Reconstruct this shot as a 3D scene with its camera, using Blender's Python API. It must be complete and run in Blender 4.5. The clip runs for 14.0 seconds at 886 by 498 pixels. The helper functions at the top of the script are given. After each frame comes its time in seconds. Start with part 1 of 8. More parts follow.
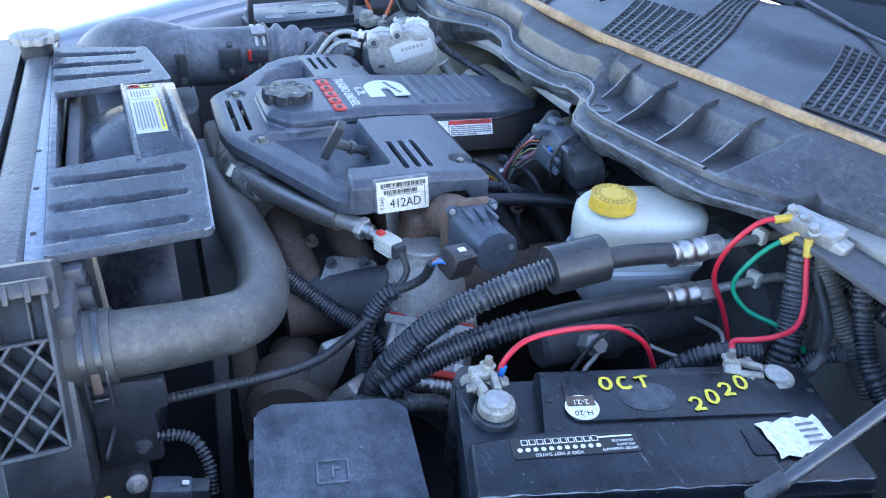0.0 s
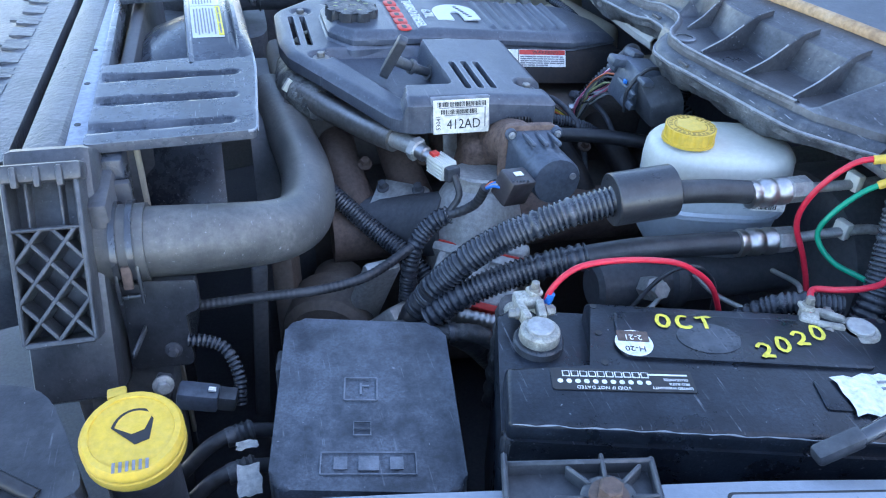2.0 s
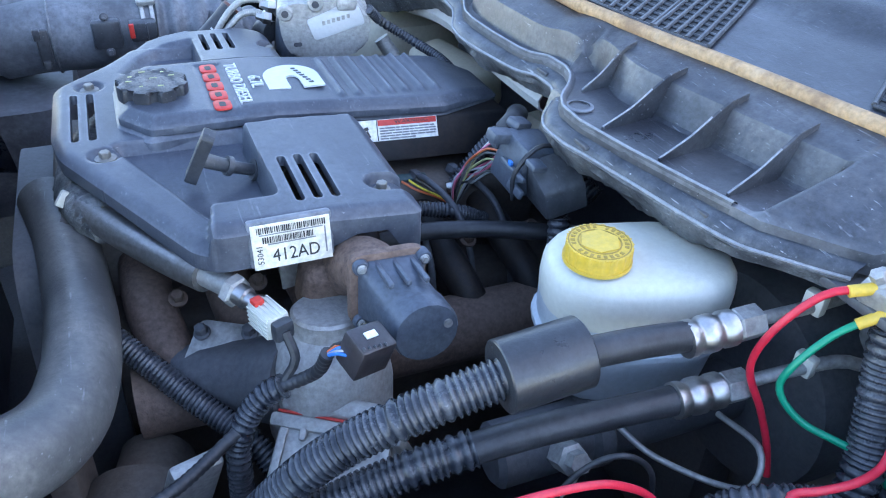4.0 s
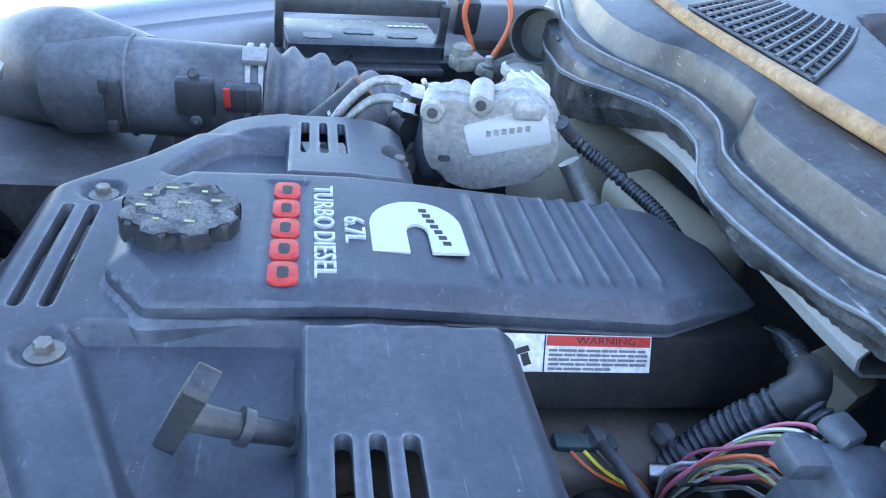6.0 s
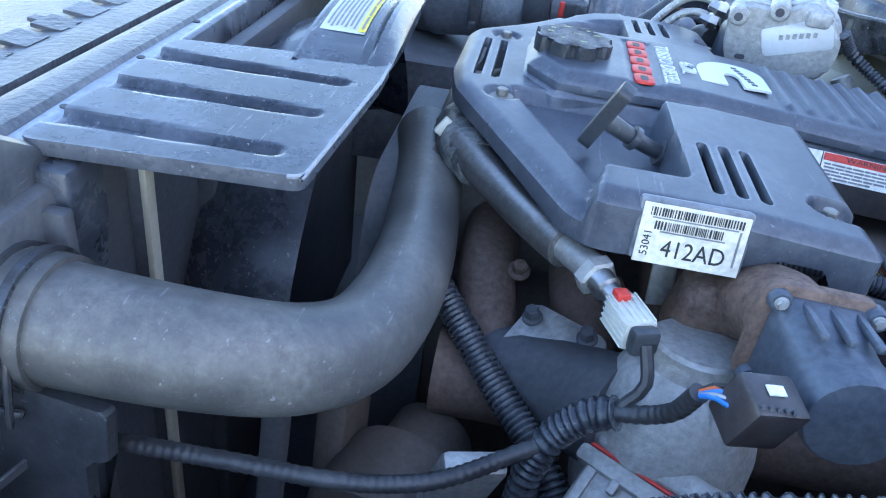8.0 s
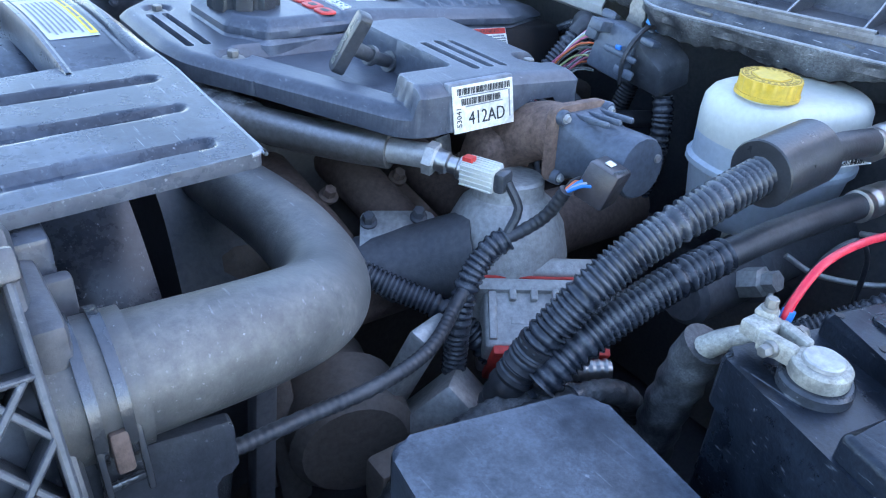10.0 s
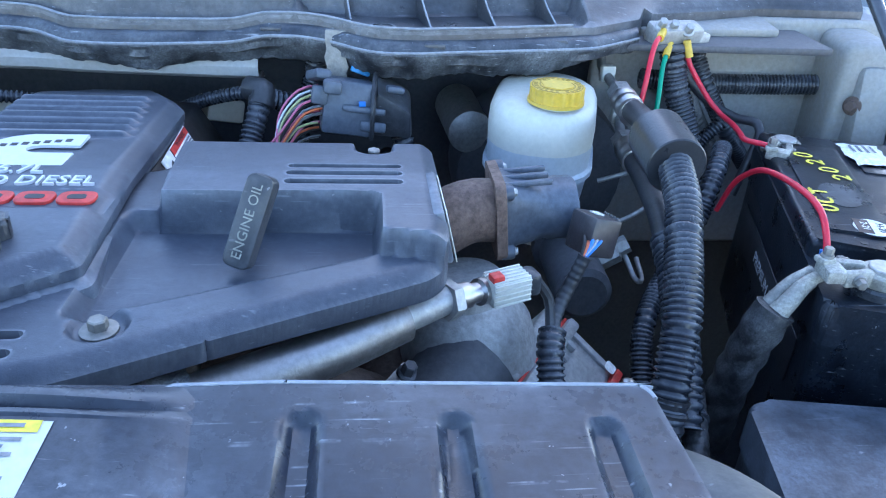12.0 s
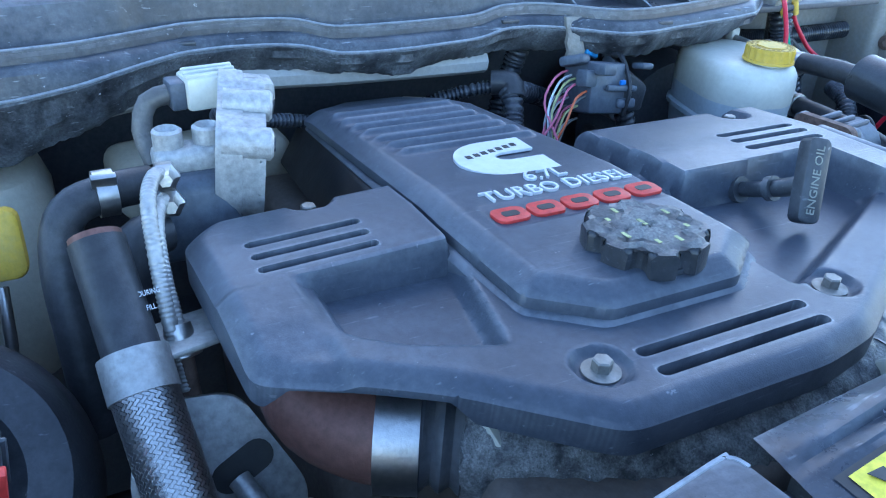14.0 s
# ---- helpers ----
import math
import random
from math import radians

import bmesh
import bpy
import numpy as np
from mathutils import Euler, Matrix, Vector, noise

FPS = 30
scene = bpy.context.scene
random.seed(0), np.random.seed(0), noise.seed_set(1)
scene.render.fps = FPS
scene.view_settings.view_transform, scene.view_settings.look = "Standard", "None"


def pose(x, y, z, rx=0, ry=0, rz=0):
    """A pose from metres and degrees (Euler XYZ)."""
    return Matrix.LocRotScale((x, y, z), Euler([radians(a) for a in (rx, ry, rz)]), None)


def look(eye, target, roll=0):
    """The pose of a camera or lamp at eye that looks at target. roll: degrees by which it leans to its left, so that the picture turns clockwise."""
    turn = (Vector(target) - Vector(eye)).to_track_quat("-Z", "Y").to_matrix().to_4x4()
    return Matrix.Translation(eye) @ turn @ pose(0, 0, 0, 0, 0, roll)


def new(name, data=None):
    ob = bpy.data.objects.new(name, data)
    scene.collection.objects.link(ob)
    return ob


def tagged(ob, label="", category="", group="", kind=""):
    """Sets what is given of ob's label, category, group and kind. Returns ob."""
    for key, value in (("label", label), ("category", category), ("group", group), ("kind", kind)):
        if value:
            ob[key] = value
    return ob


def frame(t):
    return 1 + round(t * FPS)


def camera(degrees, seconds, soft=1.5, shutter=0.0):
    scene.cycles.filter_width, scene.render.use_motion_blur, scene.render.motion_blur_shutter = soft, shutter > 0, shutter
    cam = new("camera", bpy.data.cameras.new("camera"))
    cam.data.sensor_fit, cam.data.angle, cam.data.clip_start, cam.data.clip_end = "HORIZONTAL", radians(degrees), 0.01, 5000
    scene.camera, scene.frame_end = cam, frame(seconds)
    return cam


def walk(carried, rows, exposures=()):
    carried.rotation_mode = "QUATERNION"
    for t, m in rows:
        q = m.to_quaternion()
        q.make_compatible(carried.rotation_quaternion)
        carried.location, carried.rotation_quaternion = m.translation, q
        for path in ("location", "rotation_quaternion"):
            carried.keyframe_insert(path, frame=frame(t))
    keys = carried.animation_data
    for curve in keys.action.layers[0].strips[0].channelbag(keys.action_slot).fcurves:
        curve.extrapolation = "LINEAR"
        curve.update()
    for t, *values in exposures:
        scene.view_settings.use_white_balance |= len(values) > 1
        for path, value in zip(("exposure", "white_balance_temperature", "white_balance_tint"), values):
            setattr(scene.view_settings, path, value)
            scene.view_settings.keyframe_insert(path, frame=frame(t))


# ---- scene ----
cam = camera(60.8, 14.0, soft=1.1)
# all plan numbers below are in plan units; PLAN turns them into metres above the ground
PLAN = Matrix.Translation((0, 0, 0.12)) @ Matrix.Scale(0.9, 4)
PATH = [
    (0, (0.036, 0.051, 1.584), (0.682, 1.615, 0.517), 2.5),
    (0.5, (0.04, 0.052, 1.581), (0.665, 1.626, 0.517), 2.4),
    (1, (0.051, 0.051, 1.581), (0.633, 1.635, 0.508), 2.6),
    (1.5, (0.055, 0.059, 1.559), (0.578, 1.643, 0.456), 3.1),
    (2, (0.065, 0.061, 1.514), (0.523, 1.635, 0.369), 3.2),
    (2.2, (0.061, 0.062, 1.499), (0.502, 1.63, 0.338), 3.2),
    (4.3, (0.223, 0.39, 1.501), (0.927, 1.886, 0.375), 3.0),
    (4.5, (0.231, 0.453, 1.497), (0.945, 1.951, 0.381), 3.2),
    (5, (0.299, 0.613, 1.485), (0.984, 2.156, 0.412), 4.2),
    (5.5, (0.335, 0.709, 1.43), (0.909, 2.311, 0.379), 6.0),
    (6, (0.306, 0.707, 1.415), (0.663, 2.384, 0.386), 7.0),
    (6.5, (0.259, 0.627, 1.374), (0.371, 2.331, 0.333), 7.4),
    (7, (0.242, 0.552, 1.36), (0.149, 2.247, 0.303), 7.9),
    (7.2, (0.242, 0.524, 1.344), (0.077, 2.215, 0.29), 7.7),
    (9.3, (-0.003, 0.29, 1.405), (0.458, 1.948, 0.387), 5.3),
    (9.5, (-0.025, 0.288, 1.398), (0.628, 1.874, 0.369), 4.7),
    (10, (-0.105, 0.373, 1.366), (0.961, 1.706, 0.324), 4.3),
    (10.5, (-0.183, 0.509, 1.37), (1.219, 1.488, 0.332), 4.2),
    (11, (-0.276, 0.664, 1.399), (1.348, 1.233, 0.381), 3.6),
    (11.5, (-0.284, 0.792, 1.403), (1.441, 0.944, 0.402), 3.4),
    (12, (-0.191, 0.904, 1.39), (1.537, 0.709, 0.401), 3.2),
    (12.5, (-0.168, 1.022, 1.402), (1.518, 0.589, 0.418), 3.0),
    (13, (-0.182, 1.22, 1.411), (1.463, 0.631, 0.438), 2.8),
    (13.5, (-0.164, 1.363, 1.399), (1.432, 0.652, 0.426), 3.0),
    (14, (-0.073, 1.457, 1.374), (1.458, 0.631, 0.386), 3.1),
]
walk(cam, [(t, look(eye, target, roll)) for t, eye, target, roll in PATH],
     exposures=[(0.0, 2.5, 6200, 13), (2.2, 2.55, 6200, 12), (4.5, 2.7, 6500, 13), (6.0, 2.6, 6350, 10), (7.2, 2.56, 6200, 10), (9.3, 2.66, 6250, 12), (10.0, 2.77, 6250, 12), (11.0, 2.71, 6200, 12), (12.0, 2.6, 6020, 10), (12.5, 2.56, 5950, 9), (13.5, 2.3, 5720, 6), (14.0, 2.37, 5600, 5)])

# ---- light: clear sky; an added unseen block shades the truck, the ground past it in the sun ----
SUN_ELEVATION, SUN_AZIMUTH = 35.0, -30.0
world = bpy.data.worlds.new("sky")
scene.world = world
world.use_nodes = True
sky = world.node_tree.nodes.new("ShaderNodeTexSky")
sky.sky_type, sky.sun_disc = "NISHITA", False
sky.sun_elevation, sky.sun_rotation = radians(SUN_ELEVATION), radians(90 - SUN_AZIMUTH)
sky.air_density, sky.dust_density = 0.9, 0.5
background = world.node_tree.nodes["Background"]
background.inputs["Strength"].default_value = 0.15
world.node_tree.links.new(sky.outputs["Color"], background.inputs["Color"])
sun = new("sun", bpy.data.lights.new("sun", "SUN"))
sun.data.energy, sun.data.angle, sun.data.color = 4.0, radians(0.5), (1.0, 0.95, 0.88)
a, e = radians(SUN_AZIMUTH), radians(SUN_ELEVATION)
sun.matrix_world = look((math.cos(a) * math.cos(e) * 20, math.sin(a) * math.cos(e) * 20, math.sin(e) * 20), (0, 0, 0))


# ---- materials ----
def surface(name, base, rough, metal=0.0, dust=None, dust_amount=0.0, dust_scale=7.0, var=0.25, grain=180.0,
            bump=0.15, bump_scale=350.0, alpha=None, coat=0.0, scratch=0.0, spec=0.5, streak=None, edge_wear=0.0, smear=0.0):
    """A painted, moulded or cast surface: two scales of colour change, dust, scratches, grain relief."""
    m = bpy.data.materials.new(name)
    m.use_nodes = True
    nt = m.node_tree
    link, node = nt.links.new, nt.nodes.new
    b = nt.nodes["Principled BSDF"]
    where = node("ShaderNodeTexCoord").outputs["Object"]

    def noise_map(scale, detail=5.0, rough_=0.6, stretch=None, spin=0.5):
        n = node("ShaderNodeTexNoise")
        n.inputs["Scale"].default_value, n.inputs["Detail"].default_value = scale, detail
        n.inputs["Roughness"].default_value = rough_
        if stretch:
            mp = node("ShaderNodeMapping")
            mp.inputs["Scale"].default_value = stretch
            mp.inputs["Rotation"].default_value = (0.2, 0.1, spin)
            link(where, mp.inputs["Vector"])
            link(mp.outputs["Vector"], n.inputs["Vector"])
        else:
            link(where, n.inputs["Vector"])
        return n.outputs["Fac"]

    def ramp(fac, lo, hi):
        r = node("ShaderNodeMapRange")
        r.inputs["From Min"].default_value, r.inputs["From Max"].default_value = lo, hi
        link(fac, r.inputs["Value"])
        return r.outputs["Result"]

    def mix(fac, c1, c2):
        x = node("ShaderNodeMix")
        x.data_type = "RGBA"
        for socket, value in ((x.inputs["Factor"], fac), (x.inputs["A"], c1), (x.inputs["B"], c2)):
            if isinstance(value, (int, float)):
                socket.default_value = value
            elif isinstance(value, tuple):
                socket.default_value = (*value[:3], 1)
            else:
                link(value, socket)
        return x.outputs["Result"]

    def times(fac, k):
        x = node("ShaderNodeMath")
        x.operation = "MULTIPLY"
        link(fac, x.inputs[0])
        if isinstance(k, (int, float)):
            x.inputs[1].default_value = k
        else:
            link(k, x.inputs[1])
        return x.outputs[0]

    dark = tuple(c * (1 - var) for c in base)
    light = tuple(min(1.0, c * (1 + var)) for c in base)
    colour = mix(ramp(noise_map(grain, 4), 0.3, 0.7), dark, light)
    roughness = ramp(noise_map(25, 6), 0.0, 1.0)
    rr = node("ShaderNodeMapRange")
    rr.inputs["To Min"].default_value, rr.inputs["To Max"].default_value = max(0.02, rough - 0.12), min(1, rough + 0.12)
    link(roughness, rr.inputs["Value"])
    rough_out = rr.outputs["Result"]
    if dust:
        blot = ramp(noise_map(dust_scale, 8, 0.68), 0.38, 0.72)
        speck = ramp(noise_map(dust_scale * 14, 6, 0.7), 0.25, 0.75)
        f = times(times(blot, speck), dust_amount * 1.9)
        colour = mix(f, colour, dust)
        rm = node("ShaderNodeMix")
        link(f, rm.inputs[0])
        link(rough_out, rm.inputs[2])
        rm.inputs[3].default_value = 0.85
        rough_out = rm.outputs[0]
    if scratch:
        for turn_, size in ((0.5, 330), (-0.9, 420), (1.6, 260)):
            s = ramp(noise_map(size, 2, 0.5, (1.0, 0.03, 1.0), turn_), 0.66, 0.74)
            s2 = ramp(noise_map(22 + size / 10, 4), 0.5, 0.62)
            colour = mix(times(times(s, s2), min(1.0, scratch)), colour, (0.42, 0.44, 0.47))
        chip = ramp(noise_map(170, 3, 0.6), 0.71, 0.74)
        colour = mix(times(chip, min(1.0, scratch * 1.3)), colour, (0.45, 0.46, 0.48))
    if smear:
        for turn_, size in ((0.4, 5.0), (-0.8, 9.0)):
            s = times(ramp(noise_map(size, 9, 0.72, (1.0, 0.4, 1.0), turn_), 0.5, 0.78), ramp(noise_map(size * 9, 6, 0.7), 0.3, 0.65))
            colour = mix(times(s, smear), colour, (0.3, 0.34, 0.4))
    if edge_wear:
        geo = node("ShaderNodeNewGeometry")
        w = times(ramp(geo.outputs["Pointiness"], 0.515, 0.6), ramp(noise_map(40, 5, 0.7), 0.3, 0.6))
        colour = mix(times(w, edge_wear), colour, (0.4, 0.42, 0.45))
    if streak:
        s = ramp(noise_map(9, 6, 0.7), 0.45, 0.62)
        colour = mix(times(s, 0.85), colour, streak)
    link(colour, b.inputs["Base Color"])
    link(rough_out, b.inputs["Roughness"])
    b.inputs["Metallic"].default_value = metal
    b.inputs["Specular IOR Level"].default_value = spec
    b.inputs["Coat Weight"].default_value = coat
    if alpha is not None:
        b.inputs["Transmission Weight"].default_value = alpha
    if bump:
        bp = node("ShaderNodeBump")
        bp.inputs["Strength"].default_value, bp.inputs["Distance"].default_value = bump, 0.002
        link(noise_map(bump_scale, 4), bp.inputs["Height"])
        link(bp.outputs["Normal"], b.inputs["Normal"])
    return m


DUST = (0.33, 0.34, 0.35)
M = {}
M["cover"] = surface("moulded_cover_plastic", (0.042, 0.05, 0.068), 0.36, dust=(0.36, 0.38, 0.42), dust_amount=0.12, dust_scale=11, scratch=0.2, bump=0.12, bump_scale=900, edge_wear=0.5, var=0.15, smear=0.22)
M["black"] = surface("black_plastic", (0.02, 0.0225, 0.028), 0.33, dust=DUST, dust_amount=0.15, scratch=0.2, edge_wear=0.12)
M["shroud"] = surface("fan_shroud_plastic", (0.015, 0.019, 0.029), 0.26, dust=(0.34, 0.38, 0.44), dust_amount=0.12, dust_scale=9, scratch=0.45, edge_wear=0.4, bump=0.05, spec=0.45, smear=0.5)
M["grime"] = surface("oily_black_plastic", (0.01, 0.0105, 0.013), 0.5, dust=(0.07, 0.05, 0.035), dust_amount=0.5, dust_scale=14, spec=0.3)
M["bolt"] = surface("dull_bolt_steel", (0.24, 0.235, 0.22), 0.45, metal=0.6, dust=(0.3, 0.26, 0.2), dust_amount=0.5, dust_scale=30)
M["deep"] = surface("greasy_dark_metal", (0.062, 0.066, 0.077), 0.5, dust=(0.15, 0.145, 0.14), dust_amount=0.35)
M["block"] = surface("dusty_engine_iron", (0.085, 0.074, 0.067), 0.65, dust=(0.16, 0.11, 0.08), dust_amount=0.4)
M["rust"] = surface("rusty_iron", (0.1, 0.066, 0.053), 0.75, dust=(0.16, 0.12, 0.095), dust_amount=0.5, var=0.4, bump=0.5, bump_scale=120)
M["tan"] = surface("weathered_rubber_strip", (0.4, 0.25, 0.12), 0.75, dust=(0.55, 0.43, 0.3), dust_amount=0.5, streak=(0.2, 0.12, 0.07), var=0.35)
M["rubber"] = surface("dusty_rubber_hose", (0.064, 0.064, 0.064), 0.4, dust=(0.31, 0.295, 0.265), dust_amount=0.45, spec=0.6, dust_scale=9, scratch=0.3, var=0.12)
M["hose"] = surface("black_rubber", (0.018, 0.019, 0.023), 0.42, dust=DUST, dust_amount=0.14)
M["sleeve"] = surface("glossy_foam_sleeve", (0.02, 0.022, 0.026), 0.3, dust=(0.3, 0.32, 0.35), dust_amount=0.07, dust_scale=30, spec=0.6)
M["duct"] = surface("dusty_duct_plastic", (0.055, 0.06, 0.07), 0.42, dust=(0.4, 0.42, 0.45), dust_amount=0.35, dust_scale=8, bump=0.05, var=0.12, smear=0.4)
M["loom"] = surface("split_loom_plastic", (0.014, 0.017, 0.024), 0.24, dust=(0.3, 0.33, 0.38), dust_amount=0.1, dust_scale=20, edge_wear=0.2)
M["alu"] = surface("cast_aluminium", (0.41, 0.41, 0.4), 0.48, metal=0.35, dust=(0.34, 0.31, 0.27), dust_amount=0.5, bump=0.4, bump_scale=260)
M["steel"] = surface("bare_steel", (0.46, 0.45, 0.44), 0.36, metal=1.0, var=0.12)
M["tube_steel"] = surface("heat_dulled_steel", (0.3, 0.29, 0.285), 0.4, metal=0.9, dust=(0.2, 0.17, 0.14), dust_amount=0.45, dust_scale=16, var=0.15)
M["zinc"] = surface("dull_zinc", (0.38, 0.38, 0.37), 0.45, metal=0.6, dust=(0.5, 0.48, 0.44), dust_amount=0.4)
M["lead"] = surface("corroded_terminal_lead", (0.2, 0.195, 0.175), 0.55, metal=0.3, dust=(0.6, 0.58, 0.5), dust_amount=0.9, dust_scale=30, bump=0.4, bump_scale=190)
M["battery"] = surface("battery_case", (0.005, 0.0072, 0.0115), 0.28, dust=(0.12, 0.16, 0.22), dust_amount=0.16, dust_scale=22, scratch=0.25, edge_wear=0.15, spec=0.4)
M["white"] = surface("white_sticker", (0.78, 0.77, 0.73), 0.5, dust=(0.5, 0.46, 0.4), dust_amount=0.12, bump=0.03)
M["paper"] = surface("aged_label_paper", (0.56, 0.57, 0.57), 0.42, dust=(0.45, 0.43, 0.4), dust_amount=0.25, dust_scale=14, bump=0.03, var=0.08)
# black for print, and for the painted-in dark of grille gaps and holes
M["ink_and_dark"] = surface("black_ink_and_dark", (0.02, 0.02, 0.02), 0.5, bump=0)
M["grey_ink"] = surface("faded_ink", (0.2, 0.2, 0.21), 0.6, bump=0)
M["red_ink"] = surface("red_ink", (0.55, 0.04, 0.03), 0.5, bump=0)
M["yellow_ink"] = surface("yellow_paint_marker", (0.75, 0.62, 0.06), 0.55, bump=0.1)
M["yellow"] = surface("yellow_plastic", (0.66, 0.43, 0.04), 0.45, dust=(0.5, 0.4, 0.2), dust_amount=0.3, dust_scale=18, var=0.12)
M["red_wire"] = surface("red_wire_insulation", (0.6, 0.02, 0.045), 0.35, var=0.1)
M["green_wire"] = surface("green_wire_insulation", (0.0, 0.26, 0.14), 0.35, var=0.1)
M["blue"] = surface("blue_insulation", (0.03, 0.18, 0.55), 0.4, var=0.1)
M["pink_wire"] = surface("pink_wire_insulation", (0.6, 0.16, 0.25), 0.4, var=0.1)
M["orange"] = surface("orange_insulation", (0.6, 0.14, 0.05), 0.4, var=0.1)
M["silver"] = surface("silver_body_paint", (0.27, 0.29, 0.325), 0.32, metal=0.5, dust=(0.33, 0.33, 0.32), dust_amount=0.25, coat=0.3, var=0.06)
M["apron"] = surface("dusty_body_primer", (0.27, 0.27, 0.26), 0.55, dust=(0.3, 0.26, 0.2), dust_amount=0.5, var=0.15)
M["cowl"] = surface("weathered_cowl_plastic", (0.028, 0.031, 0.038), 0.3, dust=(0.34, 0.33, 0.32), dust_amount=0.22, dust_scale=9, scratch=0.4, edge_wear=0.45, spec=0.5, smear=0.32)
M["cowl_gloss"] = surface("smooth_cowl_plastic", (0.026, 0.03, 0.038), 0.33, dust=(0.3, 0.3, 0.31), dust_amount=0.16, dust_scale=7, scratch=0.2, spec=0.45, smear=0.3)
M["seal"] = surface("rubber_seal", (0.022, 0.027, 0.037), 0.36, dust=(0.36, 0.39, 0.42), dust_amount=0.2, dust_scale=20, scratch=0.6, edge_wear=0.5)
M["tank"] = surface("translucent_tank_plastic", (0.56, 0.56, 0.5), 0.36, dust=(0.4, 0.35, 0.25), dust_amount=0.3, var=0.06)
M["fluid"] = surface("fluid_in_cloudy_plastic", (0.4, 0.45, 0.5), 0.32, dust=(0.42, 0.4, 0.34), dust_amount=0.2, var=0.08)
M["oldtank"] = surface("yellowed_tank_plastic", (0.5, 0.46, 0.36), 0.5, dust=(0.4, 0.33, 0.24), dust_amount=0.3, var=0.08)
M["rad"] = surface("crinkled_radiator_top", (0.045, 0.05, 0.06), 0.3, dust=(0.42, 0.43, 0.45), dust_amount=0.3, bump=0.9, bump_scale=150)
M["ground"] = surface("pale_sunlit_concrete", (0.6, 0.575, 0.53), 0.9, dust=(0.68, 0.66, 0.62), dust_amount=0.5, dust_scale=1.2, bump=0.3, bump_scale=40)
M["copper"] = surface("heat_stained_pipe", (0.16, 0.075, 0.06), 0.5, metal=0.35, dust=(0.22, 0.14, 0.11), dust_amount=0.4)
M["wrap"] = surface("tarred_wrap", (0.03, 0.032, 0.036), 0.42, dust=(0.6, 0.6, 0.58), dust_amount=0.55, scratch=0.5, dust_scale=55, bump=1.0, bump_scale=110)
M["burnt"] = surface("rusted_flange_iron", (0.13, 0.083, 0.063), 0.75, dust=(0.26, 0.18, 0.14), dust_amount=0.6, dust_scale=22, var=0.5, bump=0.7, bump_scale=160)
M["edge"] = surface("pale_edge_line", (0.22, 0.24, 0.27), 0.45, dust=(0.4, 0.4, 0.4), dust_amount=0.3)
M["strut"] = surface("dark_steel_rod", (0.1, 0.105, 0.115), 0.25, metal=0.6, var=0.1)
M["glass"] = surface("dark_windscreen_glass", (0.02, 0.025, 0.03), 0.08, bump=0, var=0.05)
M["badge"] = surface("brushed_badge", (0.62, 0.64, 0.66), 0.45, metal=0.3, var=0.06, bump=0)
M["flake"] = surface("flaking_cap_plastic", (0.05, 0.052, 0.056), 0.55, dust=(0.4, 0.39, 0.35), dust_amount=0.75, dust_scale=30, bump=0.8, bump_scale=200)
M["faded_yellow"] = surface("faded_yellow_paint", (0.5, 0.52, 0.22), 0.6, dust=(0.1, 0.1, 0.1), dust_amount=0.5, dust_scale=60)
M["tape"] = surface("dirty_tape", (0.2, 0.185, 0.16), 0.45, dust=(0.42, 0.41, 0.38), dust_amount=0.4, dust_scale=40, bump=0.9, bump_scale=90)
M["teal"] = surface("teal_plastic", (0.015, 0.05, 0.058), 0.5, dust=(0.1, 0.09, 0.08), dust_amount=0.5)
M["brownblack"] = surface("brown_black_plastic", (0.024, 0.017, 0.018), 0.3, dust=(0.4, 0.4, 0.4), dust_amount=0.06, edge_wear=0.1)
M["strip"] = surface("pale_metal_strip", (0.34, 0.37, 0.42), 0.35, metal=0.3, dust=(0.4, 0.4, 0.4), dust_amount=0.2)
M["blocker"] = surface("blue_grey_blocker", (0.16, 0.19, 0.24), 0.7, dust=(0.25, 0.26, 0.28), dust_amount=0.3, dust_scale=0.8)
M["tar_mat"] = surface("tarred_sound_mat", (0.017, 0.019, 0.024), 0.45, dust=(0.3, 0.32, 0.34), dust_amount=0.5, dust_scale=28, bump=0.9, bump_scale=90, scratch=0.7, edge_wear=0.2)
M["primer"] = surface("dusty_bare_rail", (0.4, 0.4, 0.39), 0.5, dust=(0.34, 0.31, 0.27), dust_amount=0.5, dust_scale=16, var=0.1, scratch=0.4)
M["taped"] = surface("black_cloth_tape", (0.016, 0.017, 0.02), 0.42, dust=(0.3, 0.31, 0.31), dust_amount=0.35, dust_scale=45, bump=0.7, bump_scale=120)
M["lid"] = surface("fuse_box_lid", (0.028, 0.034, 0.044), 0.34, dust=(0.22, 0.25, 0.3), dust_amount=0.5, dust_scale=26, scratch=0.25, edge_wear=0.3, smear=0.3)
M["bluetape"] = surface("blue_tape", (0.06, 0.3, 0.62), 0.45, var=0.15)
M["pale_print"] = surface("pale_worn_print", (0.3, 0.3, 0.25), 0.6, dust=(0.1, 0.1, 0.1), dust_amount=0.4, dust_scale=60)
M["cream"] = surface("aged_white_sticker", (0.68, 0.65, 0.56), 0.5, dust=(0.45, 0.4, 0.32), dust_amount=0.2, dust_scale=20, bump=0.03)
M["cap_print"] = surface("worn_brown_print", (0.3, 0.19, 0.03), 0.55, dust=(0.6, 0.42, 0.08), dust_amount=0.5, dust_scale=60)
M["bluegrey"] = surface("valve_actuator_body", (0.07, 0.085, 0.11), 0.4, metal=0.15, dust=(0.3, 0.32, 0.36), dust_amount=0.25)


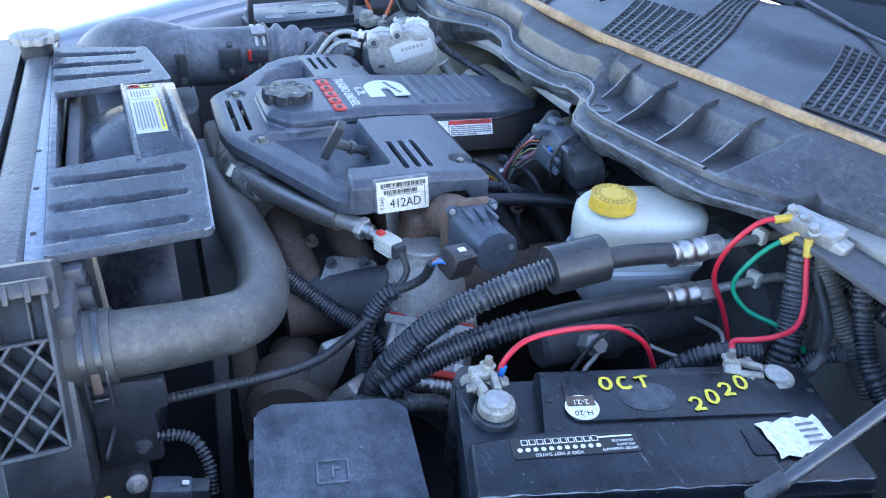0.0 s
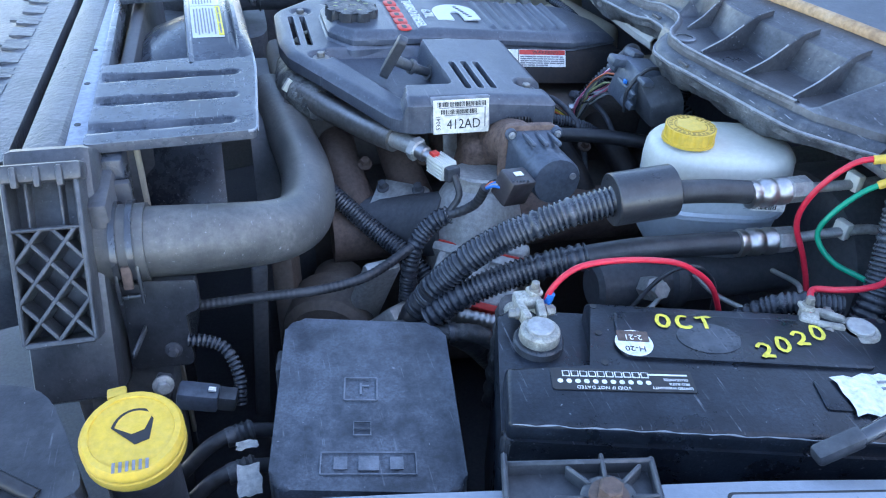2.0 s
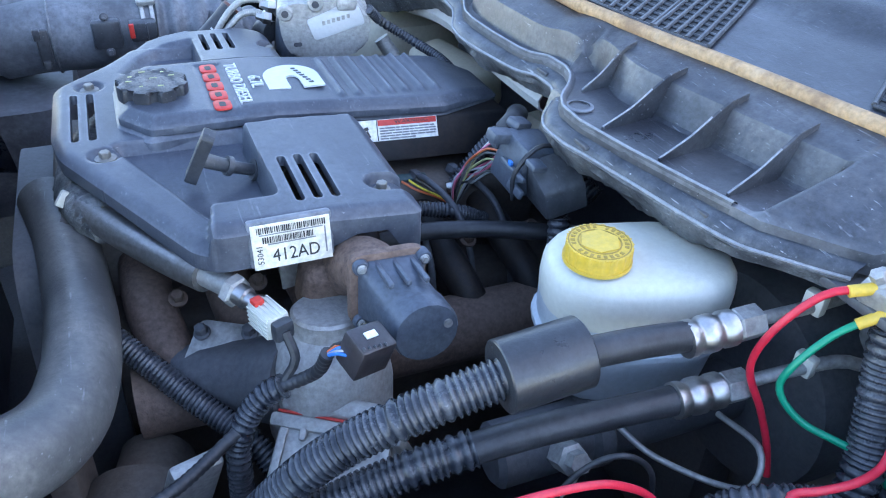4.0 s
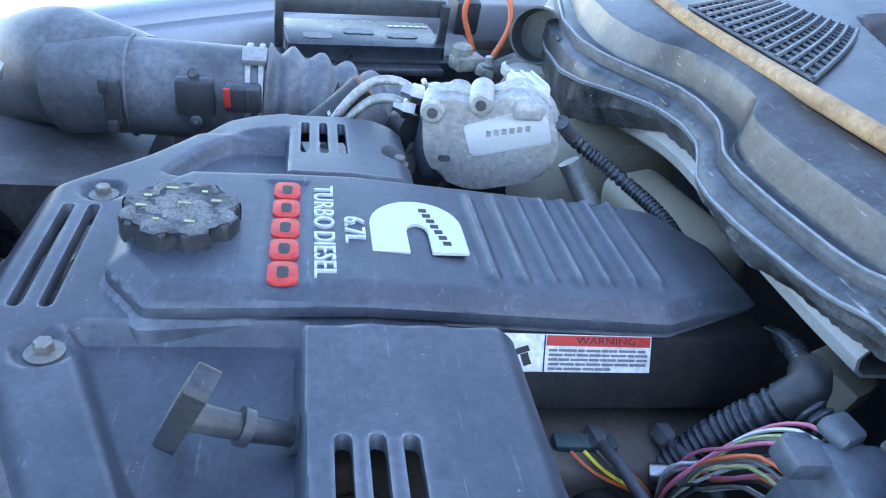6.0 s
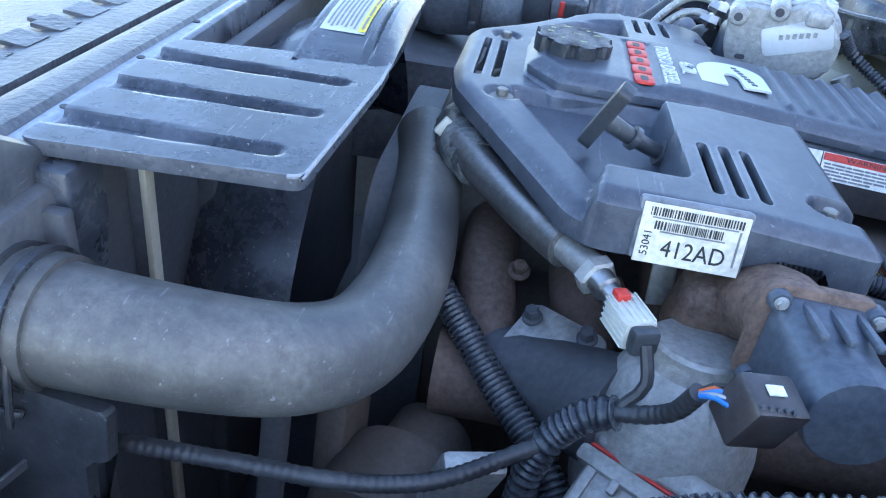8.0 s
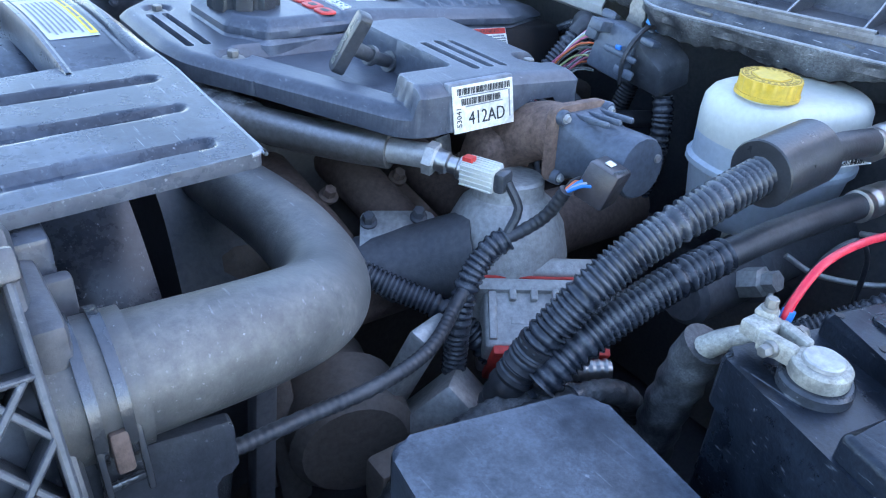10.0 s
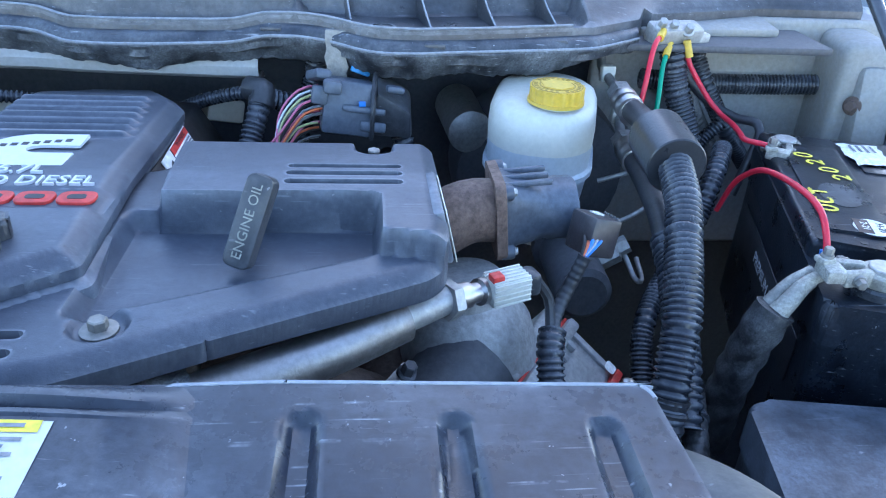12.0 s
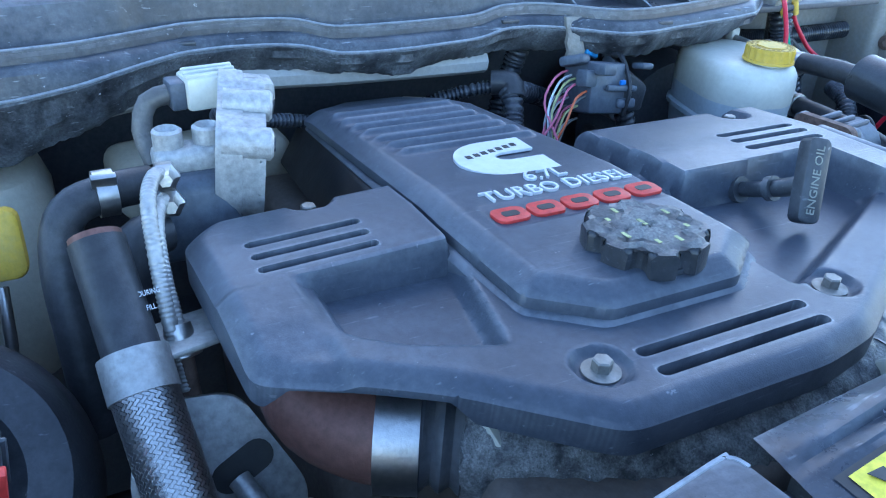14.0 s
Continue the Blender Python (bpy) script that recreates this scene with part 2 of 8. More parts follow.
# ---- building helpers ----
def thing(name, label, category, at, group="", kind=""):
    ob = new(name)
    ob.empty_display_size = 0.05
    ob.location = PLAN @ Vector(at)
    return tagged(ob, label, category, group, kind)


def part(name, bm, material, parent=None, label="", angle=38):
    """Link a bmesh, made in plan units, as one mesh object under a thing or a part."""
    me = bpy.data.meshes.new(name)
    bm.transform(PLAN)
    bm.normal_update()
    bm.to_mesh(me)
    bm.free()
    me.materials.append(material)
    me.shade_smooth()
    me.set_sharp_from_angle(angle=radians(angle))
    ob = new(name, me)
    if parent is not None:
        ob.parent = parent
        if parent.type == "EMPTY":
            ob.matrix_parent_inverse = Matrix.Translation(parent.location).inverted()
    return tagged(ob, label) if label else ob


def solid(name, bm, material, label, category, kind="", group=""):
    return tagged(part(name, bm, material), label, category, group, kind)


def frame_of(origin, right, up):
    """A pose whose x axis runs along right and whose y axis runs along up, as nearly as it can."""
    x = Vector(right).normalized()
    y = Vector(up)
    y = (y - x * y.dot(x)).normalized()
    z = x.cross(y)
    m = Matrix((x, y, z)).transposed().to_4x4()
    m.translation = Vector(origin)
    return m


def turn(rx=0, ry=0, rz=0):
    return Euler((radians(rx), radians(ry), radians(rz))).to_matrix().to_4x4()


def box(bm, c, s, rot=None, bevel=0.002, seg=2):
    m = Matrix.Translation(c) @ (rot or Matrix()) @ Matrix.Diagonal((*s, 1))
    made = bmesh.ops.create_cube(bm, size=1, matrix=m)["verts"]
    if bevel:
        bmesh.ops.bevel(bm, geom=list({e for v in made for e in v.link_edges}), offset=bevel, segments=seg, profile=0.5, affect="EDGES")
    return bm


def prism(bm, outline, z0, z1, m=None, bevel=0.0, seg=2, taper=1.0):
    """An outline in the x-y plane, extruded from z0 to z1, with its top edge bevelled."""
    cx, cy = sum(p[0] for p in outline) / len(outline), sum(p[1] for p in outline) / len(outline)
    lo = [bm.verts.new((x, y, z0)) for x, y in outline]
    hi = [bm.verts.new((cx + (x - cx) * taper, cy + (y - cy) * taper, z1)) for x, y in outline]
    n = len(outline)
    top = bm.faces.new(hi)
    bm.faces.new(lo[::-1])
    for i in range(n):
        bm.faces.new((lo[i], lo[(i + 1) % n], hi[(i + 1) % n], hi[i]))
    made = lo + hi
    if bevel:
        out = bmesh.ops.bevel(bm, geom=list(top.edges) + [e for v in hi for e in v.link_edges if e.other_vert(v) in lo], offset=bevel, segments=seg, profile=0.5, affect="EDGES")
        made = list({v for v in lo if v.is_valid} | set(out["verts"]) | {v for v in hi if v.is_valid})
    if m:
        bmesh.ops.transform(bm, matrix=m, verts=made)
    return bm


def lathe(bm, profile, m, n=24):
    """Radii and heights, turned about the z axis of m."""
    rings = []
    for r, h in profile:
        if r < 1e-6:
            rings.append([bm.verts.new(m @ Vector((0, 0, h)))])
        else:
            rings.append([bm.verts.new(m @ Vector((r * math.cos(2 * math.pi * i / n), r * math.sin(2 * math.pi * i / n), h))) for i in range(n)])
    for p, q in zip(rings, rings[1:]):
        for i in range(n):
            j = (i + 1) % n
            f = [p[i % len(p)], p[j % len(p)], q[j % len(q)], q[i % len(q)]]
            f = list(dict.fromkeys(f))
            if len(f) > 2:
                bm.faces.new(f)
    for ring, flip in ((rings[0], True), (rings[-1], False)):
        if len(ring) > 2:
            bm.faces.new(ring[::-1] if flip else ring)
    return bm


def axis(origin, direction):
    m = Vector(direction).to_track_quat("Z", "Y").to_matrix().to_4x4()
    m.translation = Vector(origin)
    return m


def spline(points, step):
    """Points along a smooth line through the given ones, about step apart."""
    p = [Vector(q) for q in points]
    p = [2 * p[0] - p[1]] + p + [2 * p[-1] - p[-2]]
    out = []
    for a, b, c, d in zip(p, p[1:], p[2:], p[3:]):
        n = max(2, int((c - b).length / step))
        for i in range(n):
            t = i / n
            out.append(0.5 * (2 * b + (c - a) * t + (2 * a - 5 * b + 4 * c - d) * t * t + (3 * b - a - 3 * c + d) * t ** 3))
    out.append(p[-2])
    return out


def tube(bm, points, r, n=12, step=0.008, ridge=0.0, pitch=0.0, squash=1.0):
    """A round hose along a smooth line; r is a radius or a function of the share of the length; ridges give a corrugated hose."""
    if ridge:
        step = pitch / 4
    line = spline(points, step)
    if ridge:
        even, total = [line[0]], 0.0
        for q in line[1:]:
            if (q - even[-1]).length >= step * 0.98:
                even.append(q)
        line = even
    up = Vector((0.13, 0.21, 1.0))
    rings = []
    for i, q in enumerate(line):
        d = (line[min(i + 1, len(line) - 1)] - line[max(i - 1, 0)]).normalized()
        side = d.cross(up)
        if side.length < 0.05:
            side = d.cross(Vector((1, 0.3, 0)))
        side.normalize()
        up = side.cross(d).normalized()
        rr = r(i / (len(line) - 1)) if callable(r) else r
        if ridge:
            rr += ridge * (1, 1, -0.9, -0.9)[i % 4]
        rings.append([bm.verts.new(q + (side * math.cos(2 * math.pi * k / n) + up * math.sin(2 * math.pi * k / n) * squash) * rr) for k in range(n)])
    for p, q in zip(rings, rings[1:]):
        for k in range(n):
            bm.faces.new((p[k], p[(k + 1) % n], q[(k + 1) % n], q[k]))
    bm.faces.new(rings[0][::-1])
    bm.faces.new(rings[-1])
    bmesh.ops.recalc_face_normals(bm, faces=bm.faces)
    return bm


def rounded(w, h, r, seg=4):
    """A rectangle with round corners, about the origin."""
    pts = []
    for cx, cy, a0 in ((w / 2 - r, h / 2 - r, 0), (-w / 2 + r, h / 2 - r, 90), (-w / 2 + r, -h / 2 + r, 180), (w / 2 - r, -h / 2 + r, 270)):
        for i in range(seg + 1):
            t = radians(a0 + 90 * i / seg)
            pts.append((cx + r * math.cos(t), cy + r * math.sin(t)))
    return pts


def letters(name, text, size, m, material, parent, label="", depth=0.0008, stretch=1.0):
    """Words in Blender's own font, raised by depth, on the pose m; centred."""
    cu = bpy.data.curves.new(name, "FONT")
    cu.body, cu.size, cu.extrude, cu.align_x, cu.align_y = text, size, depth, "CENTER", "CENTER"
    cu.resolution_u = 3
    tmp = bpy.data.objects.new(name, cu)
    scene.collection.objects.link(tmp)
    bpy.context.view_layer.update()
    me = bpy.data.meshes.new_from_object(tmp.evaluated_get(bpy.context.evaluated_depsgraph_get()))
    bpy.data.objects.remove(tmp)
    bm = bmesh.new()
    bm.from_mesh(me)
    bpy.data.meshes.remove(me)
    bm.transform(m @ Matrix.Diagonal((stretch, 1, 1, 1)))
    return part(name, bm, material, parent, label)


def bars(name, rows, m, material, parent, depth=0.0004, label=""):
    """Writing that is too small to read: bars (x, y, width, height) on the pose m."""
    bm = bmesh.new()
    for x, y, w, h in rows:
        box(bm, (x, y, depth / 2), (w, h, depth), bevel=0)
    bm.transform(m)
    return part(name, bm, material, parent, label)


def text_rows(width, height, lines, seed, gap=0.45):
    """Broken bars in rows, like lines of small print."""
    rng = random.Random(seed)
    out, pitch = [], height / lines
    for k in range(lines):
        x, y = -width / 2, height / 2 - (k + 0.5) * pitch
        end = width / 2 * (1.0 if k < lines - 1 else rng.uniform(-0.2, 0.6))
        while x < end - 0.002:
            w = min(rng.uniform(0.06, 0.2) * width, end - x)
            out.append((x + w / 2, y, w * 0.9, pitch * (1 - gap)))
            x += w
    return out


def barcode(width, height, seed):
    rng = random.Random(seed)
    out, x = [], -width / 2
    while x < width / 2:
        w = rng.choice((0.0006, 0.0009, 0.0014))
        out.append((x + w / 2, 0, w, height))
        x += w + rng.choice((0.0006, 0.0009, 0.0013))
    return out


def poly_distance(poly, X, Y):
    """Signed distance to a polygon, inside negative, and the nearest point on it."""
    best, bx, by = np.full(X.shape, 1e9), X.copy(), Y.copy()
    inside = np.zeros(X.shape, bool)
    n = len(poly)
    for i in range(n):
        (x0, y0), (x1, y1) = poly[i], poly[(i + 1) % n]
        dx, dy = x1 - x0, y1 - y0
        t = np.clip(((X - x0) * dx + (Y - y0) * dy) / (dx * dx + dy * dy), 0, 1)
        px, py = x0 + t * dx, y0 + t * dy
        d = np.hypot(X - px, Y - py)
        near = d < best
        best, bx, by = np.where(near, d, best), np.where(near, px, bx), np.where(near, py, by)
        with np.errstate(divide="ignore", invalid="ignore"):
            cross = ((y0 > Y) != (y1 > Y)) & (X < dx * (Y - y0) / (dy if dy else 1e-12) + x0)
        inside ^= cross
    return np.where(inside, -best, best), bx, by


def rise(d, width):
    """1 far inside (d below -width), 0 outside, smooth between."""
    t = np.clip(-d / width, 0, 1)
    return t * t * (3 - 2 * t)


def smooth_poly(poly, r, seg=4):
    """Round a polygon's corners."""
    out, n = [], len(poly)
    for i in range(n):
        p, a, b = Vector(poly[i]), Vector(poly[i - 1]), Vector(poly[(i + 1) % n])
        ra = min(r, (a - p).length * 0.45)
        rb = min(r, (b - p).length * 0.45)
        s, e_ = p + (a - p).normalized() * ra, p + (b - p).normalized() * rb
        for k in range(seg + 1):
            t = k / seg
            q = s * (1 - t) ** 2 + p * 2 * t * (1 - t) + e_ * t * t
            out.append((q.x, q.y))
    return out


def moulding(poly, height, cell, skirt, slots=(), wall=0.012):
    """A moulded panel: its top follows height(x, y) inside the outline, its sides go down to skirt(x, y); slots (x0, x1, y0, y1) are cut through."""
    px, py = [p[0] for p in poly], [p[1] for p in poly]
    xs = set(np.arange(min(px) - cell, max(px) + 2 * cell, cell).round(5))
    ys = set(np.arange(min(py) - cell, max(py) + 2 * cell, cell).round(5))
    for x0, x1, y0, y1 in slots:
        for group, v in ((xs, x0), (xs, x1), (ys, y0), (ys, y1)):
            group -= {q for q in group if abs(q - v) < cell * 0.4}
        xs |= {x0, x1}
        ys |= {y0, y1}
    xs, ys = np.array(sorted(xs)), np.array(sorted(ys))
    X, Y = np.meshgrid(xs, ys, indexing="ij")
    d, bx, by = poly_distance(poly, X, Y)
    snap = (d > -cell * 0.35) & (d < cell * 1.6)
    ok = d < cell * 1.05
    X, Y = np.where(snap, bx, X), np.where(snap, by, Y)
    Z = height(X, Y)
    bm = bmesh.new()
    vert = {}

    def v(i, j):
        if (i, j) not in vert:
            vert[i, j] = bm.verts.new((X[i, j], Y[i, j], Z[i, j]))
        return vert[i, j]

    for i in range(len(xs) - 1):
        for j in range(len(ys) - 1):
            if not (ok[i, j] and ok[i + 1, j] and ok[i, j + 1] and ok[i + 1, j + 1]):
                continue
            if snap[i, j] and snap[i + 1, j] and snap[i, j + 1] and snap[i + 1, j + 1]:
                continue
            mx, my = (xs[i] + xs[i + 1]) / 2, (ys[j] + ys[j + 1]) / 2
            if any(x0 < mx < x1 and y0 < my < y1 for x0, x1, y0, y1 in slots):
                continue
            bm.faces.new((v(i, j), v(i + 1, j), v(i + 1, j + 1), v(i, j + 1)))
    below = {}
    for e_ in [e_ for e_ in bm.edges if e_.is_boundary]:
        pair = []
        for q in e_.verts:
            if q not in below:
                x, y, z = q.co
                hole = any(x0 - 1e-4 <= x <= x1 + 1e-4 and y0 - 1e-4 <= y <= y1 + 1e-4 for x0, x1, y0, y1 in slots)
                below[q] = bm.verts.new((x, y, z - wall if hole else min(skirt(x, y), z - 0.001)))
            pair.append(below[q])
        loop = e_.link_loops[0]
        a, b = loop.vert, loop.link_loop_next.vert
        bm.faces.new((b, a, below[a], below[b]))
    bmesh.ops.remove_doubles(bm, verts=bm.verts, dist=1e-5)
    return bm


def bolt_head(bm, at, r, h, up=(0, 0, 1), washer=1.6):
    m = axis(at, up)
    lathe(bm, [(r * washer, -0.001), (r * washer, 0.0015), (r * 1.15, 0.0025)], m, 20)
    lathe(bm, [(r, 0.002), (r, h - 0.001), (r * 0.85, h)], m, 6)
    return bm


# ---- ground and body ----
bm = bmesh.new()
bmesh.ops.create_grid(bm, x_segments=2, y_segments=2, size=900)
bm.transform(PLAN.inverted())
solid("ground", bm, M["ground"], "pale sunlit concrete ground beside the truck", "ground", "structure")


def fender(mirror):
    """A front wing: its inner lip runs along the bay, its top rolls over to the outside."""
    bm = bmesh.new()
    rows = []
    for k in range(31):
        x = -0.62 + k * 0.065
        edge = 0.475 - 0.26 * x if x < 0.7 else 0.293 - 0.1 * (x - 0.7)
        top = float(np.interp(x, [-0.6, -0.165, 0.146, 0.44, 0.65, 1.35], [0.93, 1.015, 1.055, 1.088, 1.1, 1.12])) - 1.15
        prof = ((edge + 0.012, 1.07), (edge + 0.006, 1.135), (edge - 0.002, 1.146), (edge - 0.035, 1.15), (edge - 0.04, 1.163), (edge - 0.05, 1.17),
                (edge - 0.16, 1.172), (edge - 0.22, 1.155), (edge - 0.26, 1.115), (edge - 0.275, 1.05), (edge - 0.28, 0.75), (edge - 0.2, 0.35))
        rows.append([bm.verts.new((x, y if not mirror else 2 * MID - y, z + top)) for y, z in prof])
    for p, q in zip(rows, rows[1:]):
        for i in range(len(p) - 1):
            bm.faces.new((p[i], q[i], q[i + 1], p[i + 1]))
    bmesh.ops.recalc_face_normals(bm, faces=bm.faces)
    bmesh.ops.solidify(bm, geom=bm.faces, thickness=0.004)
    return bm


MID = 1.29  # the truck's centre line
solid("fender", fender(False), M["silver"], "dusty silver painted front fender beside the driver-side battery", "fender")
solid("fender", fender(True), M["silver"], "silver painted front fender beside the second battery", "fender")

# inner walls of the bay, below the fenders, dark
for y in (0.36, 2 * MID - 0.36):
    bm = box(bmesh.new(), (0.35, y + (0.025 if y < 1 else -0.025), 0.7), (1.9, 0.012, 0.6), turn(0, 0, -14.0 if y < 1 else 14.0), 0.003)
    solid("inner_fender_wall", bm, M["deep"], "dark dirty inner wall of the engine bay", "wall", "structure")
bm = box(bmesh.new(), (0.3, MID, 0.43), (1.9, 2.3, 0.02), None, 0.003)
solid("bay_floor", bm, M["deep"], "dark dirty underside of the engine bay", "floor", "structure")
bm = box(bmesh.new(), (0.95, MID, 0.79), (0.02, 2.2, 0.74), None, 0.004)
box(bm, (0.91, MID, 0.6), (0.08, 0.9, 0.3), None, 0.02)
solid("firewall", bm, M["deep"], "dark firewall behind the engine", "wall", "structure")

# a plain block added behind the truck, out of view, to keep the sun off the engine bay
bm = box(bmesh.new(), (9.06, -3.71, 4.75), (1.6, 5.2, 9.9), turn(0, 0, -30), 0.02)
solid("sun_blocker", bm, M["blocker"], "plain blue-grey block added out of view to shade the engine bay", "wall", "structure")


# ---- engine cover ----
SLOPE = -0.02


def lean(x):
    return SLOPE * (x - 0.3) - 0.075 * np.maximum(0, x - 0.38)


TRAY = smooth_poly([(0.128, 1.24), (0.137, 1.188), (0.252, 0.958), (0.274, 0.944), (0.478, 0.944), (0.478, 1.185), (0.446, 1.2), (0.438, 1.385), (0.438, 1.54), (0.41, 1.563),
                    (0.252, 1.555), (0.222, 1.5), (0.193, 1.457), (0.13, 1.388)], 0.012)
DRIVER_BOX = smooth_poly([(0.333, 1.172), (0.338, 1.0), (0.272, 1.0), (0.26, 0.925), (0.495, 0.925), (0.495, 1.182)], 0.007)
PASSENGER_BOX = smooth_poly([(0.318, 1.5), (0.318, 1.393), (0.46, 1.393), (0.46, 1.62), (0.318, 1.62)], 0.006)
POCKETS = (smooth_poly([(0.185, 1.2), (0.35, 1.2), (0.35, 0.99), (0.276, 0.99)], 0.02), smooth_poly([(0.21, 1.41), (0.34, 1.385), (0.34, 1.5), (0.262, 1.5), (0.235, 1.468)], 0.012))
BOLTS = ((0.1853, 1.171), (0.1746, 1.375), (0.4512, 1.0), (0.4298, 1.464))
DRIVER_SLOTS = tuple((x, x + 0.0095, 0.976, 1.074) for x in (0.3555, 0.3735, 0.3915))
PASSENGER_SLOTS = tuple((x, x + 0.0085, 1.443, 1.527) for x in (0.3335, 0.3515, 0.3695))
FRONT_SLOTS = tuple((x, x + 0.009, 1.211, 1.35) for x in (0.151, 0.170))


def tray_height(x, y):
    z = np.full(x.shape, 1.128)
    for p in POCKETS:
        z -= 0.015 * rise(poly_distance(p, x, y)[0], 0.012)
    z = z + (1.149 - z) * rise(poly_distance(DRIVER_BOX, x, y)[0], 0.006)
    arm = np.interp(x, [0.255, 0.285, 0.325], [1.124, 1.132, 1.1375])
    z = z + (arm - z) * rise(1.5 - y, 0.012) * rise(x - 0.34, 0.01)
    z = z + (1.139 - 0.05 * (y - 1.47) - z) * rise(poly_distance(PASSENGER_BOX, x, y)[0], 0.006)
    for bx, by in BOLTS:
        open_rear = bx > 0.4
        d = np.hypot(np.where(open_rear & (x > bx), 0.0, x - bx), y - by)
        z -= np.where(d < 0.02, (0.011 if open_rear else 0.0055) * rise(d - 0.0195, 0.005), 0)
    d = np.clip(-poly_distance(TRAY, x, y)[0] / 0.014, 0, 1)
    z -= 0.0095 * (1 - d) ** 1.6
    return z + lean(x)


def tray_skirt(x, y):
    if y < 0.962 and x > 0.375:
        return float(np.interp(x, [0.378, 0.392, 0.407, 0.439, 0.452, 0.478], [1.106, 1.112, 1.118, 1.116, 1.095, 1.084]))
    if x > 0.42:
        return 1.09
    return float(np.interp(y, [0.95, 1.1, 1.25, 1.448, 1.46, 1.537, 1.55, 1.6], [1.102, 1.106, 1.104, 1.104, 1.116, 1.114, 1.1, 1.095]))


cover = thing("engine_cover", "dusty dark grey moulded plastic engine cover with slots and badges", "engine cover", (0.3, MID, 1.09))
SLOTS = DRIVER_SLOTS + PASSENGER_SLOTS + FRONT_SLOTS
bm = moulding(TRAY, tray_height, 0.0025, tray_skirt, SLOTS)
tray = part("tray", bm, M["cover"], cover)
# corners that round the slots' ends
for x0, x1, y0, y1 in SLOTS:
    r = (x1 - x0) / 2
    for yc, sy in ((y0, 1), (y1, -1)):
        for xc, sx in ((x0, 1), (x1, -1)):
            top_ = float(tray_height(np.array([[xc]]), np.array([[yc]]))[0, 0])
            fillet = [(xc, yc)] + [(xc + sx * r * (1 - math.cos(t_)), yc + sy * r * (1 - math.sin(t_))) for t_ in [math.pi / 2 * k / 5 for k in range(5, -1, -1)]]
            part("slot_corner", prism(bmesh.new(), fillet if sx * sy > 0 else fillet[::-1], top_ - 0.012, top_), M["cover"], tray)

CROWN = smooth_poly([(0.205, 1.345), (0.205, 1.24), (0.238, 1.196), (0.345, 1.2), (0.612, 1.208), (0.716, 1.258), (0.716, 1.34), (0.672, 1.392), (0.345, 1.392), (0.24, 1.388)], 0.005)


def crown_height(x, y):
    d = -poly_distance(CROWN, x, y)[0]
    z = np.full(x.shape, 1.1495)
    z -= 0.009 * (1 - np.clip((d - 0.001) / 0.014, 0, 1)) + 0.002 * (1 - np.clip(d / 0.002, 0, 1))
    for k in range(7):
        rx = 0.477 + 0.0229 * k
        run = rise(np.abs(y - 1.297 - 0.0025 * k) - 0.074, 0.012)
        z += 0.0056 * run * rise(np.abs(x - rx) - 0.0072, 0.0066)
    dp = poly_distance(smooth_poly([(0.307, 1.203), (0.342, 1.203), (0.342, 1.364), (0.307, 1.364)], 0.003), x, y)[0]
    z -= 0.0018 * rise(dp, 0.002)
    z -= 0.008 * rise(0.635 - x, 0.07)
    return z + lean(x)


part("raised_centre", moulding(CROWN, crown_height, 0.003, lambda x, y: 1.1305 + lean(x)), M["cover"], cover)
LEDGE = smooth_poly([(0.199, 1.35), (0.199, 1.235), (0.234, 1.189), (0.345, 1.2015), (0.612, 1.2095), (0.715, 1.259), (0.715, 1.34), (0.672, 1.391), (0.345, 1.399), (0.236, 1.395)], 0.006)


def ledge_height(x, y):
    d = -poly_distance(LEDGE, x, y)[0]
    return 1.1305 - 0.005 * (1 - np.clip(d / 0.005, 0, 1)) + lean(x)


part("lower_rim", moulding(LEDGE, ledge_height, 0.006, lambda x, y: 1.085 if x < 0.4 else 1.1245 + float(lean(x))), M["cover"], cover)
for bx, by in BOLTS:
    part("bolt", bolt_head(bmesh.new(), (bx, by, float(tray_height(np.array([[bx]]), np.array([[by]]))[0, 0])), 0.0062, 0.0095, (0, 0, 1), 1.5 if bx > 0.4 else 1.9), M["bolt"], cover, "dull steel flange bolt")


def on_cover(x, y, lift=0.0003):
    """A pose on the raised centre, whose text reads from the front of the truck."""
    z = 1.1495 + float(lean(x)) + lift
    return frame_of((x, y, z), (0, -1, 0), (1, 0, SLOPE))


# maker's badge: plain blocks in its red with black insets for their hollows, no letters
for k in range(5):
    badge = part("red_badge_block", prism(bmesh.new(), rounded(0.028, 0.021, 0.007), 0, 0.0024, on_cover(0.3245, 1.3465 - 0.0305 * k, -0.0018), 0.0006), M["red_ink"], cover, "raised red badge block")
    part("badge_inset", prism(bmesh.new(), rounded(0.014, 0.008, 0.003), 0.0024, 0.0027, on_cover(0.3245, 1.3465 - 0.0305 * k, -0.0018)), M["ink_and_dark"], badge)
letters("turbo_lettering", "TURBO DIESEL", 0.0225, on_cover(0.3525, 1.286), M["badge"], cover, "raised silver lettering turbo diesel", 0.002, 0.92)
letters("size_lettering", "6.7L", 0.0225, on_cover(0.3755, 1.2845), M["badge"], cover, "raised silver engine size", 0.002, 1.0)
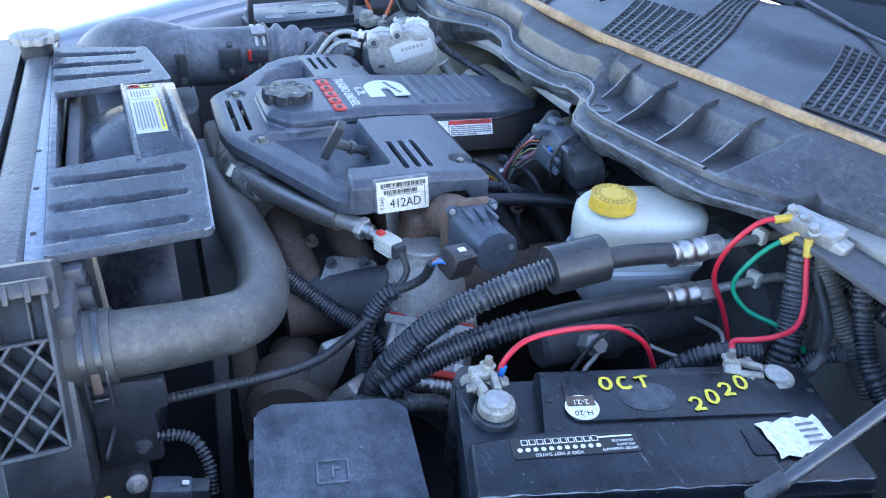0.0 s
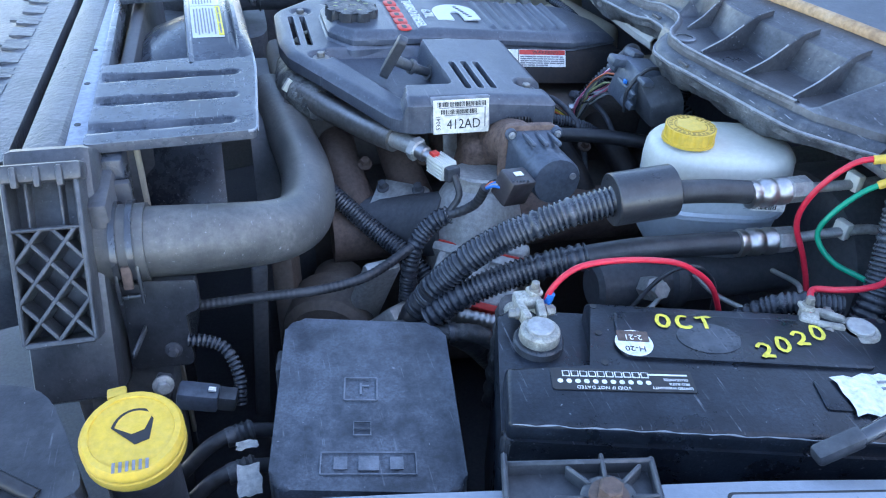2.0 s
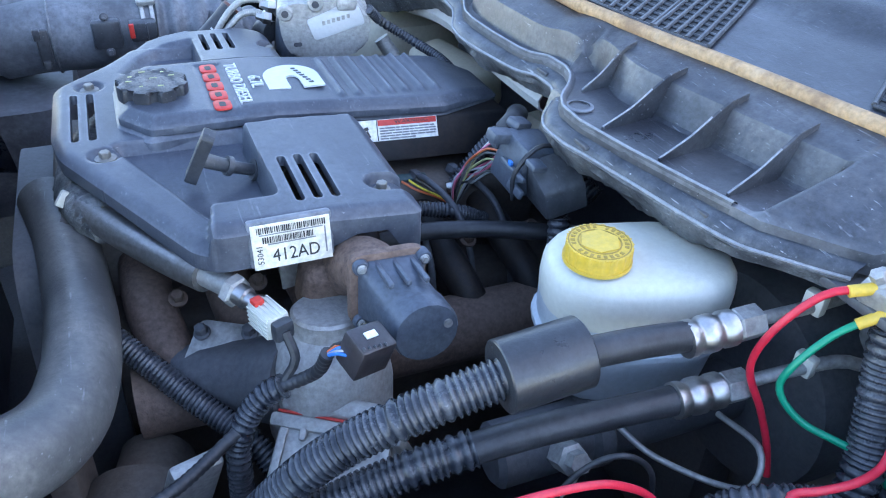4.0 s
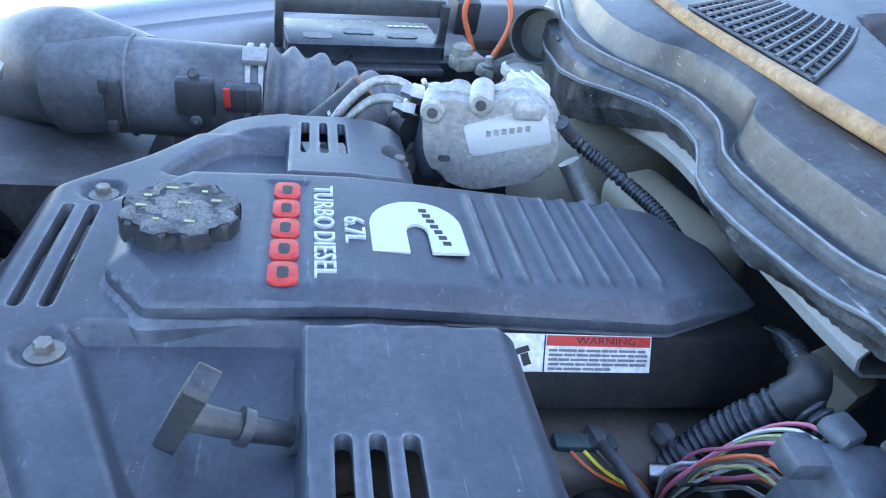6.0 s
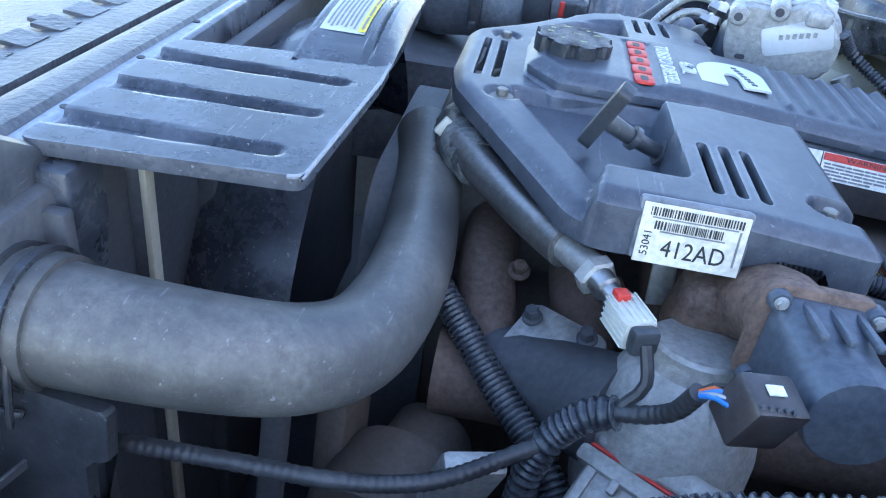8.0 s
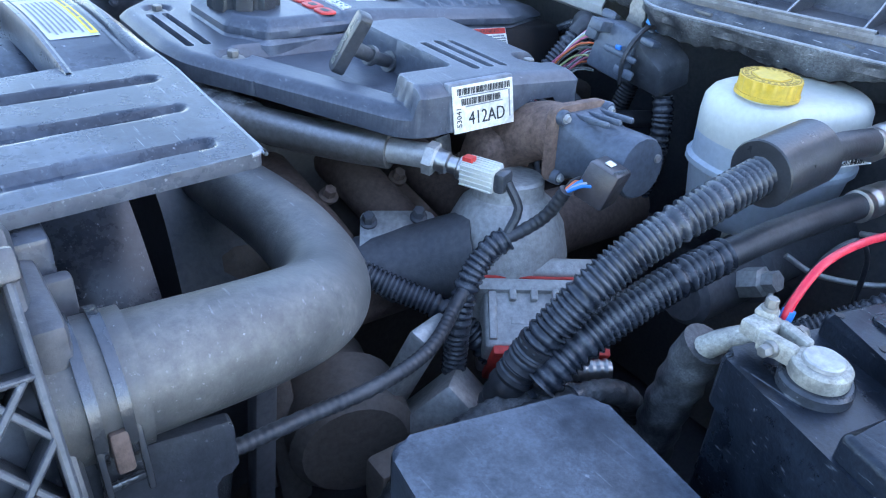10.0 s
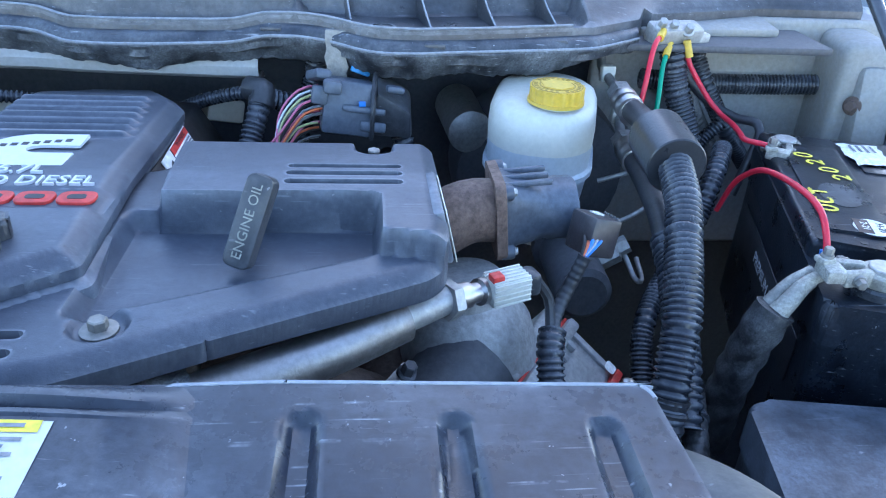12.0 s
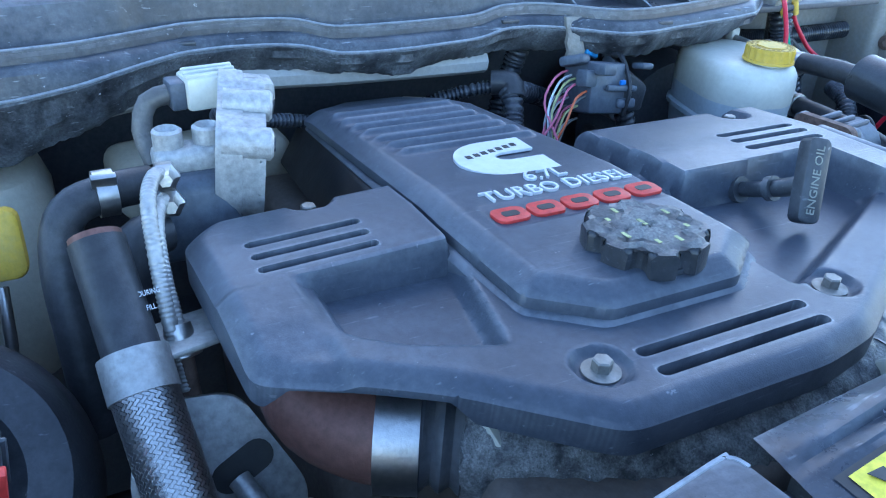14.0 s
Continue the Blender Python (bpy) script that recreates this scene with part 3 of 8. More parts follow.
# silver emblem: an open ring
ring_out = [(0.038, 0.0365), *[(-0.002 + 0.039 * math.cos(radians(a_)), 0.0365 * math.sin(radians(a_))) for a_ in range(90, 271, 12)], (0.038, -0.0365)]
ring_in = [(0.038, -0.0085), *[(0.008 + 0.012 * math.cos(radians(a_)), 0.0085 * math.sin(radians(a_))) for a_ in range(270, 89, -20)], (0.038, 0.0085)]
bm = prism(bmesh.new(), ring_out + ring_in, 0, 0.0025)
bm.transform(on_cover(0.4248, 1.2955))
part("emblem", bm, M["badge"], cover, "flat silver open-ring emblem")
bars("emblem_writing", [(-0.026 + 0.0085 * k, 0.008 + 0.0022 * k, 0.0055, 0.0065) for k in range(7)], on_cover(0.4248, 1.2955, 0.0027), M["ink_and_dark"], cover)

# part number label on the driver-side face
label_at = frame_of((0.341, 0.9405, 1.125), (1, 0.02, -0.02), (0, 0.24, 1)) @ Matrix.Diagonal((0.93, 0.89, 1, 1))
part("label_pad", box(bmesh.new(), (0.341, 0.9478, 1.1255), (0.082, 0.011, 0.047), turn(-13, 1, 1), 0.003), M["cover"], cover)
sticker = part("part_label", box(bmesh.new(), (0, 0, 0), (0.082, 0.05, 0.0012), None, 0.0004, 1), M["cream"], cover, "white bar-code label on the driver-side face")
sticker.data.transform(PLAN @ label_at @ PLAN.inverted())
top = label_at @ Matrix.Translation((0, 0, 0.0008))
bars("bar_code", [(x, 0.0185, w, h) for x, y, w, h in barcode(0.07, 0.007, 3)], top, M["ink_and_dark"], sticker)
bars("bar_code", [(x - 0.004, 0.0075, w, h) for x, y, w, h in barcode(0.052, 0.007, 5)], top, M["ink_and_dark"], sticker)
letters("part_number", "412AD", 0.0205, top @ Matrix.Translation((0.0035, -0.0115, 0)), M["ink_and_dark"], sticker, "", 0.0003, 0.84)
letters("part_number_prefix", "53041", 0.0088, top @ Matrix.Translation((-0.0335, -0.008, 0)) @ turn(0, 0, 90), M["ink_and_dark"], sticker, "", 0.0003)
bars("small_print", [(0.035, -0.002, 0.0016, 0.03), (0, 0.0135, 0.066, 0.0012), (0, 0.0025, 0.05, 0.0012)], top, M["grey_ink"], sticker)

# oil filler cap: eight lobes, its top crumbled and flaking
cap = thing("oil_filler_cap", "worn black plastic oil filler cap with a pale flaking top", "cap", (0.252, 1.285, 1.165))
bm = bmesh.new()
rim = []
for i in range(96):
    t = 2 * math.pi * i / 96
    r = 0.0425 - 0.0085 * max(0.0, math.cos(8 * t)) ** 1.5
    rim.append((r * math.cos(t), r * math.sin(t)))
prism(bm, rim, 0.0, 0.018, None, 0.004, 3)
lathe(bm, [(0.036, -0.004), (0.037, 0.0), (0.037, 0.003)], Matrix(), 32)
bm.transform(Matrix.Translation((0.25, 1.287, 1.1465)) @ turn(0, 2, 0))
part("grip", bm, M["black"], cap)
bm = bmesh.new()
rngc = random.Random(12)
rings = []
for k in range(9):
    ring = []
    for i in range(48):
        t = 2 * math.pi * i / 48
        r = (0.0405 - 0.008 * max(0.0, math.cos(8 * t)) ** 1.5) * k / 8
        lump = 0.0012 * math.sin(5 * t + 2.2 * k) + rngc.uniform(-0.0006, 0.0006) if k < 8 else -0.0015
        ring.append(bm.verts.new((r * math.cos(t), r * math.sin(t), 0.0195 + lump - 0.0016 * math.exp(-((k - 5) / 1.4) ** 2))))
    rings.append(ring)
for p, q in zip(rings, rings[1:]):
    for i in range(48):
        bm.faces.new((p[i], q[i], q[(i + 1) % 48], p[(i + 1) % 48]))
bmesh.ops.remove_doubles(bm, verts=rings[0], dist=1e-6)
bm.transform(Matrix.Translation((0.25, 1.287, 1.1465)) @ turn(0, 2, 0))
part("flaking_top", bm, M["flake"], cap, "pale flaking plastic top", 50)
bars("worn_lettering", [(0.026 * math.cos(t), 0.026 * math.sin(t), w, 0.0026) for t, w in ((0.3, 0.007), (0.95, 0.004), (1.9, 0.008), (2.7, 0.005), (3.3, 0.007), (4.2, 0.004), (5.1, 0.007))] + [(0.003, 0.002, 0.009, 0.003)],
     Matrix.Translation((0.25, 1.287, 1.1665)) @ turn(0, 2, 0), M["faded_yellow"], cap)

# dipstick with its flat handle
stick = thing("oil_dipstick", "black plastic engine oil dipstick handle in the cover", "dipstick", (0.336, 1.1, 1.118))
a_, b_ = Vector((0.2675, 1.1, 1.123)), Vector((0.2915, 1.079, 1.182))
bm = bmesh.new()
prism(bm, rounded(0.07, 0.021, 0.006), -0.0065, 0.0065, None, 0.002, 2)
bm.transform(frame_of((a_ + b_) / 2, b_ - a_, Vector((0.3, 0.9, 0.2))))
part("handle", bm, M["black"], stick)
face = frame_of((a_ + b_) / 2, b_ - a_, Vector((0.3, 0.9, 0.2)))
if (face.to_3x3() @ Vector((0, 0, 1))).x > 0:
    face = face @ turn(180, 0, 0)
letters("handle_lettering", "ENGINE OIL", 0.0105, face @ Matrix.Translation((0, 0, 0.0068)), M["pale_print"], stick, "pale raised words", 0.0003)
bm = tube(bmesh.new(), [(0.282, 1.09, 1.148), (0.31, 1.095, 1.133), (0.34, 1.1, 1.12)], lambda s: 0.0085 - 0.002 * s, 12)
lathe(bm, [(0.006, -0.003), (0.011, -0.003), (0.011, 0.003), (0.006, 0.003)], axis((0.308, 1.095, 1.134), (1, 0.1, -0.5)), 16)
lathe(bm, [(0.012, -0.004), (0.012, 0.002), (0.008, 0.002)], axis((0.335, 1.1, 1.122), (-1, -0.1, 0.4)), 16)
part("shaft", bm, M["black"], stick)

# valve cover below the raised centre, with the warning label
bm = box(bmesh.new(), (0.545, 1.3, 1.083), (0.33, 0.187, 0.048), turn(0, 5, 0), 0.004, 2)
for v in bm.verts:
    v.co.y += (0.6 * max(0.0, 1.107 - v.co.z - 0.0875 * (v.co.x - 0.545)) - 0.06 * (v.co.x - 0.545)) * math.copysign(1, v.co.y - 1.3)
block = thing("engine", "dusty dark diesel engine under the cover", "engine", (0.4, MID, 0.45))
part("valve_cover", bm, M["grime"], block)
warn_at = frame_of((0.5355, 1.1985, 1.0965), (0.127, 0.0076, -0.0112), (0, 0.55, 1)) @ Matrix.Diagonal((1.02, 0.9, 1, 1))
warn = tagged(part("warning_label", box(bmesh.new(), (0, 0, 0), (0.125, 0.031, 0.0012), None, 0.0004, 1), M["white"]), "white and red safety sticker on the side of the valve cover", "label")
warn.data.transform(PLAN @ warn_at @ PLAN.inverted())
wtop = warn_at @ Matrix.Translation((0, 0, 0.0008))
bars("red_header", [(0.0195, 0.0105, 0.083, 0.0085)], wtop, M["red_ink"], warn)
letters("header_word", "WARNING", 0.008, wtop @ Matrix.Translation((0.025, 0.0106, 0.0003)), M["ink_and_dark"], warn, "", 0.0003, 1.25)
bars("small_print", [(x + 0.0195, y - 0.005, w, h) for x, y, w, h in text_rows(0.08, 0.019, 5, 8)], wtop, M["grey_ink"], warn)
bars("pictogram", [(-0.043, 0.004, 0.022, 0.005), (-0.048, -0.002, 0.01, 0.012), (-0.037, -0.004, 0.006, 0.01)], wtop @ turn(0, 0, 20) @ Matrix.Translation((0, 0.012, 0)), M["ink_and_dark"], warn)
bars("label_divider", [(-0.0235, 0, 0.001, 0.03)], wtop, M["ink_and_dark"], warn)


def loft(bm, rings):
    """Skin closed rings of points, all of one count, and close both ends."""
    made = [[bm.verts.new(p) for p in ring] for ring in rings]
    n = len(made[0])
    for p, q in zip(made, made[1:]):
        for i in range(n):
            bm.faces.new((p[i], p[(i + 1) % n], q[(i + 1) % n], q[i]))
    bm.faces.new(made[0][::-1])
    bm.faces.new(made[-1])
    bmesh.ops.recalc_face_normals(bm, faces=bm.faces)
    return bm


# ---- fan shroud and radiator ----
shroud = thing("fan_shroud", "scuffed black plastic fan shroud with grooved top flanges", "fan shroud", (0.0, 1.28, 0.6))


def flange_height(grooves):
    """Flat top with tapered grooves, open at the front and round at the rear end."""
    def height(x, y):
        z = np.full(x.shape, 1.164)
        for y0, slope, end in grooves:
            half = 0.0085 + 0.035 * np.clip(end - x, 0, 0.2)
            d = np.hypot(np.maximum(x - end + half, 0), y - y0 - slope * (x - end)) - half
            z -= 0.0065 * rise(d, 0.0055)
        return z
    return height


DRIVER_FLANGE = smooth_poly([(-0.103, 0.852), (0.079, 0.862), (0.0865, 1.05), (0.085, 1.106), (-0.103, 1.078)], 0.01)
PASSENGER_FLANGE = smooth_poly([(-0.112, 1.37), (0.071, 1.392), (0.054, 1.5), (0.039, 1.582), (-0.122, 1.62)], 0.01)
for name, outline, grooves in (("driver_flange", DRIVER_FLANGE, ((1.036, 0.0, 0.066), (0.9645, 0.0, 0.062), (0.893, 0.0, 0.057))),
                               ("passenger_flange", PASSENGER_FLANGE, ((1.44, 0.0, 0.042), (1.498, -0.05, 0.032), (1.553, -0.1, 0.022)))):
    fl_ = part(name, moulding(outline, flange_height(grooves), 0.0028, lambda x, y: 1.153), M["shroud"], shroud)
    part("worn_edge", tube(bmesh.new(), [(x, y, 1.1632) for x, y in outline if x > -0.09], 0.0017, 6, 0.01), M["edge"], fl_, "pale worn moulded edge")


def band_shift(y):
    return -0.045 * (y - 1.1)


def band_top(y):
    return 1.1632 + 0.0148 * (1 - ((y - 1.23) / 0.15) ** 2)


# arched band between the flanges, with a raised rib along its rear edge
bm = bmesh.new()
rows = []
for i in range(41):
    y = 1.08 + 0.3 * i / 40
    prof = ((0.0, -0.035), (0.0, -0.004), (0.002, 0.0018), (0.005, 0.002), (0.008, 0.0), (0.056, 0.0), (0.0575, 0.0016), (0.0605, 0.0012), (0.065, -0.0035), (0.0685, 0.0025), (0.0735, 0.0022), (0.083, -0.006), (0.0865, -0.012), (0.0865, -0.025))
    slant = np.interp(y, [1.08, 1.38], [-0.012, 0.01])
    rows.append([bm.verts.new((x + band_shift(y), y + slant * (0.5 - x / 0.086), band_top(y) + (z if x < 0.05 else z * (1.05 - ((y - 1.23) / 0.15) ** 2)))) for x, z in prof])
for p, q in zip(rows, rows[1:]):
    for k in range(len(p) - 1):
        bm.faces.new((p[k], p[k + 1], q[k + 1], q[k]))
part("arched_band", bm, M["shroud"], shroud, "", 28)
# ring round the fan, seen through the window
bm = bmesh.new()
rows = []
for i in range(49):
    t = radians(20 + 140 * i / 48)
    rows.append([bm.verts.new((x, 1.278 - r * math.cos(t), 0.80 + r * math.sin(t))) for x, r in ((0.03, 0.335), (-0.015, 0.345), (-0.06, 0.33), (-0.1, 0.30))])
for p, q in zip(rows, rows[1:]):
    for k in range(3):
        bm.faces.new((p[k], p[k + 1], q[k + 1], q[k]))
part("fan_ring", bm, M["shroud"], shroud)
bm = box(bmesh.new(), (-0.109, 1.24, 1.14), (0.011, 0.79, 0.036), turn(0, 0, 1.6), 0.003)
part("front_lip", bm, M["shroud"], shroud)
bm = box(bmesh.new(), (-0.085, 1.24, 0.84), (0.02, 0.95, 0.6), None, 0.006)
part("rear_wall", bm, M["deep"], shroud)
for y in (0.83, 0.93, 1.05):
    part("wall_rib", box(bmesh.new(), (-0.07, y, 0.84), (0.02, 0.012, 0.58), None, 0.003), M["deep"], shroud)
bm = prism(bmesh.new(), [(0, 0), (0.03, 0), (0.03, -0.05), (0.018, -0.13), (0, -0.13)], -0.02, 0.02, frame_of((-0.095, 0.86, 1.15), (1, 0, 0), (0, 0, 1)), 0.004)
part("corner_bracket", bm, M["shroud"], shroud)

# caution label on the band: yellow strip and rows of bars
lab = thing("caution_label", "white caution label with a yellow strip on the fan shroud", "label", (0.02, 1.22, 1.18))


def band_sheet(x0, x1, y0, y1, lift):
    bm = bmesh.new()
    rows = []
    for i in range(13):
        y = y0 + (y1 - y0) * i / 12
        rows.append([bm.verts.new((x + band_shift(y), y, band_top(y) + lift)) for x in (x0, x1)])
    for p, q in zip(rows, rows[1:]):
        bm.faces.new((p[0], p[1], q[1], q[0]))
    return bm


part("paper", band_sheet(0.0095, 0.0525, 1.142, 1.333, 0.0007), M["paper"], lab)
part("yellow_strip", band_sheet(0.045, 0.0525, 1.146, 1.268, 0.0012), M["yellow_ink"], lab)
rngp = random.Random(6)
for y0, y1 in ((1.152, 1.187), (1.191, 1.225), (1.229, 1.256)):
    part("strip_print", band_sheet(0.0475, 0.05, y0, y1, 0.0016), M["grey_ink"], lab)
for k in range(7):
    x = 0.0135 + 0.0044 * k
    part("print_line", band_sheet(x, x + 0.0021, 1.15 + rngp.uniform(0, 0.008), 1.262 - rngp.uniform(0, 0.012), 0.0012), M["grey_ink"], lab)
    part("print_line", band_sheet(x, x + 0.0021, 1.274 + rngp.uniform(0, 0.012), 1.326 - rngp.uniform(0, 0.014), 0.0012), M["grey_ink"], lab)
part("fold", band_sheet(0.0098, 0.0522, 1.2665, 1.2695, 0.0014), M["grey_ink"], lab)
part("black_patch", band_sheet(0.0095, 0.0525, 1.334, 1.366, 0.0007), M["ink_and_dark"], lab)
part("yellow_patch", band_sheet(0.0315, 0.0495, 1.337, 1.361, 0.0012), M["yellow_ink"], lab)
at = Matrix.Translation((0.021 + band_shift(1.347), 1.347, band_top(1.347) + 0.001))
part("white_disc", lathe(bmesh.new(), [(0.0085, 0), (0.0085, 0.0003), (0, 0.0003)], at, 24), M["white"], lab)
part("red_ring", lathe(bmesh.new(), [(0.0072, 0.0004), (0.0072, 0.0008), (0.0092, 0.0008), (0.0092, 0.0004)], at, 28), M["red_ink"], lab)
part("red_bar", box(bmesh.new(), at @ Vector((0, 0, 0.0006)), (0.0155, 0.002, 0.0004), turn(0, 0, 40), 0), M["red_ink"], lab)
tri = Matrix.Translation((0.0405 + band_shift(1.349), 1.349, band_top(1.349) + 0.0014)) @ turn(0, 0, 90)
part("triangle", prism(bmesh.new(), [(-0.006, -0.005), (0.006, -0.005), (0, 0.006)], 0, 0.0004, tri), M["ink_and_dark"], lab)

# radiator with a crinkled black top tank, and the dusty panel in front of it
rad = thing("radiator", "radiator with a dusty crinkled black top tank", "radiator", (-0.14, 1.28, 0.5))
bm = loft(bmesh.new(), [[(x, y, z) for x, z in ((-0.178, 1.08), (-0.178, 1.135), (-0.168, 1.152), (-0.15, 1.158), (-0.132, 1.156), (-0.122, 1.145), (-0.119, 1.08))] for y in (0.855, 0.862, 1.0, 1.2, 1.4, 1.6, 1.72, 1.73)])
part("top_tank", bm, M["rad"], rad)
bm = box(bmesh.new(), (-0.145, 1.28, 0.75), (0.05, 0.95, 0.62), None, 0.004)
part("core", bm, M["deep"], rad)
bm = box(bmesh.new(), (-0.126, 1.25, 1.137), (0.021, 0.84, 0.03), turn(0, 0, 1.6), 0.002)
part("support_strip", bm, M["strip"], rad, "pale metal strip")
# holes are not cut: black discs paint their dark inside
for y in (0.93, 1.05, 1.17, 1.4, 1.55):
    part("hole", lathe(bmesh.new(), [(0.0038, -0.0005), (0.0038, 0.0005), (0, 0.0005)], axis((-0.128 - 0.028 * (y - 1.25), y, 1.1524), (0, 0, 1)), 12), M["ink_and_dark"], rad)
neck = thing("filler_cap", "grey metal radiator cap on its filler neck", "cap", (-0.145, 1.6, 1.15))
part("neck", lathe(bmesh.new(), [(0.028, -0.03), (0.028, 0.012), (0.032, 0.014)], Matrix.Translation((-0.15, 1.62, 1.165)), 24), M["black"], neck)
rim_ = [((0.04 + 0.0035 * math.cos(10 * t)) * math.cos(t), (0.04 + 0.0035 * math.cos(10 * t)) * math.sin(t)) for t in [2 * math.pi * i / 60 for i in range(60)]]
bm = prism(bmesh.new(), rim_, 0.014, 0.027, Matrix.Translation((-0.15, 1.62, 1.165)), 0.003)
lathe(bm, [(0.024, 0.027), (0.024, 0.031), (0.015, 0.033), (0, 0.033)], Matrix.Translation((-0.15, 1.62, 1.165)), 24)
part("cap_body", bm, M["zinc"], neck)


def panel_height(x, y):
    return 1.15 - 0.2 * np.clip(-0.2 - x, 0, 1) ** 1.3 + 0.0 * y


bm = moulding(smooth_poly([(-0.55, 0.75), (-0.182, 0.84), (-0.182, 1.74), (-0.55, 1.8)], 0.03), panel_height, 0.02, lambda x, y: 0.95)
front = solid("front_panel", bm, M["rad"], "dusty black textured panel ahead of the radiator", "panel")
bars("embossed_writing", [(-0.30 + 0.052 * k, 0, 0.034, 0.03) for k in range(11)] + [(-0.30 + 0.052 * k, 0, 0.012, 0.05) for k in range(0, 11, 2)],
     frame_of((-0.235, 1.2, 1.147), (0, 1, 0), (-1, 0, 0.1)), M["rad"], front, 0.004)

# ---- charge air hose ----
pipe = thing("air_hose", "large dusty grey-black rubber intake hose with an elbow", "hose", (0.1, 0.9, 1.0))
PIPE = [(-0.105, 0.79, 1.078), (-0.039, 0.786, 1.078), (0.037, 0.794, 1.07), (0.09, 0.818, 1.056), (0.121, 0.859, 1.044), (0.135, 0.917, 1.04), (0.138, 0.988, 1.036), (0.133, 1.07, 1.03), (0.124, 1.16, 1.03), (0.105, 1.26, 1.035)]
part("hose_body", tube(bmesh.new(), PIPE, lambda s_: 0.0395 - 0.005 * min(1.0, s_ * 2.2), 32, 0.01), M["rubber"], pipe)
part("hose_cuff", tube(bmesh.new(), [(-0.105, 0.79, 1.078), (-0.075, 0.788, 1.078), (-0.045, 0.7865, 1.078)], 0.0425, 28, 0.006), M["rubber"], pipe)
clamp = thing("hose_clamp", "rusty spring steel clamp round the intake hose", "clamp", (-0.07, 0.788, 1.03))
bm = bmesh.new()
for dx in (-0.008, 0.008):
    lathe(bm, [(0.0425, -0.0032), (0.0458, -0.0032), (0.0458, 0.0032), (0.0425, 0.0032)], axis((-0.067 + dx, 0.7875, 1.078), (1, -0.03, 0)), 32)
part("band", bm, M["strut"], clamp)
part("tail", box(bmesh.new(), (-0.067, 0.7415, 1.066), (0.01, 0.006, 0.026), turn(-12, 0, 0), 0.002), M["rust"], clamp, "rusty clamp bolt")
for dx in (-0.011, 0.011):
    part("loop_bar", box(bmesh.new(), (-0.067 + dx, 0.7435, 1.061), (0.004, 0.005, 0.055), turn(-12, 0, 0), 0.0015), M["strut"], clamp)
part("loop_end", box(bmesh.new(), (-0.067, 0.748, 1.036), (0.026, 0.005, 0.005), turn(-12, 0, 0), 0.0015), M["strut"], clamp)

# ---- lattice bracket at the headlamp ----
brk = thing("lattice_bracket", "black plastic headlamp bracket with a diamond lattice face", "bracket", (-0.13, 0.74, 1.0))
face = frame_of((-0.128, 0.739, 1.1), (1, 0, 0), (0.005, 0.083, 0.14))
bm = bmesh.new()
W_, H_ = 0.064, 0.162
for c, s in (((-W_ / 2, 0), (0.005, H_)), ((W_ / 2, 0), (0.005, H_)), ((0, -H_ / 2), (W_, 0.006)), ((0, H_ / 2), (W_, 0.006)), ((0, 0.03), (W_, 0.004))):
    box(bm, (*c, 0), (*s, 0.036), None, 0.0015, 1)
low_, high_ = -0.079, 0.03
for k in range(-2, 6):
    for sgn in (-1, 1):
        # one rib of the diamond lattice, cut where it meets the frame
        at_x = [-sgn * W_ / 2, sgn * W_ / 2]
        at_y = [low_ + 0.038 * k, low_ + 0.038 * k + 0.078]
        u0 = min(1.0, max(0.0, (low_ - at_y[0]) / 0.078))
        u1 = min(1.0, max(0.0, (high_ - at_y[0]) / 0.078))
        if u1 - u0 < 0.1:
            continue
        a_ = Vector((at_x[0] + (at_x[1] - at_x[0]) * u0, at_y[0] + 0.078 * u0))
        b_ = Vector((at_x[0] + (at_x[1] - at_x[0]) * u1, at_y[0] + 0.078 * u1))
        c_, d_ = (a_ + b_) / 2, b_ - a_
        box(bm, (c_.x, c_.y, 0.0005 * sgn), (d_.length, 0.0042, 0.034), Matrix.Rotation(math.atan2(d_.y, d_.x), 4, "Z"), 0.001, 1)
for x in (-0.015, 0.015):
    box(bm, (x, 0.056, 0), (0.003, 0.05, 0.018), None, 0.001, 1)
bm.transform(face)
part("lattice", bm, M["black"], brk)
bm = box(bmesh.new(), (0, 0, -0.026), (W_ + 0.004, H_ + 0.004, 0.008), None, 0.002)
box(bm, (0, -0.02, -0.06), (W_ + 0.02, H_ + 0.1, 0.08), None, 0.01)
bm.transform(face)
part("backing", bm, M["black"], brk)
bm = box(bmesh.new(), (0, 0.084, 0.006), (W_ + 0.014, 0.018, 0.03), None, 0.004)
for x in (-0.02, 0.0, 0.02):
    box(bm, (x, 0.08, 0.02), (0.006, 0.02, 0.012), None, 0.002)
bm.transform(face)
part("top_catch", bm, M["black"], brk)

# ---- fuse box ----
fuse = thing("fuse_box", "black plastic fuse box with a scuffed flat lid", "fuse box", (0.155, 0.6, 0.85))
LID = smooth_poly([(0.088, 0.72), (0.258, 0.686), (0.224, 0.46), (0.052, 0.495)], 0.02)
bm = prism(bmesh.new(), LID, 0.965, 1.005, None, 0.006, 3)
for v in bm.verts:
    v.co.z -= 0.05 * (v.co.x - 0.09)
lid = part("lid", bm, M["lid"], fuse)
bm = prism(bmesh.new(), [(x * 0.97 + 0.0045, y * 0.97 + 0.018) for x, y in LID], 0.8, 0.967)
part("case", bm, M["black"], fuse)
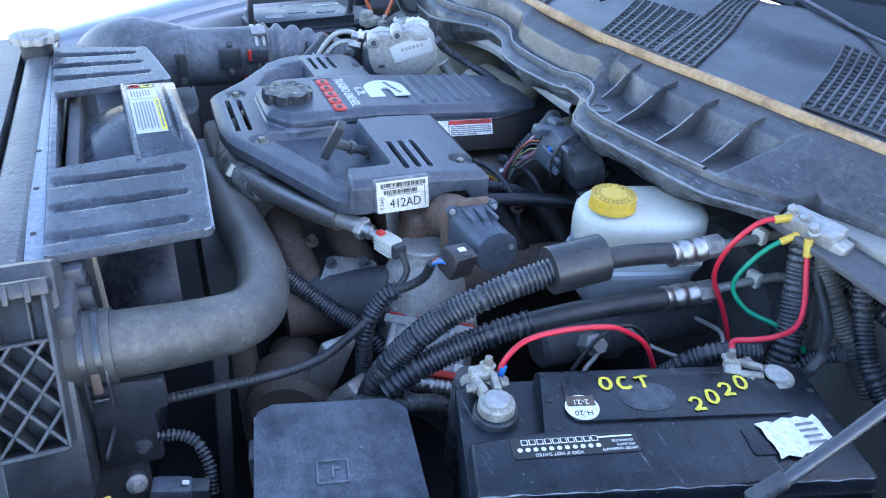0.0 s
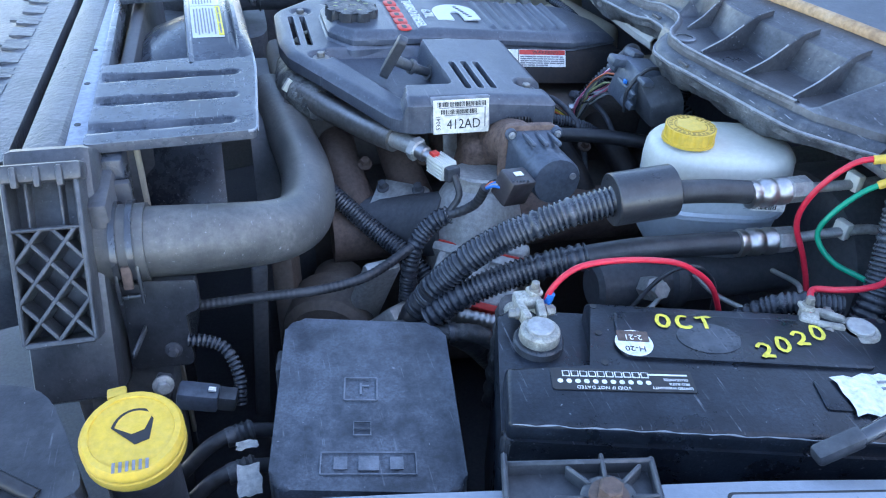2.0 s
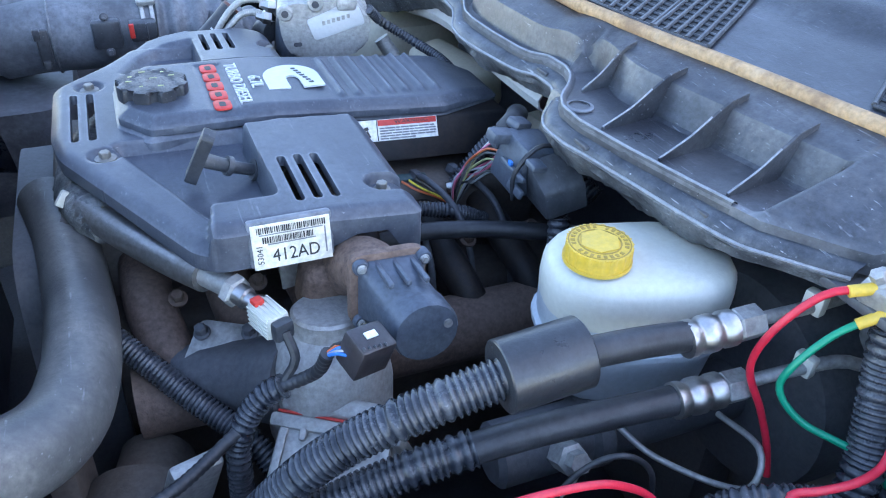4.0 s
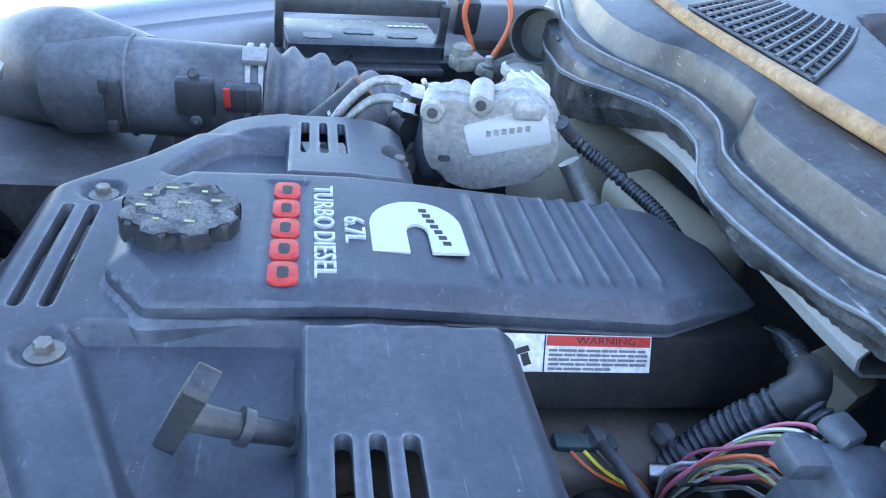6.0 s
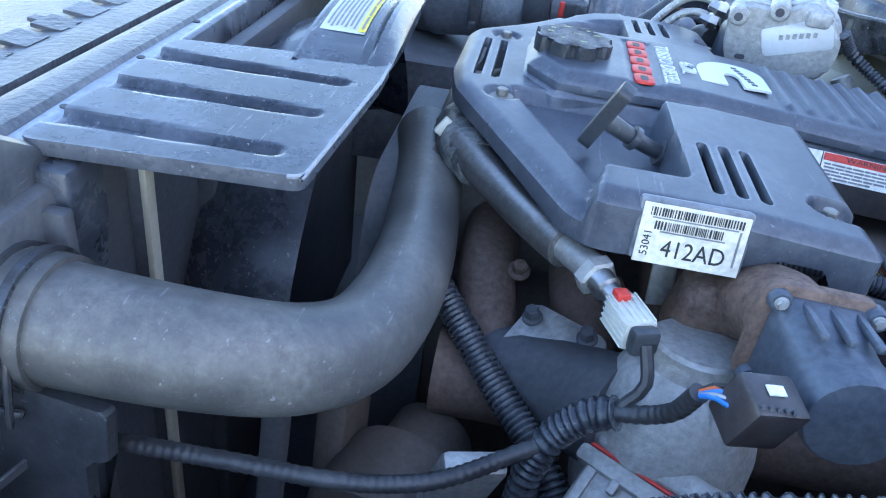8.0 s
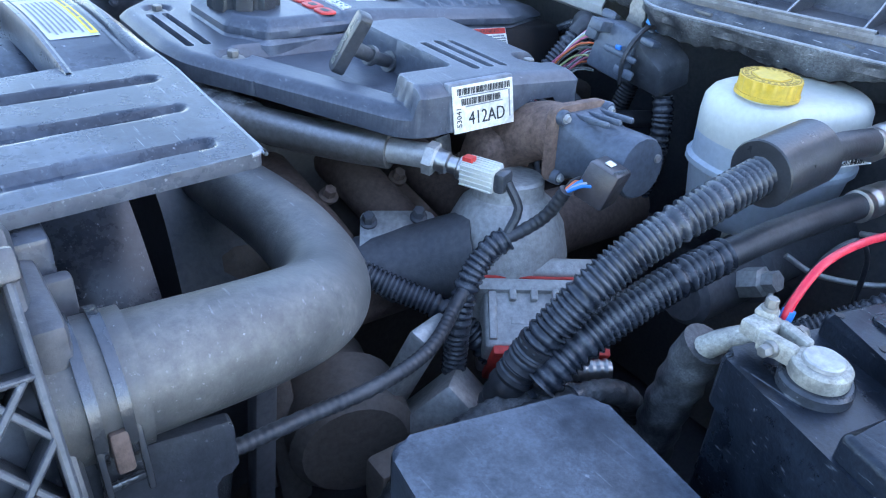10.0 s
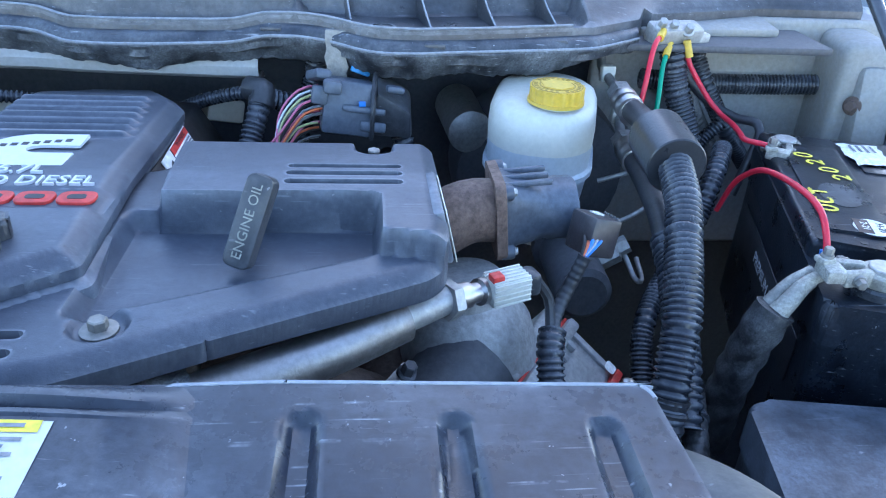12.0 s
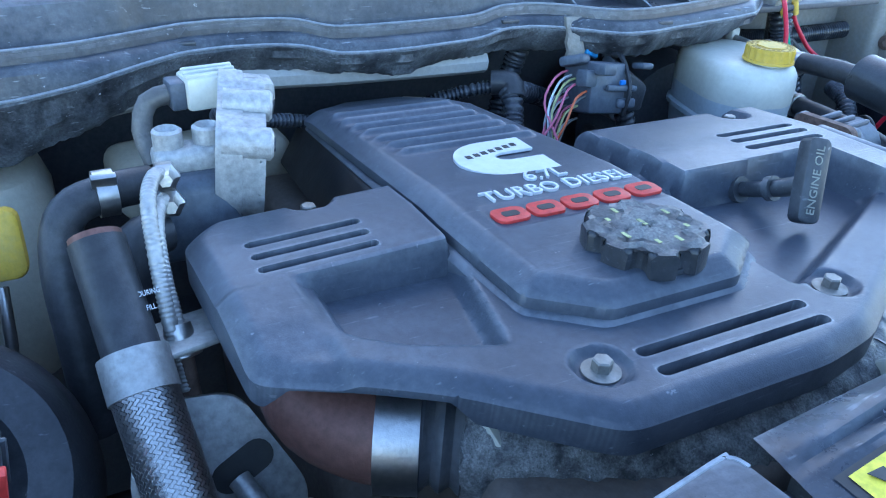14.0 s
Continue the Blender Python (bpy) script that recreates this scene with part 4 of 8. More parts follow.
bars("raised_mark", [(0, 0.015, 0.032, 0.0016), (0, -0.015, 0.032, 0.0016), (-0.016, 0, 0.0016, 0.03), (0.016, 0, 0.0016, 0.03), (0, 0, 0.002, 0.016), (0.004, 0.004, 0.008, 0.002)],
     frame_of((0.15, 0.598, 1.0035), (0.98, -0.17, -0.05), (0.17, 0.98, 0)), M["lid"], lid, 0.0012)
bars("raised_mark", [(0, 0.008, 0.016, 0.001), (0, -0.008, 0.016, 0.001), (-0.008, 0, 0.001, 0.016), (0.008, 0, 0.001, 0.016), (0, 0, 0.016, 0.001)],
     frame_of((0.143, 0.547, 1.0038), (0.98, -0.17, -0.05), (0.17, 0.98, 0)), M["lid"], lid, 0.0012)
bars("raised_mark", [(0, 0.012, 0.085, 0.0012), (0, -0.012, 0.085, 0.0012), (-0.0425, 0, 0.0012, 0.024), (0.0425, 0, 0.0012, 0.024), (-0.025, 0, 0.012, 0.014), (0.0, 0, 0.018, 0.016), (0.025, 0, 0.012, 0.014)],
     frame_of((0.142, 0.506, 1.0038), (0.98, -0.17, -0.05), (0.17, 0.98, 0)), M["lid"], lid, 0.0012)
bm = box(bmesh.new(), (0.078, 0.66, 0.975), (0.012, 0.03, 0.05), turn(0, 0, -10), 0.003)
part("latch", bm, M["black"], fuse)

# ---- battery by the driver-side fender ----
def battery_pose():
    u = Vector((0.9616, -0.2743, 0))
    return frame_of((0.292, 0.602, 1.086), u, (0.2743, 0.9616, 0))


B = battery_pose()
batt = thing("battery", "black car battery with corroded terminals and yellow marker writing", "battery", (0.46, 0.47, 0.88))
bm = bmesh.new()
prism(bm, [(0.08, 0.012), (0.38, 0.012), (0.38, -0.152), (-0.002, -0.152), (-0.002, -0.085), (0.08, -0.085)], -0.02, 0.0, None, 0.006, 3)
prism(bm, smooth_poly([(-0.004, 0.014), (0.384, 0.014), (0.384, -0.155), (-0.006, -0.155)], 0.012), -0.06, -0.018, None, 0.006)
prism(bm, smooth_poly([(0.0, 0.01), (0.382, 0.01), (0.382, -0.152), (-0.002, -0.152)], 0.012), -0.235, -0.055)
bm.transform(B)
part("case", bm, M["battery"], batt)
bm = bmesh.new()
prism(bm, smooth_poly([(0.105, -0.004), (0.335, -0.004), (0.335, -0.068), (0.105, -0.068)], 0.008), 0.0, 0.003, None, 0.0012)
prism(bm, smooth_poly([(0.35, -0.085), (0.35, -0.12), (0.27, -0.12), (0.27, -0.085)], 0.004), 0.0, 0.0015, None, 0.0006)
lathe(bm, [(0.03, 0.003), (0.03, 0.0036), (0, 0.0036)], Matrix.Translation((0.19, -0.038, 0)) @ Matrix.Diagonal((1, 0.7, 1, 1)), 28)
bm.transform(B)
part("top_panel", bm, M["battery"], batt)
part("chipped_edge", tube(bmesh.new(), [B @ Vector((0.002 + 0.0095 * k, -0.1512 + 0.0006 * math.sin(k * 2.1), -0.0022 - 0.0006 * math.sin(k * 1.3))) for k in range(40)], lambda s_: 0.0003 + 0.0006 * abs(math.sin(s_ * 23) * math.sin(s_ * 61)), 5, 0.004), M["edge"], batt)
# vents drawn as thin black discs, the dark inside put into the colour
for k in range(6):
    part("vent_hole_disc", lathe(bmesh.new(), [(0.0035, 0.0002), (0.0035, 0.0006), (0, 0.0006)], B @ Matrix.Translation(((0.088, 0.37)[k % 2], (0.004, -0.035, -0.075)[k // 2], 0)), 10), M["ink_and_dark"], batt)


# ---- cowl below the windscreen ----
SEAL_Y = [0.45, 0.62, 0.67, 0.73, 0.8, 0.88, 0.95, 0.99, 1.015, 1.04, 1.065, 1.09, 1.13, 1.19, 1.25, 1.31, 1.35, 1.38, 1.41, 1.46, 1.5, 1.55, 1.6, 1.66, 1.75, 1.9, 2.1]
SEAL_X = [0.84, 0.785, 0.742, 0.7, 0.682, 0.663, 0.651, 0.653, 0.666, 0.69, 0.708, 0.716, 0.713, 0.7, 0.694, 0.692, 0.697, 0.709, 0.719, 0.724, 0.718, 0.695, 0.672, 0.66, 0.665, 0.7, 0.77]
TAN_Y = [0.4, 0.643, 0.773, 0.9, 1.0, 1.15, 1.31, 1.43, 1.6, 1.9, 2.2]
TAN_X = [0.905, 0.866, 0.84, 0.818, 0.794, 0.765, 0.757, 0.752, 0.748, 0.77, 0.83]


def seal_x(y):
    return np.interp(y, SEAL_Y, SEAL_X)


def tan_x(y):
    return np.interp(y, TAN_Y, TAN_X)


def lip_z(y):
    """Height of the cowl's front lip, which dips along the middle."""
    return 1.2 - 0.007 * step((y - 1.12) / 0.05) * step((1.39 - y) / 0.05)


def step(t):
    t = np.clip(t, 0, 1)
    return t * t * (3 - 2 * t)


def cowl_height(x, y):
    """Plain slope by the driver's side, a pocket with fins, then a narrow shelf below a wall with two hollows."""
    s, t = seal_x(y), tan_x(y)
    u = np.clip((x - s) / (t - s), 0, 1)
    base = lip_z(y)
    slope = base + 0.05 * u ** 0.8
    pocket = base - np.where(u < 0.06, 0, 0.003) + 0.036 * step((u - 0.56) / 0.14) + 0.015 * np.clip((u - 0.66) / 0.34, 0, 1)
    hollow = step((y - 1.36) / 0.03) * step((1.56 - y) / 0.03)
    first = 0.24 + 0.2 * hollow
    shelf = base + 0.032 * step((u - first) / 0.16) + 0.018 * np.clip((u - first - 0.12) / (0.88 - first), 0, 1)
    a_, b_ = step((y - 0.735) / 0.012), step((y - 1.075) / 0.03)
    return slope * (1 - a_) + (pocket * (1 - b_) + shelf * b_) * a_


cowl = thing("cowl", "weathered black plastic cowl panel below the windscreen", "cowl", (0.9, MID, 1.2))
bm = bmesh.new()
rows = []
for y in np.unique(np.concatenate([np.linspace(0.3, 2.08, 150), np.linspace(0.732, 0.75, 8), np.linspace(1.07, 1.11, 10), np.linspace(1.355, 1.395, 8), np.linspace(1.525, 1.565, 8)])):
    b_ = float(step((y - 1.075) / 0.03))
    h_ = float(step((y - 1.36) / 0.03) * step((1.56 - y) / 0.03))
    u0, u1 = 0.57 - 0.33 * b_ + 0.2 * h_, 0.7 - 0.3 * b_ + 0.2 * h_
    s, t = float(seal_x(y)), float(tan_x(y)) + 0.004
    if y < 0.655:
        s = max(s, 0.775 + 0.1 * max(0.0, 0.62 - y))
    row = [bm.verts.new((s, y, 1.18))]
    for u in (0.0, 0.055, 0.065, 0.15, u0 - 0.03, u0, u0 + 0.03, u1 - 0.03, u1, u1 + 0.04, 0.8, 1.0):
        x = s + (t - s) * u
        row.append(bm.verts.new((x, y, float(cowl_height(np.array([x]), np.array([y]))[0]))))
    rows.append(row)
for p, q in zip(rows, rows[1:]):
    for k in range(len(p) - 1):
        bm.faces.new((p[k], p[k + 1], q[k + 1], q[k]))
bmesh.ops.recalc_face_normals(bm, faces=bm.faces)
part("channel", bm, M["cowl"], cowl, "", 30)
part("weather_strip", tube(bmesh.new(), [(float(tan_x(y)) + 0.008, y, 1.2515) for y in np.linspace(0.42, 2.1, 24)], 0.0085, 10, 0.02), M["tan"], cowl, "sun-bleached brown rubber strip")
# stiffening fins across the pocket, torn and pale at their front tips
for y in (1.034, 0.941, 0.863, 0.786):
    s, t = float(seal_x(y)), float(tan_x(y))
    run = (t - s) * 0.68
    at = frame_of((s + 0.018, y - 0.008, 1.2), (1, 0.16, 0), (0, 0, 1))
    part("fin", prism(bmesh.new(), [(0, 0), (run * 0.35, 0.014), (run * 0.8, 0.042), (run * 1.05, 0.047), (run * 1.05, -0.012), (0, -0.012)], -0.0014, 0.0014, at, 0.0005, 1), M["cowl"], cowl)
    part("fin_edge", tube(bmesh.new(), [at @ Vector(q) for q in ((0, 0.0005, 0), (run * 0.35, 0.0145, 0), (run * 0.6, 0.03, 0))], 0.0011, 6, 0.01), M["edge"], cowl, "pale fin edge")
part("boss", lathe(bmesh.new(), [(0.016, 0), (0.016, 0.002), (0.012, 0.003), (0.012, 0.001), (0, 0.001)], Matrix.Translation((0.6765, 0.989, 1.1975)), 24), M["cowl"], cowl)


PIVOT_PIT = smooth_poly([(0.936, 1.56), (0.86, 1.33), (0.87, 1.317), (0.9, 1.335), (0.985, 1.39), (1.03, 1.4), (1.2, 1.4), (1.2, 1.56)], 0.02)


def rear_height(x, y):
    t = tan_x(y)
    pit = rise(poly_distance(PIVOT_PIT, x, y)[0], 0.02)
    rim = rise(np.abs(poly_distance(PIVOT_PIT, x, y)[0] - 0.004) - 0.007, 0.006)
    return 1.255 + 0.1 * (x - t) + 0.02 * rise(np.hypot((x - 1.06) / 0.12, (y - 1.0) / 0.2) - 1, 0.6) - 0.03 * pit + 0.002 * rim


rear = [(float(tan_x(y)) + 0.012, y) for y in np.linspace(0.42, 2.1, 40)] + [(1.1, 2.1), (1.13, 0.42)]
part("rear_panel", moulding(rear, rear_height, 0.008, lambda x, y: 1.2), M["cowl_gloss"], cowl)


def louvre(front_p, rear_p, rear_d, front_d, n, rows):
    """A grille between four corners: long curved bars with short cross bars, over a black sheet painted as the shaded
    gaps.
    """
    fp, rp, rd, fd = (Vector((*c, 0)) for c in (front_p, rear_p, rear_d, front_d))

    def at(u, v, lift):
        q = fp.lerp(fd, u).lerp(rp.lerp(rd, u), v) + Vector((0.012, 0.006, 0)) * math.sin(v * math.pi)
        q.z = float(rear_height(np.array([q.x]), np.array([q.y]))[0]) + lift
        return q

    # flat black sheet just above the panel; the gaps' shade is in its colour
    gap_sheet = bmesh.new()
    grid = [[gap_sheet.verts.new(at(i / 10, j / 10, 0.0025)) for j in range(11)] for i in range(11)]
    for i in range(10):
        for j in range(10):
            gap_sheet.faces.new((grid[i][j], grid[i + 1][j], grid[i + 1][j + 1], grid[i][j + 1]))
    w = part("grille", gap_sheet, M["ink_and_dark"], cowl)
    for k in range(n + 1):
        part("long_bar", tube(bmesh.new(), [at(k / n, v / 6, 0.0042) for v in range(7)], 0.0028, 6, 0.03), M["black"], w)
    for j in range(rows + 1):
        part("cross_bar", tube(bmesh.new(), [at(u / 6, j / rows, 0.003) for u in range(7)], 0.0021, 6, 0.03), M["black"], w)


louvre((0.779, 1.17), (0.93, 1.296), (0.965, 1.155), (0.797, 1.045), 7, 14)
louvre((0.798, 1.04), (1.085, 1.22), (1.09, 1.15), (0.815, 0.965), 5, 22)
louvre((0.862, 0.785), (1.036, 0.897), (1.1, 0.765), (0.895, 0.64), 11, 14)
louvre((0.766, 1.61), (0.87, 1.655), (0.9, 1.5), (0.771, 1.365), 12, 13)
bm = box(bmesh.new(), (1.0, 1.25, 1.17), (0.55, 1.7, 0.01), None, 0.003)
part("cowl_tray", bm, M["deep"], cowl)

# seal along the front edge
seal = thing("hood_seal", "scuffed black rubber seal along the front edge of the cowl", "seal", (0.69, MID, 1.1))
rng = random.Random(4)
band, flap = [], []
for y in np.linspace(0.66, 2.08, 300):
    s, z0 = float(seal_x(y)), float(lip_z(y)) - 1.187
    wob = 0.003 * math.sin(y * 23)
    sag = 0.002 * math.sin(y * 9) + 0.004 * max(0.0, math.sin(y * 31)) ** 6 + 0.05 * float(step((y - 1.5) / 0.2))
    low = 0.05 + sag + 0.003 * math.sin(y * 41) + rng.uniform(-0.0015, 0.0015) - 0.012 * float(step((0.8 - y) / 0.1))
    dent = 0.0018 * math.sin(y * 67 + 2 * math.sin(y * 19)) + rng.uniform(-0.0006, 0.0006)
    x0, fold = s - 0.004 + wob, 1.166 - 0.35 * sag
    band.append([(s + 0.02, y, 1.177 + z0), (s + 0.004, y, 1.178 + z0), (x0, y, 1.1775 + z0), (x0 - 0.006, y, 1.174 + z0), (x0 - 0.009, y, 1.171 + z0), (x0 - 0.011, y, fold + 0.001 + z0)])
    flap.append([(x0 - 0.0112, y, fold + 0.001 + z0), (x0 - 0.013, y, fold - 0.002 + z0), (x0 - 0.01 + dent, y, fold - 0.007 + z0), (x0 - 0.007 - dent, y, fold - 0.014 - 0.4 * sag + z0),
                 (x0 - 0.001 + dent, y, fold - 0.6 * (low - 0.02) + z0), (x0 + 0.005, y, 1.187 - low + z0), (x0 + 0.012, y, 1.184 - low + z0)])
for name, rows, mat, label in (("seal_strip", band, "seal", ""), ("mat_flap", flap, "tar_mat", "black tarred sound mat with pale chips")):
    bm = bmesh.new()
    rows = [[bm.verts.new(q) for q in row] for row in rows]
    for p, q in zip(rows, rows[1:]):
        for k in range(len(p) - 1):
            bm.faces.new((p[k], p[k + 1], q[k + 1], q[k]))
    bmesh.ops.recalc_face_normals(bm, faces=bm.faces)
    part(name, bm, M[mat], seal, label)
part("seal_fold", tube(bmesh.new(), [(float(seal_x(y)) - 0.0155 + 0.003 * math.sin(y * 23), y, 1.1665 - 0.0175 * float(step((y - 1.5) / 0.2)) + float(lip_z(y)) - 1.187) for y in np.linspace(0.66, 2.08, 90)], 0.0017, 6, 0.02), M["edge"], seal, "pale line along the fold")
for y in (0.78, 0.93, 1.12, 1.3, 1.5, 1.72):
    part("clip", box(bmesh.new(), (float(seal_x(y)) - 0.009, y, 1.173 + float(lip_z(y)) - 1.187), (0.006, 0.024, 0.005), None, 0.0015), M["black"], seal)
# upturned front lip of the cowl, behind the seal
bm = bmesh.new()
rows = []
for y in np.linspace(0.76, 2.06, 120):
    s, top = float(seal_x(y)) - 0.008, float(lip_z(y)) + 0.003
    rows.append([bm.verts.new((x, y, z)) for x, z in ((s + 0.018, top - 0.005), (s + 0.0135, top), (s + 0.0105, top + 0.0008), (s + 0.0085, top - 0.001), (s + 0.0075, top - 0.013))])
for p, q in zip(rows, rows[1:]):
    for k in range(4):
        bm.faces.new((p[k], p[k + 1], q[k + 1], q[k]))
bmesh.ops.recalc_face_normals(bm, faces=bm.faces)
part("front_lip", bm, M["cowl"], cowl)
part("lip_edge", tube(bmesh.new(), [(float(seal_x(y)) + 0.002, y, float(lip_z(y)) + 0.0033) for y in np.linspace(0.76, 2.06, 110)], 0.0014, 6, 0.015), M["edge"], cowl, "pale lip edge")
# wiper pivot in its recess, and the windscreen
piv = thing("wiper_pivot", "black wiper pivot cap at the base of the windscreen", "wiper", (0.97, 1.42, 1.25))
part("pivot_cap", lathe(bmesh.new(), [(0.03, 0), (0.03, 0.025), (0.026, 0.035), (0.015, 0.041), (0, 0.043)], Matrix.Translation((0.945, 1.393, 1.243)), 28), M["black"], piv)
part("wiper_arm", tube(bmesh.new(), [(0.945, 1.393, 1.275), (0.935, 1.43, 1.285), (0.96, 1.5, 1.3), (1.05, 1.5, 1.33), (1.15, 1.2, 1.37), (1.2, 0.9, 1.385)], lambda s_: 0.014 - 0.007 * s_, 8, 0.03, squash=0.5), M["black"], piv)
part("wiper_arm", tube(bmesh.new(), [(1.14, 1.13, 1.315), (1.105, 1.0, 1.312), (1.09, 0.9, 1.305), (1.085, 0.7, 1.3)], 0.006, 8, 0.03, squash=0.6), M["strut"], piv)
solid("windscreen_trim", box(bmesh.new(), (1.115, MID, 1.27), (0.05, 1.62, 0.02), turn(0, -20, 0), 0.006), M["black"], "black rubber trim along the foot of the windscreen", "trim", "structure")
bm = box(bmesh.new(), (1.52, MID, 1.53), (0.9, 1.6, 0.008), turn(0, -32, 0), 0.002)
solid("windscreen", bm, M["glass"], "dark windscreen glass behind the cowl", "windscreen")


# ---- brake fluid reservoir ----
res = thing("brake_fluid_reservoir", "translucent white brake fluid reservoir with a yellow cap", "reservoir", (0.63, 0.8, 0.95))
R = frame_of((0.638, 0.797, 0), (1, -0.28, 0), (0.28, 1, 0)) @ Matrix.Diagonal((1.2, 1.06, 1, 1))


def res_ring(w, h, r, z):
    return [R @ Vector((x, y, z)) for x, y in rounded(w, h, r, 6)]


bm = loft(bmesh.new(), [res_ring(0.09, 0.06, 0.025, 0.985), res_ring(0.12, 0.088, 0.038, 0.993), res_ring(0.14, 0.104, 0.045, 1.012), res_ring(0.15, 0.115, 0.05, 1.055), res_ring(0.158, 0.123, 0.053, 1.058), res_ring(0.158, 0.123, 0.053, 1.061)])
part("lower_body", bm, M["fluid"], res, "fluid showing through cloudy plastic")
bm = loft(bmesh.new(), [res_ring(0.158, 0.123, 0.053, 1.061), res_ring(0.158, 0.123, 0.053, 1.064), res_ring(0.15, 0.115, 0.05, 1.067), res_ring(0.151, 0.116, 0.05, 1.092)])
part("middle_body", bm, M["fluid"], res)
bm = loft(bmesh.new(), [res_ring(0.151, 0.116, 0.05, 1.092), res_ring(0.152, 0.117, 0.05, 1.11), res_ring(0.15, 0.115, 0.05, 1.127), res_ring(0.142, 0.108, 0.048, 1.135), res_ring(0.128, 0.094, 0.042, 1.1395), res_ring(0.08, 0.05, 0.024, 1.141)])
part("upper_body", bm, M["tank"], res)
bm = bmesh.new()
m = Matrix.Translation((0.588, 0.797, 1.143)) @ Matrix.Diagonal((0.95, 0.95, 0.85, 1))
pts = []
for i in range(72):
    t = 2 * math.pi * i / 72
    pts.append(((0.0315 + 0.0009 * math.copysign(1, math.cos(18 * t))) * math.cos(t), (0.0315 + 0.0009 * math.copysign(1, math.cos(18 * t))) * math.sin(t)))
prism(bm, pts, 0.0, 0.022, m, 0.002)
lathe(bm, [(0.02, 0.022), (0.02, 0.0236), (0.0, 0.0236)], m, 6)
lathe(bm, [(0.0335, 0.0), (0.0335, 0.004), (0.031, 0.004)], m, 36)
part("neck", lathe(bmesh.new(), [(0.027, -0.012), (0.026, 0.0), (0.026, 0.003)], m, 32), M["tank"], res)
part("cap", bm, M["yellow"], res, "ribbed bright yellow screw cap")
bm = bmesh.new()
for k in range(26):
    if k % 9 != 4:
        box(bm, (0.0255 * math.cos(k * 0.2417), 0.0255 * math.sin(k * 0.2417), 0.0223), (0.0042, 0.0032, 0.0006), Matrix.Rotation(k * 0.2417, 4, "Z"), 0)
for r in (0.0205, 0.0295):
    lathe(bm, [(r - 0.0006, 0.0218), (r - 0.0006, 0.0226), (r + 0.0006, 0.0226), (r + 0.0006, 0.0218)], Matrix(), 40)
bm.transform(m)
part("cap_print", bm, M["cap_print"], res, "worn brown print round the cap")
lb = part("bar_code_label", box(bmesh.new(), (0, 0, 0), (0.062, 0.026, 0.001), None, 0), M["white"], res)
L = frame_of((0.664, 0.7285, 1.088), (1, -0.28, 0), (0, 0.12, 1))
lb.data.transform(PLAN @ L @ PLAN.inverted())
bars("bar_code", [(x, 0.004, w, h) for x, y, w, h in barcode(0.05, 0.008, 11)], L @ Matrix.Translation((0, 0, 0.0006)), M["ink_and_dark"], lb)
bars("bar_code", [(x, -0.008, w, h) for x, y, w, h in barcode(0.04, 0.006, 12)], L @ Matrix.Translation((0, 0, 0.0006)), M["ink_and_dark"], lb)
letters("level_word", "FULL", 0.014, frame_of((0.605, 0.748, 1.095), (1, -0.28, 0), (0, 0.12, 1)), M["tank"], res, "", 0.0008)


# ---- battery details ----
def on_battery(x, y, z=0.0, rz=0):
    return B @ Matrix.Translation((x, y, z)) @ turn(0, 0, rz)


dial = part("date_sticker", lathe(bmesh.new(), [(0.0175, 0.003), (0.0175, 0.0036), (0, 0.0036)], on_battery(0.118, -0.05), 28), M["white"], batt, "round white and brown date sticker")
bars("brown_half", [(0, 0.0085, 0.029, 0.014)], on_battery(0.118, -0.05, 0.0037, 0), M["rust"], dial)
letters("date_digits", "H-20", 0.0095, on_battery(0.118, -0.058, 0.0038, 180), M["ink_and_dark"], dial, "", 0.0002)
letters("date_digits", "2-21", 0.0095, on_battery(0.118, -0.043, 0.0042, 180), M["white"], dial, "", 0.0002)
# hand-drawn marker writing
STROKES = {"O": [(0, 0.5), (0.25, 1), (0.65, 0.9), (0.7, 0.4), (0.4, 0.0), (0.08, 0.15), (0, 0.5)], "C": [(0.7, 0.95), (0.3, 1), (0.02, 0.6), (0.1, 0.1), (0.55, 0.0), (0.72, 0.15)],
           "T": [(0, 0.95), (0.45, 1.0), (0.9, 0.98), (0.5, 1.0), (0.45, 0.5), (0.4, 0.0)], "2": [(0.05, 0.75), (0.3, 1), (0.65, 0.85), (0.55, 0.45), (0.1, 0.05), (0.3, 0.12), (0.75, 0.08)],
           "0": [(0.1, 0.5), (0.3, 1), (0.65, 0.85), (0.65, 0.3), (0.35, 0), (0.1, 0.2), (0.1, 0.5)]}
for word, x0, y0, size, slant in (("OCT", 0.146, -0.026, 0.0165, 0.0), ("2020", 0.232, -0.062, 0.0185, 0.5)):
    for k, ch in enumerate(word):
        m = on_battery(x0 + 0.0195 * k, y0 + slant * 0.0195 * k, 0.0042, 6)
        line = [m @ Vector((x * size, y * size, 0)) for x, y in STROKES[ch]]
        part("marker_stroke", tube(bmesh.new(), line, 0.0019, 6, 0.003, squash=0.12), M["yellow_ink"], batt, "yellow paint marker character")
strip = part("warranty_label", prism(bmesh.new(), rounded(0.125, 0.026, 0.003), 0, 0.0008, on_battery(0.1, -0.097, 0.0004, 2)), M["ink_and_dark"], batt, "black warranty label with white print")
wm = on_battery(0.1, -0.097, 0.0013, 2)
bars("tick_row", [(-0.049 + 0.0077 * k, 0.006, 0.0066, 0.0066) for k in range(10)], wm, M["white"], strip)
bars("tick_core", [(-0.049 + 0.0077 * k, 0.006, 0.0048, 0.0048) for k in range(10)], wm @ Matrix.Translation((0, 0, 0.0003)), M["ink_and_dark"], strip)
dots = bmesh.new()
